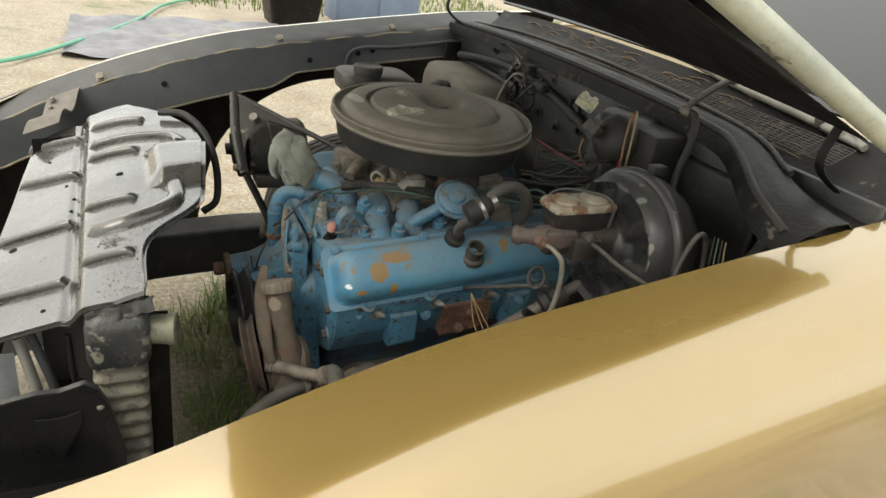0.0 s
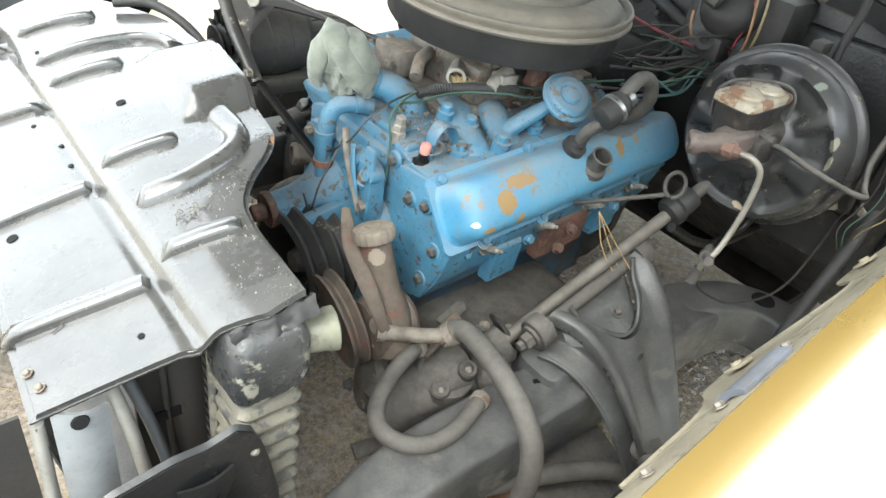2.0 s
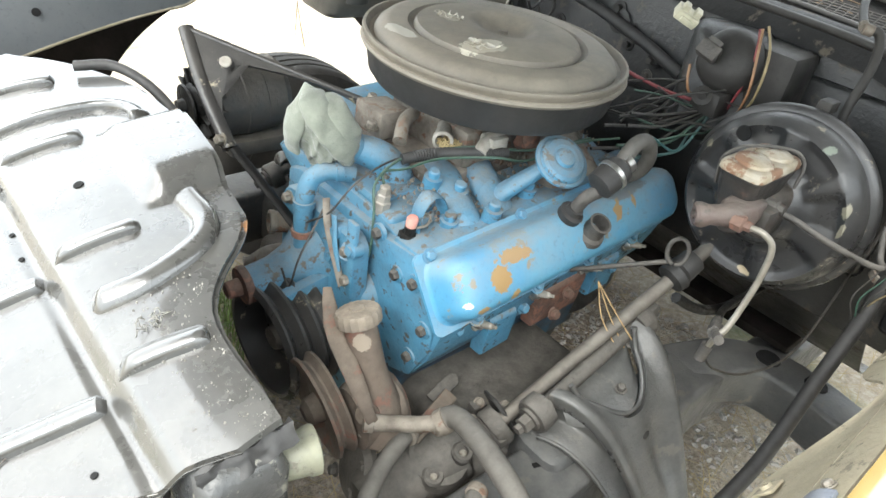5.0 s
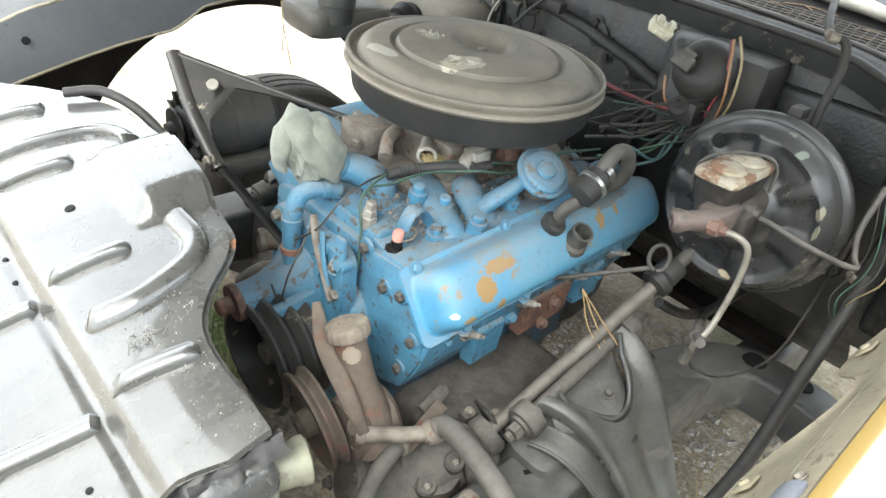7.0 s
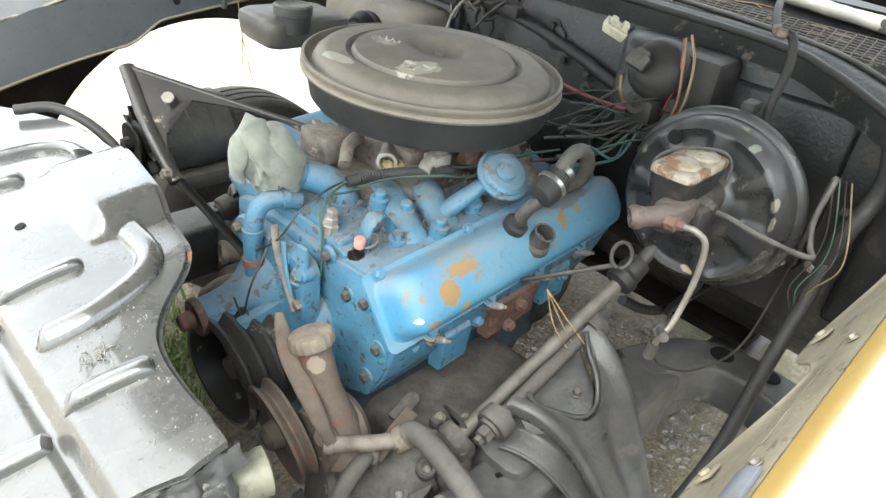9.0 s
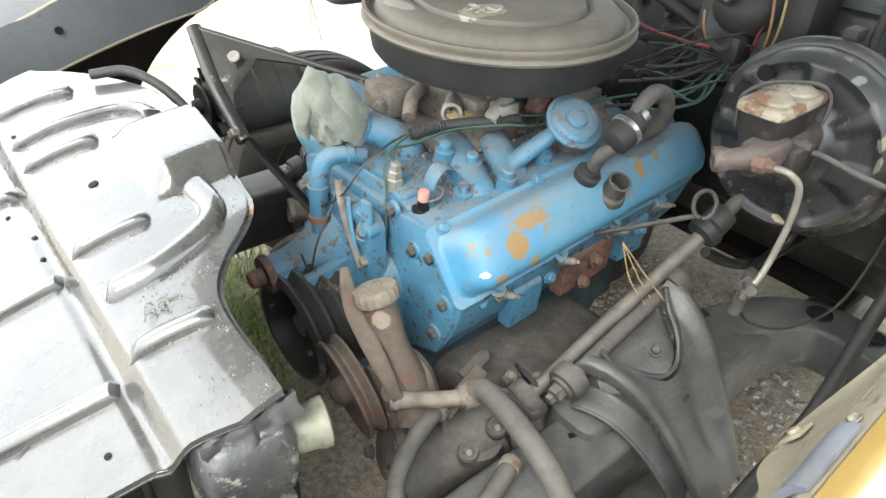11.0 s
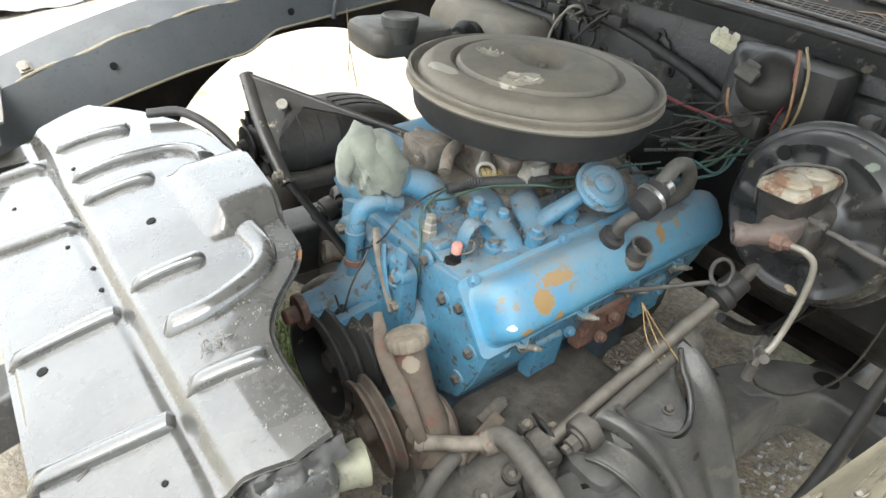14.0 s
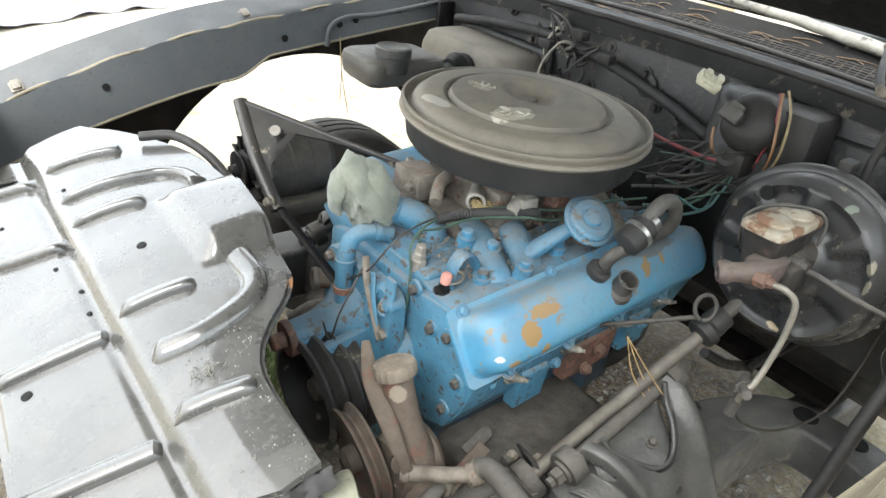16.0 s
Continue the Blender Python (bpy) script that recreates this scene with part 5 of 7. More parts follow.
# crank pulley with belt grooves, open at the front
crank = thing("crank_pulley", (-0.19, -0.02, 0.4), "black three-groove crankshaft pulley", "pulley")
prof = [(0.030, 0.055), (0.082, 0.05), (0.086, 0.0), (0.090, -0.002), (0.099, 0.004), (0.099, 0.008), (0.086, 0.018), (0.099, 0.028), (0.099, 0.033), (0.086, 0.043), (0.099, 0.053), (0.099, 0.058), (0.086, 0.068), (0.095, 0.078), (0.095, 0.084), (0.02, 0.085)]
part("rim", lathe(prof, (-0.228, -0.032, 0.468), (1, 0.02, 0.06), 44), satin_black, crank)
part("hub", lathe([(0.0, -0.006), (0.018, -0.006), (0.02, 0.0), (0.028, 0.03), (0.03, 0.06)], (-0.205, -0.032, 0.47), (1, 0.02, 0.06), 24), grease, crank)

# power steering pump: filler tube, body, strap, pulley
steer = thing("power_steering_pump", (-0.18, -0.24, 0.4), "rusty dusty power steering pump with filler cap", "pump")
up = Vector((-0.178, -0.196, 0.636)) - Vector((-0.168, -0.245, 0.505))
up.normalize()
base = Vector((-0.168, -0.245, 0.505))
brown = surface("brown_pump_grime", (0.10, 0.075, 0.058), (0.065, 0.05, 0.04), 0.8, scale=26, bump=0.4, dust=0.55, dust_col=(0.22, 0.185, 0.145), wear=((0.12, 0.05, 0.035), 0.25, 22, 0.8),
                patches=((base + up * 0.106 + Vector((-0.014, -0.020, 0.0)), (0.014, 0.012, 0.013), (0.25, 0.21, 0.165), 1.6),))
part("filler_tube", lathe([(0.034, -0.06), (0.036, -0.02), (0.034, 0.0), (0.029, 0.02), (0.0235, 0.05), (0.0225, 0.118), (0, 0.118)], base, up, 28), brown, steer)
part("filler_cap", lathe([(0.0255, 0.0), (0.030, 0.002), (0.0305, 0.016), (0.028, 0.020), (0.010, 0.021), (0.009, 0.0235), (0, 0.0235)], base + up * 0.118, up, 40, 35, lambda k: 0.0014 * (k % 2)), surface("dusty_cap", (0.12, 0.10, 0.08), (0.08, 0.065, 0.05), 0.85, scale=30, bump=0.3, dust=0.95, dust_col=(0.30, 0.255, 0.20)), steer, "dusty knurled filler cap")
body = part("pump_body", rough_up(lathe([(0.02, -0.05), (0.045, -0.045), (0.05, -0.03), (0.05, 0.02), (0.042, 0.03), (0.02, 0.034)], (-0.155, -0.235, 0.475), (1, 0, 0.05), 28), 0.003, 30), brown, steer)
part("mount_strap", tube([(-0.188, -0.140, 0.636), (-0.196, -0.160, 0.622), (-0.203, -0.185, 0.600), (-0.207, -0.225, 0.578), (-0.208, -0.258, 0.555), (-0.204, -0.280, 0.525), (-0.195, -0.286, 0.500)], lambda t: 0.006 + 0.007 * math.sin(math.pi * min(t * 1.2, 1) * 0.9), 12, 6, 0.3), brown, steer, "flat dusty mounting strap")
part("ear", lathe([(0.016, -0.006), (0.018, 0), (0.016, 0.008), (0.008, 0.009), (0.008, 0.013), (0, 0.013)], (-0.193, -0.262, 0.508), (-0.6, -0.6, 0.4), 18), brown, steer)
pulley = part("pump_pulley", lathe([(0.012, -0.028), (0.02, -0.02), (0.022, -0.004), (0.05, 0.0), (0.068, -0.006), (0.077, -0.011), (0.078, -0.007), (0.068, 0.001), (0.068, 0.004), (0.078, 0.012), (0.077, 0.016), (0.066, 0.011), (0.03, 0.006), (0.012, 0.02), (0, 0.02)], (-0.218, -0.190, 0.470), (0.96, -0.10, 0.20), 44), brown, steer, "rusty pressed belt pulley")
for a in range(3):
    place("bolt", bolt_mesh, zinc, steer, m=axis_frame((-0.196, -0.262 + 0.03 * a, 0.47 - 0.012 * a), (-1, -0.2, 0.2)))
part("bracket_tab", moved(rough_up(box(-0.05, 0.05, -0.012, 0.012, -0.004, 0.004, 0.003), 0.001, 50), pose(-0.075, -0.272, 0.44, 20, -10, 15)), brown, steer)

# ---- alternator and its bracket ----
alternator = thing("alternator", (-0.1, 0.2, 0.65), "dirty grey alternator with fan and black bracket", "alternator")
alt_grey = surface("alternator_casting", (0.062, 0.062, 0.062), (0.085, 0.078, 0.07), 0.6, 0.3, scale=22, bump=0.4, dust=0.4)
AX = Vector((1, -0.02, 0.08))
case = part("case", lathe([(0.03, -0.072), (0.055, -0.070), (0.064, -0.062), (0.066, -0.02), (0.0685, -0.018), (0.0685, 0.018), (0.066, 0.02), (0.065, 0.055), (0.055, 0.068), (0.02, 0.072)], (-0.074, 0.327, 0.711), AX, 36), alt_grey, alternator)
part("fan", lathe([(0.012, -0.004), (0.062, -0.002), (0.064, 0.002), (0.012, 0.004)], (-0.154, 0.329, 0.705), AX, 32), bay_black, alternator)
blade_mesh = meshdata("fan_blade", box(-0.012, 0.002, -0.002, 0.002, 0.030, 0.062, 0.0008))
for k in range(11):
    place("fan_blade", blade_mesh, bay_black, alternator, m=Matrix.Translation((-0.156, 0.329, 0.705)) @ pose(0, 0, 0, 360 / 11 * k, 0, 0) @ pose(0, 0, 0, 0, 0, 25))
part("pulley", lathe([(0.02, 0.0), (0.036, 0.002), (0.038, 0.006), (0.030, 0.012), (0.038, 0.018), (0.037, 0.022), (0.015, 0.024), (0.013, 0.036), (0, 0.036)], (-0.157, 0.329, 0.705), -AX, 30), bay_black, alternator)
tooth = meshdata("vent_fin", box(-0.006, 0.006, -0.004, 0.004, 0.042, 0.068, 0.001))
for k in range(14):
    place("vent_fin", tooth, alt_grey, alternator, m=Matrix.Translation((-0.139, 0.3285, 0.7065)) @ pose(0, 0, 0, 360 / 14 * k + 9, 0, 0))
part("lug", box(-0.13, 0.0, 0.260, 0.330, 0.625, 0.655, 0.006), alt_grey, alternator)


def bracket_f():
    a, b, c = Vector((-0.172, 0.326, 0.838)), Vector((0.036, 0.098, 0.772)), Vector((-0.178, 0.165, 0.700))
    out = bmesh.new()
    pts = spline([a + Vector((0, -0.004, 0)), a * 0.75 + b * 0.25, a * 0.4 + b * 0.6, b], 6)
    low = spline([c + Vector((0, 0, 0)), c * 0.62 + a * 0.33 + b * 0.05, c * 0.22 + a * 0.60 + b * 0.18, a * 0.46 + b * 0.46 + c * 0.08, a * 0.18 + b * 0.79 + c * 0.03, b - Vector((0, 0.0, 0.016))], 6)
    edge = spline([a, a * 0.5 + c * 0.5 + Vector((-0.006, 0, 0)), c], 8)
    n = (b - a).cross(c - a).normalized() * 0.0035
    ring = pts + low[::-1] + edge[::-1][1:-1]
    up_v = [out.verts.new(p + n) for p in ring]
    dn_v = [out.verts.new(p - n) for p in ring]
    out.faces.new(up_v)
    out.faces.new(dn_v[::-1])
    for i in range(len(ring)):
        j = (i + 1) % len(ring)
        out.faces.new((up_v[i], up_v[j], dn_v[j], dn_v[i]))
    bmesh.ops.triangulate(out, faces=[f for f in out.faces if len(f.verts) > 4])
    return crease(out), pts, edge, n


bm_b, top_edge, front_edge, nb = bracket_f()
bracket = part("bracket", bm_b, satin_black, alternator, "black triangular alternator bracket")
part("rolled_edge", tube(front_edge, 0.0125, 12, 3, 0.8), satin_black, bracket)
part("rolled_edge", tube(top_edge, 0.0055, 8, 3), satin_black, bracket)
# pale disc painted for the daylight showing through the bracket's hole
part("bracket_hole_daylight", lathe([(0, 0.001), (0.009, 0.001), (0.010, -0.001)], Vector((-0.143, 0.247, 0.806)) - nb * 1.25, -nb, 18), pale_metal, bracket)
place("bolt", big_bolt, zinc, alternator, m=axis_frame((-0.186, 0.175, 0.712), (-1, -0.2, 0.3)))
place("bolt", big_bolt, zinc, alternator, m=axis_frame((0.036, 0.096, 0.778), (0, -0.2, 1)))
part("adjusting_bar", tube([(-0.172, 0.165, 0.700), (-0.15, 0.10, 0.655), (-0.128, 0.03, 0.607)], 0.0095, 8, 4, 0.6), bay_black, alternator, "black flat adjusting bar")
part("bar_end", lathe([(0.012, -0.006), (0.012, 0.008), (0, 0.008)], (-0.13, 0.034, 0.61), (-1, -0.3, 0.2), 6), zinc, alternator)

# ---- air cleaner ----
cleaner = thing("air_cleaner", (0.17, -0.028, 0.8), "large round air cleaner with dusty brown lid", "air cleaner")
C = Vector((0.17, -0.028, 0.0))
TIP = (-0.010, -0.030, 1)
part("pan", lathe([(0.06, 0.735), (0.08, 0.80), (0.16, 0.834), (0.186, 0.841), (0.193, 0.850), (0.199, 0.885), (0.202, 0.892), (0.202, 0.898), (0.05, 0.90)], C + Vector((0.008, 0.026, 0)), TIP, 72), pan_black, cleaner, "black air cleaner pan")
lid_bm = lathe([(0.199, 0.889), (0.2065, 0.890), (0.209, 0.894), (0.2075, 0.898), (0.2045, 0.899), (0.2055, 0.903), (0.2075, 0.907), (0.206, 0.911), (0.202, 0.9115), (0.196, 0.9025), (0.190, 0.902), (0.185, 0.910), (0.176, 0.918), (0.166, 0.920), (0.140, 0.921), (0.136, 0.9155), (0.131, 0.915), (0.126, 0.924), (0.112, 0.926), (0.06, 0.928), (0.050, 0.926), (0.042, 0.920), (0.030, 0.911), (0.008, 0.912), (0.007, 0.917), (0, 0.917)], C + Vector((0.008, 0.026, 0)), TIP, 96, 50)
LID = Vector((0.170, -0.002, 0.0))
for v in lid_bm.verts:  # the dish sits off the middle
    r = math.hypot(v.co.x - LID.x, v.co.y - LID.y)
    v.co += Vector((0.030, 0.018, 0)) * (1 - ease((r - 0.048) / 0.062))
part("lid", lid_bm, lid_brown, cleaner, "dusty brown pressed lid with peeled stickers")
paper = surface("peeled_label_paper", (0.62, 0.59, 0.51), (0.40, 0.36, 0.28), 0.8, scale=50, bump=0.3)


def curl(x, y, a, b, turn, lift, seed):
    """A scrap of label paper, curled up at its ragged edges."""
    c, q = math.cos(turn), math.sin(turn)

    def f(u, v):
        px, py = (u - 0.5) * a * (1 + 0.25 * math.sin(9 * v + seed)), (v - 0.5) * b * (1 + 0.25 * math.sin(8 * u + 2 * seed))
        up = lift * (abs(2 * u - 1) ** 2 * 0.7 + abs(2 * v - 1) ** 3 * 0.6) * (0.5 + 0.5 * math.sin(5 * u + 4 * v + seed))
        return (x + c * px - q * py, y + q * px + c * py, 0.9275 + 0.03 * y + 0.01 * (x - 0.17) + up)
    return rough_up(sheet(f, 14, 10, 0.0005), 0.0014, 130, seed)


for x, y, a, b, turn, lift, seed in ((0.078, -0.068, 0.024, 0.016, 0.4, 0.006, 1), (0.094, -0.088, 0.026, 0.012, -0.5, 0.005, 2), (0.068, -0.088, 0.014, 0.010, 1.0, 0.004, 3), (0.124, 0.036, 0.018, 0.014, 0.2, 0.006, 4), (0.134, 0.022, 0.012, 0.009, 1.2, 0.005, 5), (0.116, 0.050, 0.012, 0.006, 0.7, 0.003, 6)):
    part("torn_label", curl(x, y, a, b, turn, lift, seed), paper, cleaner, "curled scrap of torn label")

# ---- a cloth stuffed into the open neck ----
def crumpled():
    """A soft bag of cloth with a few broad folds running down from its top."""
    bm = bmesh.new()
    nu, nv = 110, 70
    g = []
    for i in range(nu):
        a = 2 * math.pi * i / nu
        row = []
        for j in range(nv + 1):
            b = math.pi * j / nv
            d = Vector((math.sin(b) * math.cos(a), math.sin(b) * math.sin(a), math.cos(b)))
            low = 1 - abs(noise.noise(Vector((d.x * 1.5 + 4, d.y * 1.5 + d.z * 0.9, d.z * 0.6)))) * 2.2
            mid = 1 - abs(noise.noise(Vector((d.x * 2.6 + 9, d.y * 2.6 - d.z * 1.4, d.z * 1.1 + 3)))) * 2.4
            r = 0.80 + 0.24 * low + 0.10 * mid + 0.05 * noise.noise(d * 6) + (0.2 if d.z < -0.4 and d.x > 0.2 else 0)
            taper = 1 - 0.28 * max(0.0, d.z)
            row.append(bm.verts.new(Vector((-0.105, 0.030, 0.780)) + Vector((d.x * 0.030 * taper - d.z * 0.008, d.y * 0.050 * taper - d.z * 0.002, d.z * 0.058)) * r))
        g.append(row)
    for i in range(nu):
        for j in range(nv):
            bm.faces.new((g[i][j], g[(i + 1) % nu][j], g[(i + 1) % nu][j + 1], g[i][j + 1]))
    bmesh.ops.remove_doubles(bm, verts=bm.verts, dist=0.0002)
    return shade(bm)


def cloth_fold(points, r):
    return rough_up(tube(points, lambda t: r * (0.55 + 0.6 * math.sin(math.pi * (0.12 + 0.76 * t))), 22, 10, 0.42), 0.004, 55)


tagged(part("rag", join(crumpled(), cloth_fold([(-0.118, 0.030, 0.838), (-0.128, 0.004, 0.826), (-0.112, -0.018, 0.796), (-0.088, -0.024, 0.768), (-0.070, -0.016, 0.752)], 0.021), cloth_fold([(-0.112, 0.040, 0.842), (-0.134, 0.036, 0.812), (-0.140, 0.044, 0.775), (-0.134, 0.050, 0.742)], 0.018), cloth_fold([(-0.100, 0.020, 0.836), (-0.100, -0.010, 0.822), (-0.084, -0.022, 0.792), (-0.066, -0.012, 0.760)], 0.016)), cloth), "crumpled grey-green cloth stuffed in the thermostat neck", "rag")

# ---- brake booster and master cylinder ----
brake = thing("brake_booster", (0.4, -0.455, 0.65), "black vacuum brake booster with chipped paint", "brake booster")
BC = Vector((0.344, -0.438, 0.790))
LOBES = [(18, 20, -0.007), (64, 19, -0.007), (112, 20, -0.008), (158, 18, -0.006), (206, 24, -0.008), (262, 26, -0.009), (318, 24, -0.008)]


def booster_shell():
    """Stamped drum: rolled rim, a face with shallow pockets between webs, a stepped centre."""
    prof = [(0.0, 0.022), (0.043, 0.022), (0.050, 0.020), (0.056, 0.012)]
    prof += [(0.060 + 0.0045 * k, 0.0085 - 0.0004 * k) for k in range(13)]
    prof += [(0.119, -0.002), (0.125, -0.010), (0.129, -0.020), (0.130, -0.034), (0.138, -0.036), (0.1405, -0.041), (0.1405, -0.048), (0.137, -0.053), (0.130, -0.056), (0.126, -0.085), (0.108, -0.115), (0.06, -0.128), (0, -0.13)]
    bm = lathe(prof, (0, 0, 0), (0, 0, 1), 144, 50)
    for v in bm.verts:
        r = math.hypot(v.co.x, v.co.y)
        if 0.055 < r < 0.118 and v.co.z > -0.02:
            a = math.degrees(math.atan2(v.co.y, v.co.x)) % 360
            ring = ease((r - 0.060) / 0.014) * (1 - ease((r - 0.102) / 0.013))
            for c, w, d in LOBES:
                gap = abs((a - c + 180) % 360 - 180)
                v.co.z += d * ring * (1 - ease((gap - w * 0.55) / (w * 0.45)))
    crease(bm, 50)
    return moved(bm, axis_frame(BC, (-1, 0, 0.03)))


CHIP = (0.21, 0.195, 0.15)
booster_black = surface("booster_black_paint", (0.016, 0.0165, 0.018), (0.03, 0.029, 0.029), 0.28, scale=11, bump=0.2, dust=0.34, dust_col=(0.15, 0.145, 0.135), wear=((0.22, 0.19, 0.14), 0.07, 34, 0.7),
                        patches=((BC + Vector((-0.01, -0.104, 0.045)), (0.05, 0.006, 0.011), CHIP, 2.2), (BC + Vector((-0.01, -0.110, 0.018)), (0.05, 0.004, 0.012), CHIP, 2.0), (BC + Vector((-0.01, -0.050, 0.108)), (0.05, 0.008, 0.005), (0.18, 0.20, 0.165), 2.4),
                                 (BC + Vector((0.0, 0.012, -0.128)), (0.06, 0.014, 0.004), (0.27, 0.22, 0.14), 2.2), (BC + Vector((-0.01, -0.02, -0.104)), (0.05, 0.012, 0.005), (0.33, 0.27, 0.18), 2.0), (BC + Vector((0.0, 0.085, -0.098)), (0.06, 0.012, 0.004), (0.25, 0.20, 0.14), 2.2), (BC + Vector((-0.01, 0.106, 0.05)), (0.05, 0.006, 0.006), CHIP, 2.0)))
shell = part("shell", booster_shell(), booster_black, brake)
part("hole", lathe([(0, 0.0022), (0.0105, 0.0022), (0.0115, 0)], BC + Vector((-0.0045, 0.062, 0.086)), (-1, 0, 0.03), 18), hole_shade, shell)
part("stud_bracket", box(0.395, 0.425, -0.452, -0.432, 0.925, 0.942, 0.003), plastic_grey, brake)
master = thing("master_cylinder", (0.25, -0.455, 0.77), "rusty master cylinder with flaking tin lid", "master cylinder")
mc_iron = surface("black_rusty_iron", (0.014, 0.0135, 0.013), (0.032, 0.026, 0.023), 0.5, scale=22, bump=0.5, wear=((0.075, 0.045, 0.035), 0.16, 30, 0.8), dust=0.2)
pink_iron = surface("pink_rusty_iron", (0.095, 0.068, 0.06), (0.055, 0.042, 0.037), 0.65, scale=30, bump=0.6, dust=0.3, wear=((0.045, 0.038, 0.034), 0.25, 40, 0.7))
part("bore", lathe([(0.0, 0.0), (0.018, 0.0), (0.021, 0.004), (0.024, 0.05), (0.026, 0.14)], (0.200, -0.455, 0.815), (1, 0, 0), 28), mc_iron, master)
nose = part("proportioning_valve", join(rough_up(lathe([(0.0, 0.005), (0.0055, 0.005), (0.0065, 0.0), (0.013, 0.0), (0.0160, 0.004), (0.0160, 0.010), (0.0125, 0.020), (0.0130, 0.030), (0.0165, 0.044), (0.0145, 0.058), (0, 0.060)], (0.154, -0.430, 0.821), (0.62, -0.66, 0.16), 26), 0.0018, 60), rough_up(stack([[(x, -0.462 + a, 0.829 + b) for a, b in rounded(-w, w, -h, h, 0.006, 3)] for x, w, h in ((0.174, 0.010, 0.010), (0.186, 0.018, 0.014), (0.215, 0.021, 0.016), (0.245, 0.016, 0.012))]), 0.003, 45)), pink_iron, master, "rust-pink valve body")
RES = Vector((0.259, -0.444, 0.0))


def reservoir_ring(z, k, grow=0.0):
    """Six-sided outline with rounded corners, longer along the car."""
    out = []
    for a, b in rounded(-0.056 - grow, 0.058 + grow, -0.030 - grow, 0.030 + grow, 0.012, 5):
        pinch = 1 - 0.30 * max(0.0, abs(a) / 0.058 - 0.45)
        out.append((RES.x + a * k, RES.y + b * k * pinch, z))
    return out


part("reservoir", rough_up(stack([reservoir_ring(z, k) for z, k in ((0.800, 0.70), (0.825, 0.82), (0.850, 0.96), (0.864, 1.0), (0.867, 1.04), (0.872, 1.04))]), 0.0015, 40), mc_iron, master)
lid = stack([reservoir_ring(z, k, 0.004) for z, k in ((0.872, 1.02), (0.878, 1.03), (0.882, 0.98), (0.884, 0.92))])
for x in (-0.026, 0.028):
    lid = join(lid, lathe([(0.025, 0.0), (0.0235, 0.005), (0.017, 0.009), (0.008, 0.0105), (0, 0.0107)], RES + Vector((x, 0, 0.8825)), (0, 0, 1), 24))
part("lid", rough_up(lid, 0.0016, 60), lid_tin, master, "flaking cream and rust lid")
part("bail_wire", tube([(0.232, -0.408, 0.838), (0.226, -0.407, 0.868), (0.224, -0.412, 0.884), (0.240, -0.424, 0.896), (0.272, -0.446, 0.899), (0.296, -0.468, 0.896), (0.305, -0.480, 0.880), (0.300, -0.482, 0.85)], 0.0024, 8), grease, master)
for x in (0.178, 0.24):
    nut = part("line_nut", lathe([(0.011, -0.004), (0.011, 0.010), (0.007, 0.012), (0.006, 0.02), (0, 0.02)], (x + (0.0 if x < 0.2 else 0.026), -0.474, 0.828), (0, -1, 0.1), 6), rust if x < 0.2 else grease, master)
part("valve_block", rough_up(box(0.235, 0.290, -0.492, -0.455, 0.79, 0.832, 0.008), 0.002, 40), mc_iron, master)
tagged(part("brake_line", tube([(0.178, -0.492, 0.830), (0.181, -0.51, 0.829), (0.192, -0.522, 0.812), (0.196, -0.524, 0.77), (0.192, -0.522, 0.725), (0.180, -0.520, 0.69), (0.170, -0.515, 0.672), (0.172, -0.51, 0.65)], 0.0042, 10), silver_line), "dull silver bent brake line", "pipe")
tagged(part("brake_line", tube([(0.266, -0.495, 0.826), (0.270, -0.512, 0.824), (0.285, -0.545, 0.812), (0.318, -0.59, 0.795), (0.338, -0.612, 0.79), (0.352, -0.602, 0.797), (0.365, -0.59, 0.83), (0.385, -0.59, 0.88), (0.42, -0.58, 0.86), (0.45, -0.57, 0.75)], 0.0042, 10), grease), "dark bent brake line", "pipe")
tagged(part("brake_hose_fitting", join(tube([(0.172, -0.51, 0.655), (0.17, -0.508, 0.63)], 0.008, 8, 4), tube([(0.155, -0.525, 0.682), (0.20, -0.50, 0.665), (0.235, -0.488, 0.655)], 0.007, 8, 4), lathe([(0.011, -0.008), (0.011, 0.008), (0, 0.008)], (0.19, -0.506, 0.668), (1, 0.4, -0.2), 6)), grease), "greasy brake line junction fitting", "fitting")
tagged(part("brake_line", tube([(0.23, -0.49, 0.655), (0.28, -0.475, 0.645), (0.33, -0.47, 0.64), (0.36, -0.475, 0.65), (0.37, -0.48, 0.69), (0.38, -0.48, 0.72)], 0.0055, 8), bay_black), "black brake line below the booster", "pipe")
tagged(part("brake_line", tube([(0.175, -0.51, 0.635), (0.21, -0.52, 0.60), (0.30, -0.54, 0.56), (0.42, -0.56, 0.57), (0.55, -0.55, 0.68)], 0.0022, 6), wire_black), "thin black line along the frame", "pipe")

# ---- suspension arms ----
arm_mat = surface("dusty_black_arm", (0.026, 0.027, 0.028), (0.055, 0.054, 0.052), 0.30, scale=12, bump=0.45, dust=0.55, dust_col=(0.15, 0.148, 0.138), wear=((0.10, 0.092, 0.08), 0.14, 20, 0.7))


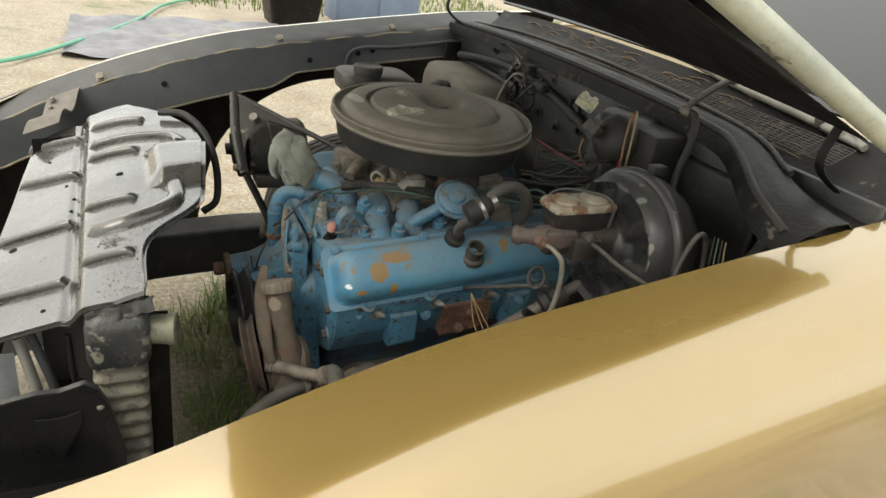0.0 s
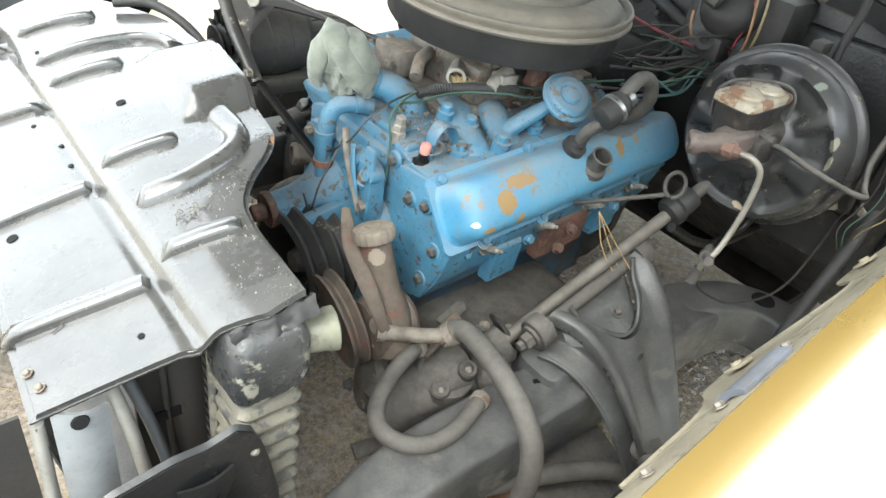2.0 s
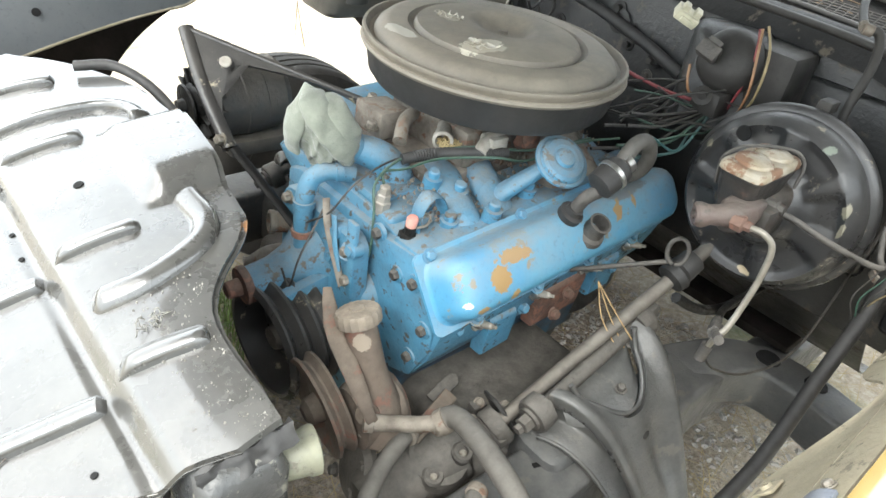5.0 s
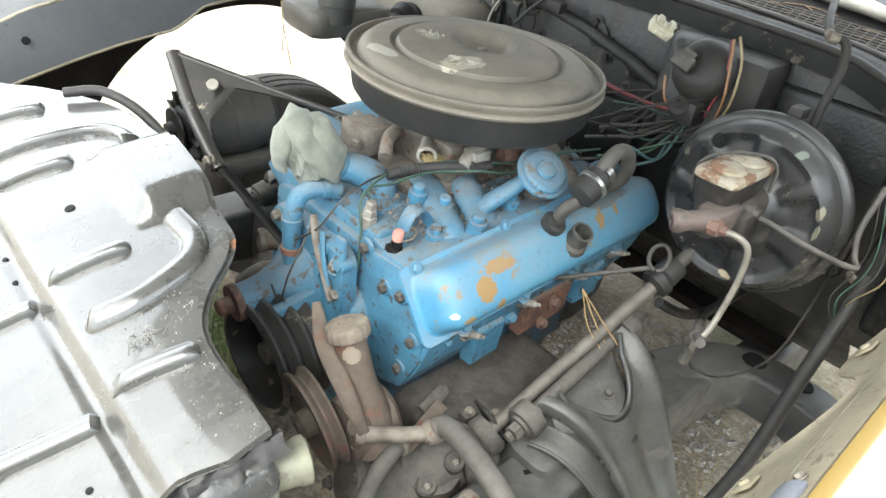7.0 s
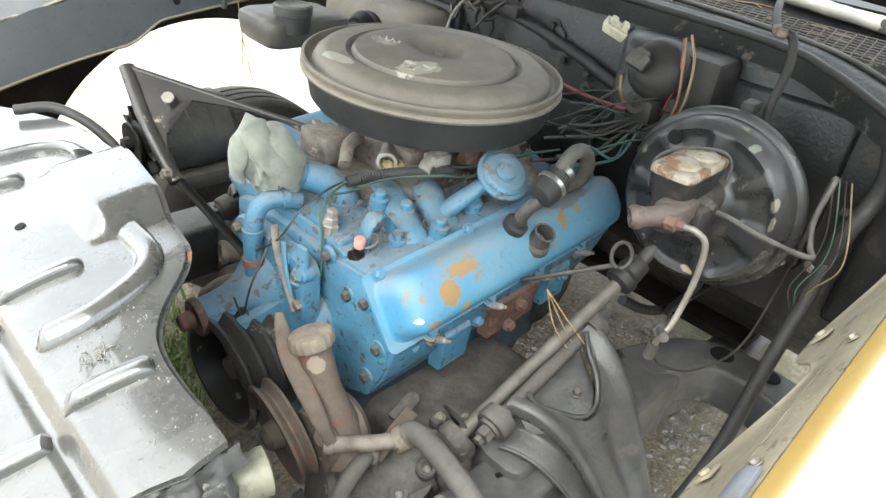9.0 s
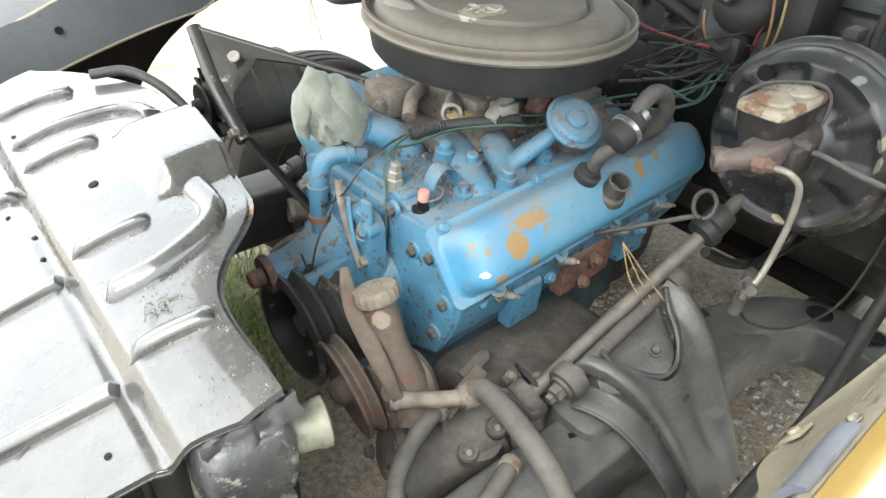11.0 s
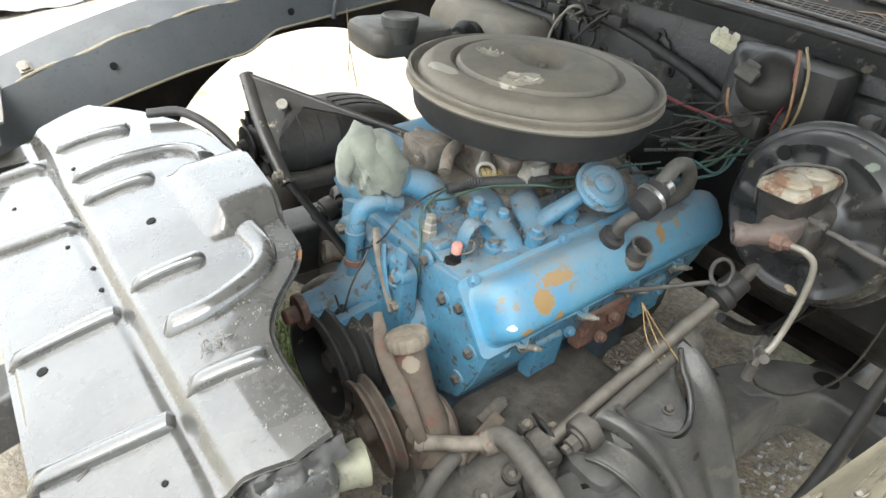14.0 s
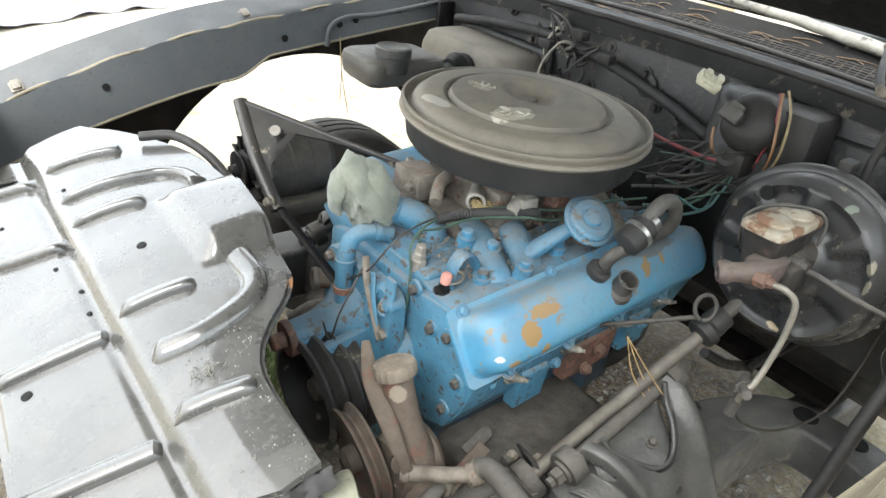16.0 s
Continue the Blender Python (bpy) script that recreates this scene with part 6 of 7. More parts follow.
def control_arm(s):
    arm = thing("control_arm", (0.13, s * 0.46, 0.36), "black pressed steel upper control arm with dust", "control arm", "upper control arms")

    def f(u, w):
        # u: along the car, w: from the pivots out to the ball joint; hollow between the legs, open channel along the front leg
        hollow = 0.40 * max(0.0, 1 - (abs(u - 0.58) / 0.27) ** 2.6)
        v = hollow + (1 - hollow) * w
        front, rear = 0.036 + 0.082 * v, 0.246 + 0.035 * v - 0.045 * ease(v)
        c = max(0.0, (u - 0.26) / 0.74)
        x = front + (rear - front) * c
        y = -0.385 - 0.195 * v
        z = 0.514 + 0.068 * c * (1 - v) - 0.185 * v ** 1.7 + 0.018 * math.sin(math.pi * v)
        z += 0.012 * math.exp(-((u - 0.29) / 0.06) ** 2) * (1 - 0.3 * v) + 0.016 * ease((u - 0.80) / 0.10) * (1 - 0.5 * v)
        z -= 0.028 * math.exp(-((u - 0.72) / 0.12) ** 2 - ((v - 0.68) / 0.17) ** 2)
        swell = 0.45 + 0.55 * math.sin(math.pi * min(1.0, v * 0.75 + 0.2))
        if u < 0.26:
            q = 1 - u / 0.26
            x += 0.022 * ease((q - 0.12) / 0.25) - 0.034 * ease((q - 0.70) / 0.28)
            z -= 0.010 * ease(q / 0.2) + 0.052 * (1 - 0.15 * v) * max(0.0, (q - 0.1) / 0.9)
            y -= 0.010 * q
        roll = max(0.0, (u - 0.91) / 0.09)
        z -= 0.055 * roll ** 1.6 * swell
        x += 0.010 * roll * math.sin(math.pi * min(1, v + 0.05))
        z -= 0.018 * max(0.0, 1 - w / 0.07) * (0.34 < u < 0.84)
        return (x, s * -y if s > 0 else y, z)
    part("arm_pressing", sheet((lambda u, v: f(u, 1 - v)) if s < 0 else f, 110, 40, 0.004), arm_mat, arm)
    a, b = Vector((0.012, s * 0.385, 0.494)), Vector((0.245, s * 0.382, 0.575))
    way = (b - a).normalized()
    part("pivot_shaft", tube([a - way * 0.02, (a + b) / 2, b + way * 0.02], 0.012, 12, 4), grease, arm)
    for p, w in ((a, -way), (b, way)):
        bush = part("bushing", lathe([(0.016, -0.025), (0.027, -0.022), (0.028, 0.0), (0.026, 0.004), (0.019, 0.005), (0.019, 0.010), (0, 0.010)], p, w, 26), grease, arm)
        part("pivot_nut", lathe([(0.013, 0.010), (0.013, 0.024), (0.008, 0.026), (0.008, 0.034), (0, 0.034)], p, w, 6), grease, bush)
    # plate across the fork, with its pressed lip and one bolt
    part("gusset", sheet(lambda u, v: (0.062 + 0.145 * u, s * (0.384 + (0.078 - 0.062 * abs(2 * u - 0.9) ** 2.4) * v), 0.482 + 0.056 * u + 0.010 * math.sin(math.pi * v) - 0.008 * v), 24, 12, 0.004), arm_mat, arm)
    part("fork_lip", tube([Vector(f(u, 0.0)) + Vector((0, 0, 0.012)) for u in np.linspace(0.33, 0.84, 22)], 0.0045, 8, 2), arm_mat, arm)
    place("bolt", big_bolt, grease, arm, m=axis_frame((0.140, s * 0.436, 0.523), (-0.2, s * 0.1, 1)) @ Matrix.Scale(0.8, 4))
    part("front_lip", tube([f(0.0, w) for w in np.linspace(0.0, 0.97, 14)], 0.0036, 8, 3), arm_mat, arm)
    part("rear_lip", tube([f(1.0, w) for w in np.linspace(0.0, 0.97, 12)], 0.004, 8, 3), arm_mat, arm)
    part("ball_joint", lathe([(0.03, -0.03), (0.034, 0.0), (0.025, 0.014), (0, 0.018)], (0.145, s * 0.562, 0.335), (0, s * 0.3, 1), 24), grease, arm)
    part("bump_stop", lathe([(0.02, 0.0), (0.022, 0.02), (0.015, 0.045), (0, 0.05)], (0.15, s * 0.47, 0.432), (0, s * 0.3, 1), 18), black_rubber, arm)
    return arm


control_arm(-1)
control_arm(1)
lower_arm = thing("lower_control_arm", (0.1, -0.5, 0.15), "greasy lower control arm and spring seat", "control arm")
part("arm", stack([[(0.1 + a * (1.2 - 0.6 * t), -0.36 - 0.30 * t, 0.215 - 0.02 * t + b) for a, b in rounded(-0.11, 0.11, -0.02, 0.02, 0.012, 3)] for t in np.linspace(0, 1, 8)]), grease, lower_arm)
part("knuckle", tube([(0.14, -0.58, 0.33), (0.125, -0.61, 0.31), (0.10, -0.63, 0.26), (0.10, -0.62, 0.21)], lambda t: 0.024 + 0.012 * math.sin(math.pi * t), 12, 6), grease, lower_arm)
part("brake_rotor", lathe([(0.03, -0.02), (0.07, -0.02), (0.072, -0.004), (0.135, -0.004), (0.135, 0.012), (0.03, 0.014)], (0.11, -0.68, 0.27), (0, -1, 0), 40), rust, lower_arm, "rusty brake rotor")

# ---- steering gear, shaft ----
gear = thing("steering_gear", (-0.1, -0.3, 0.3), "greasy steering gearbox with bolted cover", "steering gear")
part("housing", rough_up(lathe([(0.02, -0.10), (0.045, -0.095), (0.052, -0.08), (0.05, 0.0), (0.056, 0.02), (0.056, 0.07), (0.03, 0.085), (0, 0.09)], (-0.10, -0.285, 0.345), (0.95, -0.1, 0.25), 26), 0.004, 25), grease, gear)
part("side_cover", rough_up(lathe([(0.055, -0.02), (0.055, 0.0), (0.048, 0.012), (0.02, 0.014), (0.018, 0.024), (0, 0.024)], (-0.075, -0.30, 0.378), (-0.1, -0.35, 0.9), 28), 0.002, 30), grease, gear)
for x, y, z in ((-0.055, -0.329, 0.403), (-0.073, -0.289, 0.393), (-0.112, -0.272, 0.378), (-0.105, -0.325, 0.380)):
    ring = part("port_boss", lathe([(0.017, -0.02), (0.017, 0.0), (0.014, 0.004), (0.0085, 0.004), (0.0085, -0.004), (0, -0.004)], (x, y, z), (-0.1, -0.35, 0.9), 18), grease, gear)
    place("bolt", bolt_mesh, zinc, ring, m=axis_frame((x, y, z - 0.005), (-0.1, -0.35, 0.9)))
part("end_plate", rough_up(lathe([(0.05, 0), (0.052, 0.01), (0.045, 0.02), (0, 0.022)], (-0.165, -0.235, 0.345), (-0.9, 0.3, 0.25), 22), 0.003, 30), grease, gear)
for k in range(4):
    a = radians(45 + 90 * k)
    place("bolt", big_bolt, grease, gear, m=axis_frame(Vector((-0.183, -0.229, 0.35)) + Vector((0.012 * math.sin(a), 0.036 * math.cos(a), 0.036 * math.sin(a))), (-0.9, 0.3, 0.25)))
part("pitman_arm", tube([(-0.09, -0.30, 0.28), (-0.14, -0.29, 0.25), (-0.22, -0.27, 0.24)], 0.016, 10, 6, 0.6), grease, gear)
part("mount_plate", rough_up(moved(slab([(-0.03, -0.012), (0.024, -0.012), (0.032, 0.0), (0.024, 0.012), (-0.03, 0.012)], 0.006, 0.0015), pose(-0.005, -0.222, 0.415, 20, -18, 10)), 0.0008, 60), grease, gear, "small greasy lug plate")
shaft = thing("steering_shaft", (0.15, -0.36, 0.45), "dusty steel steering column shaft", "shaft")
part("shaft", tube([(-0.01, -0.345, 0.455), (0.12, -0.362, 0.54), (0.29, -0.386, 0.648), (0.40, -0.40, 0.72)], 0.011, 14, 4), surface("worn_shaft_steel", (0.13, 0.12, 0.105), (0.07, 0.062, 0.055), 0.6, 0.2, scale=22, bump=0.4, dust=0.4), shaft)
part("shaft_boot", lathe([(0.014, 0.0), (0.024, 0.004), (0.026, 0.018), (0.021, 0.026), (0.022, 0.03), (0.020, 0.055)], (0.275, -0.384, 0.640), (0.85, -0.12, 0.55), 22), black_rubber, shaft, "black rubber shaft boot")
for x, y, z in ((0.006, -0.290, 0.432), (0.030, -0.322, 0.440), (-0.022, -0.306, 0.425)):
    ear = part("coupling_ear", rough_up(box(x - 0.015, x + 0.013, y - 0.009, y + 0.010, z - 0.010, z + 0.006, 0.003), 0.0025, 60), grease, shaft)
    place("bolt", bolt_mesh, dirty_metal, ear, m=axis_frame((x, y, z + 0.006), (-0.3, -0.3, 0.9)))
part("coupling_disc", rough_up(lathe([(0.012, -0.004), (0.034, -0.003), (0.036, 0.0), (0.034, 0.003), (0.012, 0.004)], (0.012, -0.326, 0.452), (0.85, -0.1, 0.52), 20), 0.002, 50), black_rubber, shaft, "frayed rubber coupling disc")
part("coupling", rough_up(join(lathe([(0.028, -0.012), (0.03, -0.008), (0.03, 0.008), (0.028, 0.012), (0, 0.012)], (-0.015, -0.344, 0.452), (0.85, -0.1, 0.52), 16), box(-0.035, 0.0, -0.375, -0.318, 0.435, 0.455, 0.005)), 0.002, 50), grease, shaft)

# ---- hoses ----
def hose(points, r, label, material=None, name="hose", category="hose"):
    line = spline(points, 8)
    ob = thing(name, tuple(line[0]), label, category)
    part("tube", tube(points, r, 14), material or rubber, ob)
    for p, q in ((line[0], line[1]), (line[-1], line[-2])):
        part("end_ferrule", lathe([(r * 1.02, -0.001), (r * 1.2, 0.0), (r * 1.2, 0.012), (r * 1.02, 0.013)], p, q - p, 16), dirty_metal, ob)
    return ob


hose([(-0.206, -0.272, 0.506), (-0.175, -0.293, 0.505), (-0.145, -0.312, 0.503), (-0.114, -0.326, 0.500)], 0.0115, "dusty steel power steering pipe", dirty_metal, "steering_pipe", "pipe")
hose([(-0.117, -0.325, 0.500), (-0.103, -0.337, 0.516), (-0.110, -0.385, 0.528), (-0.125, -0.454, 0.530), (-0.135, -0.506, 0.515), (-0.140, -0.540, 0.470), (-0.146, -0.546, 0.39), (-0.16, -0.53, 0.28), (-0.2, -0.50, 0.2)], 0.0155, "thick weathered grey power steering hose")
hose([(-0.115, -0.280, 0.450), (-0.139, -0.291, 0.462), (-0.194, -0.314, 0.464), (-0.237, -0.338, 0.458), (-0.261, -0.361, 0.452), (-0.267, -0.389, 0.446), (-0.250, -0.418, 0.442), (-0.217, -0.434, 0.440), (-0.173, -0.432, 0.438), (-0.131, -0.418, 0.437), (-0.102, -0.406, 0.436)], 0.0125, "weathered grey return hose lying in a loop")
for p, w in (((-0.116, -0.325, 0.500), (-1, 0.5, 0.1)), ((-0.142, -0.292, 0.462), (1, 0.4, 0.0))):
    tagged(part("hose_clamp", lathe([(0.0162, -0.005), (0.0178, -0.004), (0.0178, 0.004), (0.0162, 0.005)], p, w, 20), dirty_metal), "dirty steel hose clamp", "clamp")
hose([(-0.30, -0.40, 0.24), (-0.16, -0.43, 0.26), (-0.06, -0.47, 0.28), (0.05, -0.52, 0.285), (0.12, -0.56, 0.27), (0.14, -0.60, 0.22)], 0.016, "weathered rubber brake hose under the arm")
hose([(0.52, -0.60, 0.80), (0.42, -0.615, 0.70), (0.33, -0.62, 0.60), (0.24, -0.625, 0.49), (0.14, -0.615, 0.40), (0.03, -0.61, 0.345), (-0.06, -0.60, 0.28), (-0.15, -0.56, 0.18)], 0.011, "long black battery cable running down the bay", black_rubber, "battery_cable", "cable")
hose([(0.44, -0.43, 1.035), (0.45, -0.45, 1.03), (0.448, -0.46, 0.99), (0.44, -0.46, 0.90), (0.45, -0.50, 0.80), (0.47, -0.55, 0.70)], 0.0065, "grey washer tube hanging from the cowl", plastic_grey, "washer_tube", "tube")
hose([(0.44, -0.43, 1.035), (0.50, -0.40, 1.05), (0.58, -0.37, 1.072), (0.63, -0.35, 1.07)], 0.0055, "grey washer tube lying over the cowl", plastic_grey, "washer_tube", "tube")
hose([(0.55, -0.60, 0.93), (0.49, -0.63, 0.87), (0.45, -0.62, 0.80), (0.46, -0.60, 0.72)], 0.014, "black rubber hose behind the booster", black_rubber)

# ---- washer bottle, heater case, far corner boxes ----
bottle = thing("washer_bottle", (0.16, 0.38, 0.8), "grimy plastic washer bottle with black cap", "bottle")
part("body", stack([[(0.165 + a * k + 0.04 * b, 0.39 + b * k, z) for a, b in rounded(-0.075, 0.12, -0.075, 0.07, 0.03, 5)] for z, k in ((0.835, 0.82), (0.845, 0.95), (0.872, 1.0), (0.884, 0.96), (0.889, 0.85))]), bottle_plastic, bottle)
part("cap", lathe([(0.032, -0.03), (0.034, 0.0), (0.0365, 0.002), (0.0365, 0.018), (0.033, 0.021), (0.030, 0.019), (0, 0.019)], (0.149, 0.335, 0.896), (0, 0, 1), 32), cap_black, bottle, "black screw cap")
part("strap", box(0.24, 0.56, 0.40, 0.43, 0.83, 0.845, 0.004), bay_black, bottle)
case_box = thing("blower_case", (0.45, 0.45, 0.7), "dusty grey blower case on the firewall", "heater case")
part("case", rough_up(stack([[(0.47 + a * k, 0.45 + b * k, z) for a, b in rounded(-0.06, 0.095, -0.17, 0.17, 0.04, 5)] for z, k in ((0.76, 0.95), (0.775, 1.0), (0.852, 0.98), (0.878, 0.9), (0.886, 0.8))]), 0.004, 14), case_tan, case_box)
part("motor", lathe([(0.055, 0.0), (0.058, 0.03), (0.045, 0.05), (0, 0.052)], (0.42, 0.42, 0.81), (-1, 0, 0), 28), bay_black, case_box)
heater = thing("heater_case", (0.5, -0.2, 0.8), "dusty grey heater box with connectors on the firewall", "heater case")
part("case", rough_up(moved(stack([[(a * k, b * k, z) for a, b in rounded(-0.10, 0.10, -0.065, 0.065, 0.02, 4)] for z, k in ((-0.10, 1.0), (0.0, 0.98), (0.045, 0.86), (0.06, 0.7))]), Matrix.Translation((0.505, -0.235, 0.875)) @ pose(0, 0, 0, 0, -80, 25)), 0.003, 16), firewall_black, heater)
part("motor_dome", rough_up(lathe([(0.052, 0.0), (0.050, 0.020), (0.042, 0.034), (0.026, 0.042), (0, 0.045)], (0.470, -0.262, 0.925), (-0.9, -0.1, 0.35), 30), 0.002, 30), plastic_grey, heater, "rounded dark motor housing")
part("duct", box(0.47, 0.56, -0.36, -0.27, 0.83, 0.965, 0.014), plastic_grey, heater)
part("connector", moved(join(box(-0.014, 0.014, -0.020, 0.020, -0.009, 0.009, 0.003), box(-0.010, 0.006, -0.016, -0.005, 0.008, 0.020, 0.002), box(-0.010, 0.006, 0.005, 0.016, 0.008, 0.018, 0.002), box(-0.018, -0.010, -0.012, 0.010, -0.005, 0.004, 0.001)), pose(0.435, -0.178, 0.976, 25, -20, 35)), cream, heater, "cream plastic plug")
part("connector", join(moved(box(-0.013, 0.013, -0.017, 0.017, -0.012, 0.012, 0.003), pose(0.412, -0.246, 0.944, 20, 25, 20)), moved(box(-0.008, 0.008, -0.012, 0.012, 0.010, 0.020, 0.002), pose(0.412, -0.246, 0.944, 20, 25, 20))), grease, heater, "brown plug")
part("clip_plate", rough_up(join(box(0.42, 0.47, -0.29, -0.24, 0.845, 0.885, 0.008), lathe([(0.014, 0), (0.016, 0.008), (0.008, 0.009), (0.008, 0.003), (0, 0.003)], (0.418, -0.26, 0.872), (-0.7, -0.3, 0.6), 18)), 0.002, 30), plastic_grey, heater, "grey latch on the firewall")

# ---- wiring ----
def wire(points, material, label, r=0.0022):
    return tagged(part("wire", tube(points, r, 6, 6), material), label, "wire")


wire([(0.455, -0.29, 0.86), (0.445, -0.305, 0.92), (0.45, -0.30, 0.965), (0.47, -0.285, 0.985)], wire_red, "thin red wire hanging on the firewall")
wire([(0.46, -0.31, 0.85), (0.44, -0.33, 0.90), (0.442, -0.325, 0.96), (0.46, -0.30, 0.995)], wire_yellow, "thin yellow wire hanging on the firewall")
wire([(0.458, -0.305, 0.85), (0.435, -0.32, 0.90), (0.44, -0.31, 0.95), (0.455, -0.295, 0.99)], wire_orange, "thin orange wire hanging on the firewall")
wire([(0.41, -0.225, 0.915), (0.40, -0.235, 0.895), (0.41, -0.24, 0.875), (0.43, -0.245, 0.87), (0.45, -0.28, 0.862)], wire_orange, "curled orange wire below the plug")
wire([(0.36, -0.13, 0.885), (0.385, -0.16, 0.872), (0.41, -0.20, 0.862), (0.425, -0.24, 0.86)], wire_red, "red wire behind the air cleaner", 0.003)
for k, (dy, dz, mt) in enumerate(((0, 0, wire_black), (-0.012, -0.012, wire_black), (0.015, -0.02, wire_black), (-0.03, -0.03, wire_green), (0.0, -0.045, wire_black), (-0.05, -0.035, wire_teal))):
    wire([(0.30 - 0.02 * k, -0.215 + dy, 0.845 + dz), (0.35, -0.23 + dy, 0.84 + dz * 1.2), (0.40, -0.25 + dy * 0.6, 0.845 + dz * 0.6), (0.45, -0.27, 0.85)], mt, "loose engine wire by the firewall", 0.0026)
rw = random.Random(11)
for k in range(14):
    a = Vector((rw.uniform(0.30, 0.40), rw.uniform(-0.26, -0.12), rw.uniform(0.80, 0.87)))
    b = Vector((rw.uniform(0.42, 0.52), rw.uniform(-0.34, -0.20), rw.uniform(0.82, 0.90)))
    mid = [a.lerp(b, t) + Vector((rw.uniform(-0.01, 0.01), rw.uniform(-0.02, 0.02), rw.uniform(-0.025, 0.01))) for t in (0.33, 0.66)]
    wire([a, *mid, b], wire_green if k % 5 == 0 else wire_black, "loose thin wire behind the engine", 0.0014 + 0.0012 * rw.random())
wire([(-0.070, -0.090, 0.742), (-0.06, -0.075, 0.752), (-0.03, -0.085, 0.755), (0.02, -0.10, 0.768), (0.09, -0.14, 0.775), (0.15, -0.16, 0.768), (0.24, -0.18, 0.79), (0.30, -0.21, 0.80)], wire_green, "dark green engine wire across the manifold")
wire([(-0.118, -0.095, 0.60), (-0.10, -0.11, 0.64), (-0.09, -0.10, 0.70), (-0.075, -0.08, 0.745), (-0.01, -0.075, 0.77), (0.08, -0.12, 0.785), (0.16, -0.15, 0.778), (0.25, -0.19, 0.80)], wire_green, "dark green engine wire across the manifold")
wire([(-0.15, -0.02, 0.66), (-0.13, -0.05, 0.69), (-0.095, -0.06, 0.735), (-0.03, -0.06, 0.758), (0.05, -0.09, 0.772)], wire_black, "black wire beside the bypass pipe", 0.0018)
wire([(-0.195, -0.03, 0.60), (-0.19, -0.045, 0.575), (-0.175, -0.045, 0.62), (-0.14, -0.035, 0.67), (-0.12, -0.03, 0.70)], wire_black, "black wire beside the bypass pipe", 0.0018)
wire([(-0.128, -0.06, 0.685), (-0.13, -0.075, 0.64), (-0.128, -0.09, 0.595), (-0.125, -0.105, 0.58)], bright_steel, "bent steel spring wire on the pump", 0.0022)
wire([(0.27, -0.235, 0.80), (0.31, -0.25, 0.82), (0.35, -0.28, 0.80), (0.40, -0.27, 0.82)], wire_teal, "teal wire behind the rocker cover")
tagged(part("wire_loom", tube([(-0.03, -0.075, 0.766), (0.02, -0.09, 0.772), (0.08, -0.125, 0.778), (0.12, -0.14, 0.776)], lambda t: 0.0085 + 0.001 * math.sin(220 * t), 10, 24), black_rubber), "ribbed black wire conduit on the manifold", "conduit")
for k in range(9):
    p = Vector((0.50 + 0.05 * rw.random(), 0.14 + 0.12 * rw.random(), 0.90 + 0.05 * rw.random()))
    pts = [p]
    for _ in range(5):
        p = p + Vector((rw.uniform(-0.02, 0.01), rw.uniform(-0.05, 0.05), rw.uniform(-0.05, 0.04)))
        pts.append(p)
    wire(pts, wire_black if k % 3 else silver_line, "tangled harness wire on the firewall", 0.0035)
for p in ((0.52, 0.19, 0.96), (0.51, 0.10, 0.935), (0.50, 0.26, 0.925)):
    tagged(part("wire_connector", rough_up(box(p[0] - 0.012, p[0] + 0.012, p[1] - 0.018, p[1] + 0.018, p[2] - 0.010, p[2] + 0.010, 0.003), 0.002, 60), plastic_grey), "grey plastic wire connector on the firewall", "connector")
for k, c in enumerate((wire_yellow, wire_black, wire_green, wire_black)):
    wire([(0.44, -0.60 + 0.008 * k, 0.87), (0.42, -0.63 + 0.01 * k, 0.80), (0.40, -0.64 + 0.012 * k, 0.76), (0.40 - 0.01 * k, -0.62 + 0.008 * k, 0.72), (0.41 - 0.015 * k, -0.61, 0.69)], c, "loose wire behind the brake booster", 0.0012)

# ---- parts on the carburettor side, half hidden ----
carb = thing("carburettor", (0.17, -0.02, 0.75), "dirty carburettor with linkages and vacuum stubs", "carburettor")
part("body", rough_up(box(0.09, 0.25, -0.10, 0.07, 0.795, 0.83, 0.01), 0.003, 30), dirty_metal, carb)
part("vacuum_stub", lathe([(0.013, 0), (0.0135, 0.03), (0.016, 0.034), (0.016, 0.045), (0.0115, 0.046), (0.011, 0.02), (0, 0.02)], (0.075, -0.045, 0.785), (-0.45, -0.45, -0.05), 20), pale_metal, carb, "pale open pipe stub")
part("vacuum_stub", tube([(0.055, 0.01, 0.79), (0.025, -0.005, 0.785), (0.0, -0.03, 0.768)], 0.011, 12, 5), dirty_metal, carb)
part("choke_lever", join(box(0.09, 0.125, -0.135, -0.105, 0.775, 0.80, 0.004), tube([(0.075, -0.125, 0.778), (0.09, -0.12, 0.788), (0.12, -0.115, 0.80)], 0.011, 10, 5)), pale_metal, carb, "pale linkage lever")
part("choke_coil", rough_up(lathe([(0.02, 0), (0.022, 0.02), (0.012, 0.028), (0, 0.03)], (0.17, -0.12, 0.785), (0.1, -0.9, 0.2), 20), 0.004, 60), rust, carb, "rusty choke spring housing")
part("throttle_bracket", rough_up(box(0.0, 0.06, 0.02, 0.09, 0.745, 0.79, 0.006), 0.004, 40), dirty_metal, carb)
for x, y, z in ((0.03, 0.07, 0.772), (-0.01, 0.03, 0.765), (0.06, -0.08, 0.765)):
    place("bolt", big_bolt, zinc, carb, m=axis_frame((x, y, z), (0, -0.1, 1)))
rl = random.Random(5)
nest = [(0.06 + 0.035 * (rl.random() - 0.5), -0.075 + 0.03 * (rl.random() - 0.5), 0.0016 + 0.0016 * rl.random(), rl.random() * 6, 0.772 + 0.008 * rl.random()) for _ in range(260)]
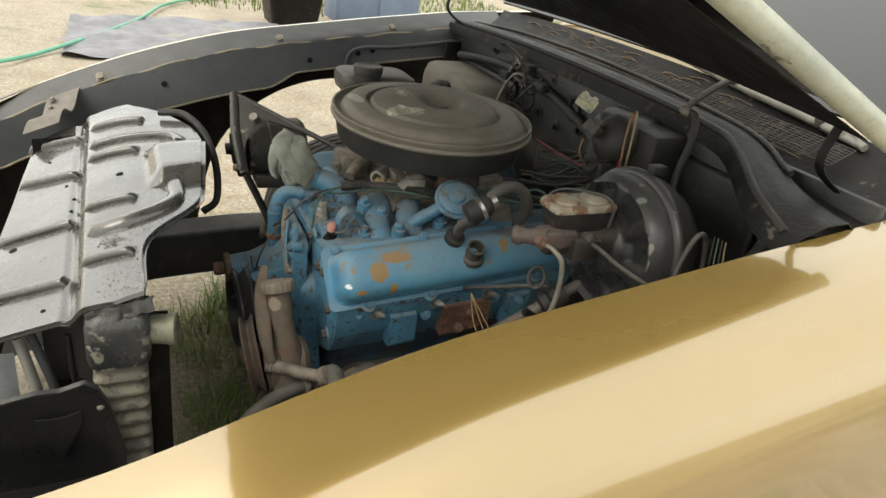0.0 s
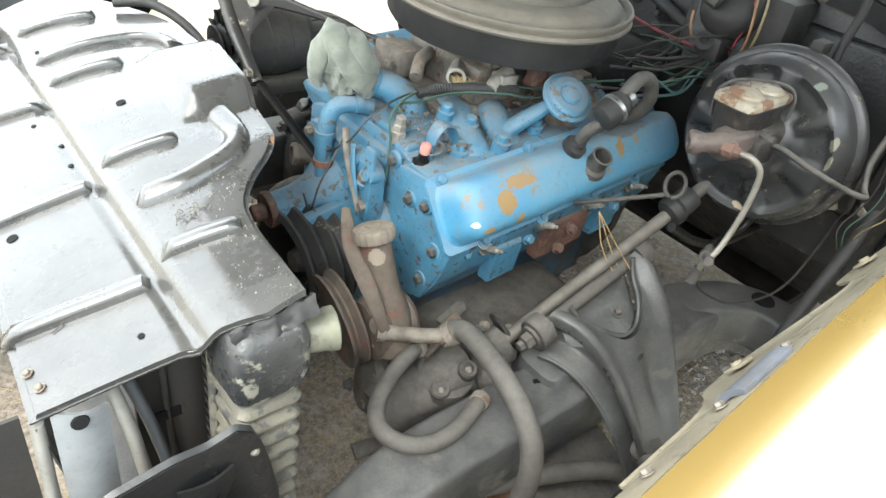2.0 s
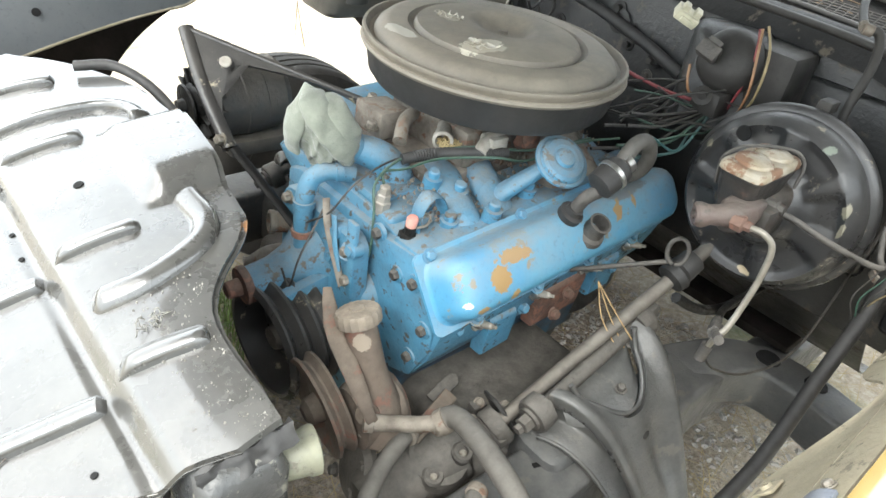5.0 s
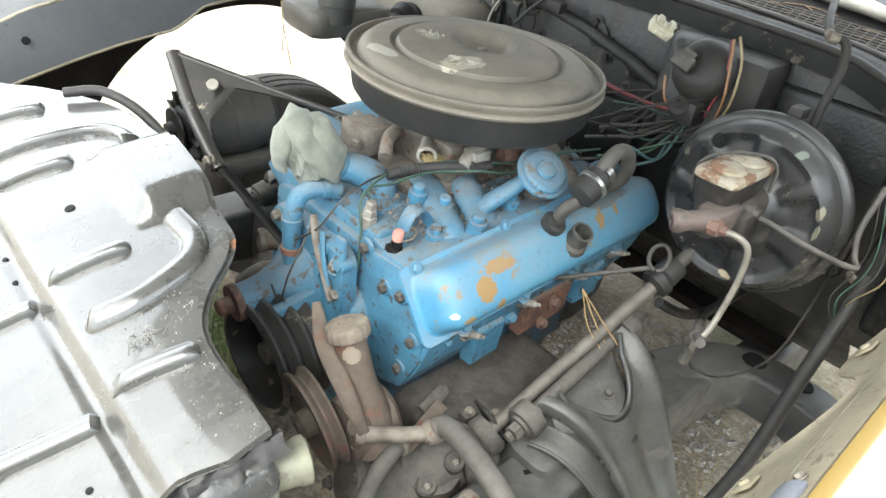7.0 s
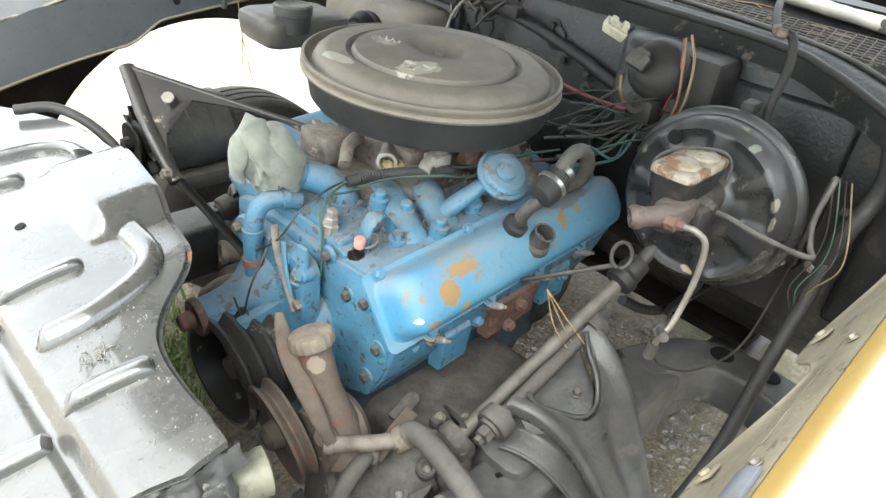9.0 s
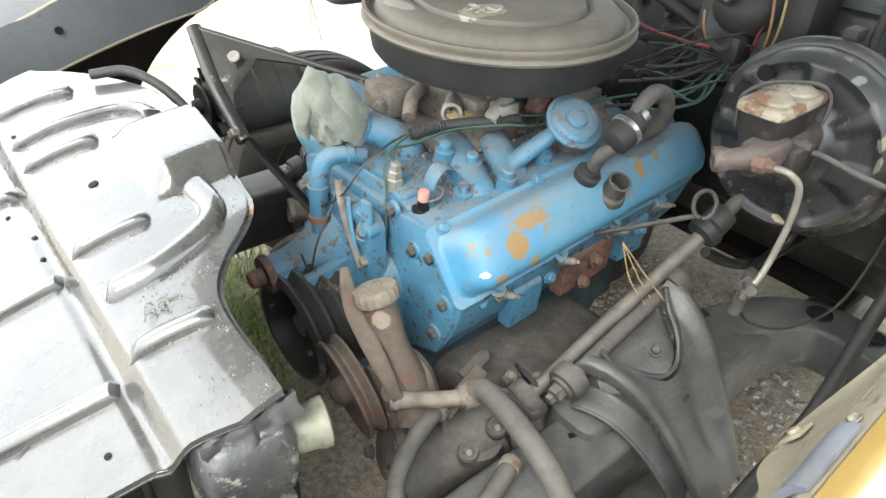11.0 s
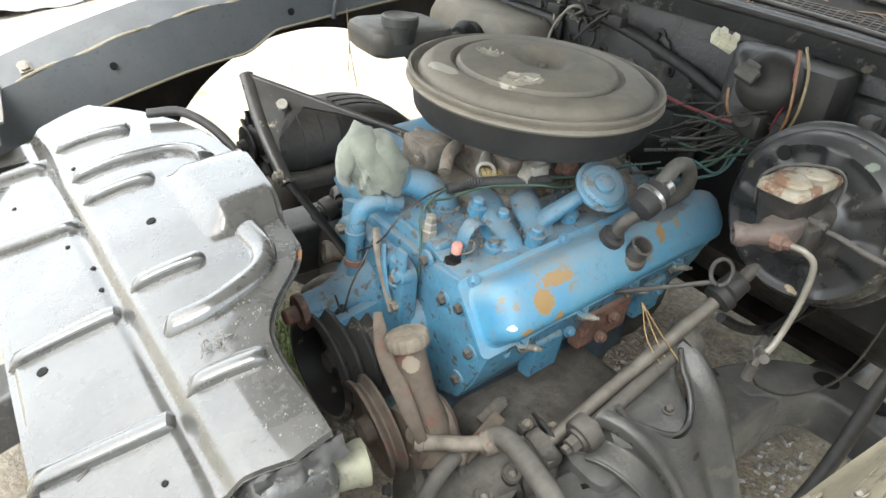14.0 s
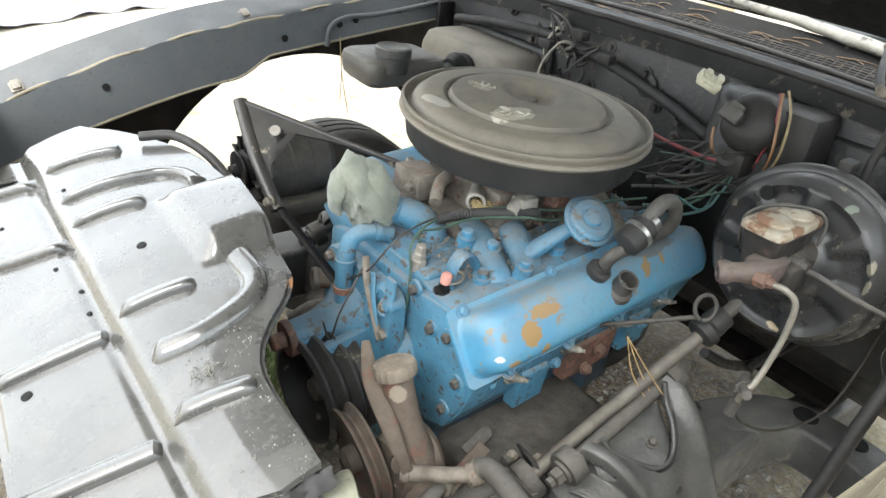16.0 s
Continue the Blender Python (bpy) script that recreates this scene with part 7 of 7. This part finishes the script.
scatter("seed_debris", straw, nest, pebble, "heap of dry seed debris on the manifold", "debris")

# ---- far wheel ----
wheel = thing("wheel", (0.29, 0.80, 0), "black road tyre on the far front wheel", "wheel")
part("tyre", lathe([(0.17, -0.085), (0.20, -0.098), (0.255, -0.100), (0.28, -0.088), (0.289, -0.07), (0.29, -0.045), (0.284, -0.043), (0.284, -0.037), (0.291, -0.035), (0.292, -0.012), (0.285, -0.010), (0.285, -0.004), (0.292, -0.002), (0.292, 0.022), (0.285, 0.024), (0.285, 0.030), (0.291, 0.032), (0.29, 0.05), (0.28, 0.085), (0.25, 0.100), (0.20, 0.098), (0.17, 0.085)], (0.29, 0.80, 0.285), (0, 1, 0), 64), tyre_rubber, wheel)
part("rim", lathe([(0.02, -0.03), (0.10, -0.02), (0.15, -0.07), (0.172, -0.088), (0.176, -0.08), (0.172, 0.085), (0.02, 0.06)], (0.29, 0.80, 0.285), (0, 1, 0), 40), grease, wheel)

# ---- litter: pine needles, leaf, scrap, grass blade ----
def needles(points_list, label):
    for pts in points_list:
        tagged(part("pine_needle", tube(pts, 0.0011, 5, 5), needle), label, "pine needle", "pine needles")


needles([[(0.150, -0.338, 0.655), (0.168, -0.366, 0.60), (0.196, -0.392, 0.545)], [(0.150, -0.338, 0.655), (0.175, -0.372, 0.605), (0.206, -0.41, 0.55)], [(0.150, -0.338, 0.655), (0.155, -0.36, 0.60), (0.176, -0.39, 0.552)]], "dry brown pine needle caught under the head")
needles([[(0.235, 0.690, 0.845), (0.236, 0.675, 0.76), (0.245, 0.65, 0.66)], [(0.235, 0.690, 0.845), (0.232, 0.67, 0.77), (0.225, 0.66, 0.70)]], "dry pine needle hanging from the fender flange")
rn = random.Random(8)
cowl_needles = []
for k in range(190):
    u, v = (rn.uniform(0.45, 0.95), rn.uniform(0.15, 0.9)) if k < 90 else (rn.gauss(0.58, 0.07), rn.choice((0.44, 0.60)) + rn.gauss(0, 0.035))
    u, v = min(max(u, 0.3), 0.98), min(max(v, 0.05), 0.95)
    p = Vector(cowl_f(u, v))
    a = rn.uniform(-0.7, 0.7)
    d = Vector((0.25 * math.sin(a), math.cos(a), 0)) * rn.uniform(0.02, 0.05)
    cowl_needles.append(tube([p - d + Vector((0, 0, 0.004)), p + Vector((0, 0, 0.008)), p + d + Vector((0, 0, 0.004))], 0.0011, 4, 3))
tagged(part("needle_litter", join(*cowl_needles), dark_needle), "dry pine needles scattered on the cowl", "needles", kind="stuff")
tagged(part("scrap_sheet", rough_up(box(0.0, 0.16, -0.47, -0.34, 0.03, 0.045, 0.004), 0.01, 12), cardboard), "rust-coloured scrap lying on the ground", "scrap")
fibres = []
for _ in range(26):
    x, y = -0.442 + rl.gauss(0, 0.007), -0.220 + rl.gauss(0, 0.006)
    a, h = rl.random() * 6.28, 0.003 + 0.012 * rl.random()
    z = panel_height(x, y)
    fibres.append(tube([(x, y, z + 0.002), (x + h * 0.5 * math.cos(a), y + h * 0.5 * math.sin(a), z + 0.003 + 0.004 * rl.random()), (x + h * math.cos(a + 0.5), y + h * math.sin(a + 0.5), z + 0.001)], 0.0005, 5, 4))
tagged(part("leaf_fluff", join(*fibres), trim_grey), "tuft of dry seed fluff on the panel", "fluff")
tagged(part("red_thread", tube([(-0.505, -0.255, panel_height(-0.505, -0.255) + 0.002), (-0.54, -0.262, panel_height(-0.54, -0.262) + 0.003), (-0.575, -0.25, panel_height(-0.575, -0.25) + 0.002), (-0.60, -0.255, panel_height(-0.60, -0.255) + 0.002)], 0.0007, 5), pink_iron), "faded red wire lying on the support panel", "wire")
debris = [(-0.47 + 0.09 * (rl.random() ** 0.5), -0.40 + 0.25 * rl.random() ** 1.5, 0.0004 + 0.0010 * rl.random() ** 3, rl.random() * 6) for _ in range(420)]
debris = [(x, y, r, a, panel_height(x, y) + 0.001) for x, y, r, a in debris if lerp(FRONT, y) + 0.02 < x < lerp(REAR, y) - 0.01]
scatter("panel_grit", stone_grey, debris, pebble, "fine dirt crumbs on the support panel", "dirt")

# ---- small fittings on the engine's front ----
part("pump_sender", join(lathe([(0.010, -0.012), (0.010, 0.0), (0.014, 0.002), (0.014, 0.012), (0.009, 0.015), (0.009, 0.03), (0, 0.03)], (-0.118, -0.085, 0.628), (-0.25, -0.3, 0.9), 14)), engine_blue, engine, "blue sender on the water pump")
part("steel_strap", tube([(-0.128, -0.035, 0.705), (-0.135, -0.052, 0.675), (-0.136, -0.075, 0.635), (-0.134, -0.098, 0.590)], 0.0055, 8, 6, 0.35), dirty_metal, engine, "bent steel strap")
part("steel_strap", tube([(-0.129, -0.060, 0.690), (-0.134, -0.072, 0.655), (-0.134, -0.086, 0.61)], 0.006, 8, 6, 0.5), engine_blue, engine)
part("hose_stub", lathe([(0.017, 0), (0.017, 0.02), (0.0195, 0.022), (0.0195, 0.03), (0.0145, 0.031), (0.014, 0.01), (0, 0.01)], (-0.125, 0.075, 0.60), (-0.9, 0.3, 0.1), 18), dirty_metal, engine, "grimy pump hose stub")
part("far_pump_arm", tube([(-0.12, 0.05, 0.55), (-0.15, 0.085, 0.53), (-0.165, 0.11, 0.50)], 0.022, 12, 5), dirty_metal, engine)
for y, z in ((-0.062, 0.662), (-0.055, 0.615), (-0.105, 0.655)):
    part("casting_boss", lathe([(0.013, -0.01), (0.012, 0.006), (0.007, 0.007), (0.007, 0.011), (0, 0.011)], (-0.124, y, z), (-1, -0.1, 0.1), 14), engine_blue, engine)
rb = random.Random(21)
crud = []
for _ in range(1100):
    x, y = rb.uniform(-0.05, 0.38), rb.uniform(-0.19, -0.02)
    p = TILT_M @ Vector((x, y, 0.126 + 0.03 * ease((y + 0.19) / 0.09)))
    crud.append((p.x, p.y, 0.001 + 0.0032 * rb.random() ** 3, rb.random() * 6, p.z))
scatter("valley_dirt", dirty_metal, crud, pebble, "crusted dirt crumbs on the intake manifold", "dirt")

# studs, grommets and rivets on the firewall
stud = meshdata("stud", join(lathe([(0.012, 0), (0.012, 0.002), (0.006, 0.003), (0.006, 0.012), (0, 0.012)], (0, 0, 0), (0, 0, 1), 12)))
rf = random.Random(31)
for _ in range(26):
    place("stud", stud, grease if rf.random() < 0.5 else plastic_grey, firewall, m=axis_frame((0.5595, rf.uniform(-0.15, 0.55), rf.uniform(0.78, 0.965)), (-1, 0, 0)) @ Matrix.Scale(0.5 + 0.7 * rf.random(), 4))
for y, z, r in ((0.02, 0.90, 0.022), (0.30, 0.94, 0.016), (-0.08, 0.86, 0.018)):
    part("grommet", lathe([(r, 0), (r * 1.1, 0.006), (r * 0.7, 0.009), (r * 0.6, 0.003), (0, 0.003)], (0.559, y, z), (-1, 0, 0), 18), black_rubber, firewall)
part("harness", tube([(0.54, 0.62, 0.90), (0.535, 0.45, 0.925), (0.54, 0.28, 0.935), (0.545, 0.1, 0.915), (0.54, -0.05, 0.885), (0.52, -0.16, 0.86)], 0.011, 10), black_rubber, firewall, "black wiring harness along the firewall")

# lines along the near frame rail
tagged(part("frame_line", tube([(0.21, -0.43, 0.665), (0.27, -0.445, 0.63), (0.36, -0.45, 0.60), (0.46, -0.46, 0.61)], 0.008, 8), bay_black), "black hose below the brake booster", "hose")
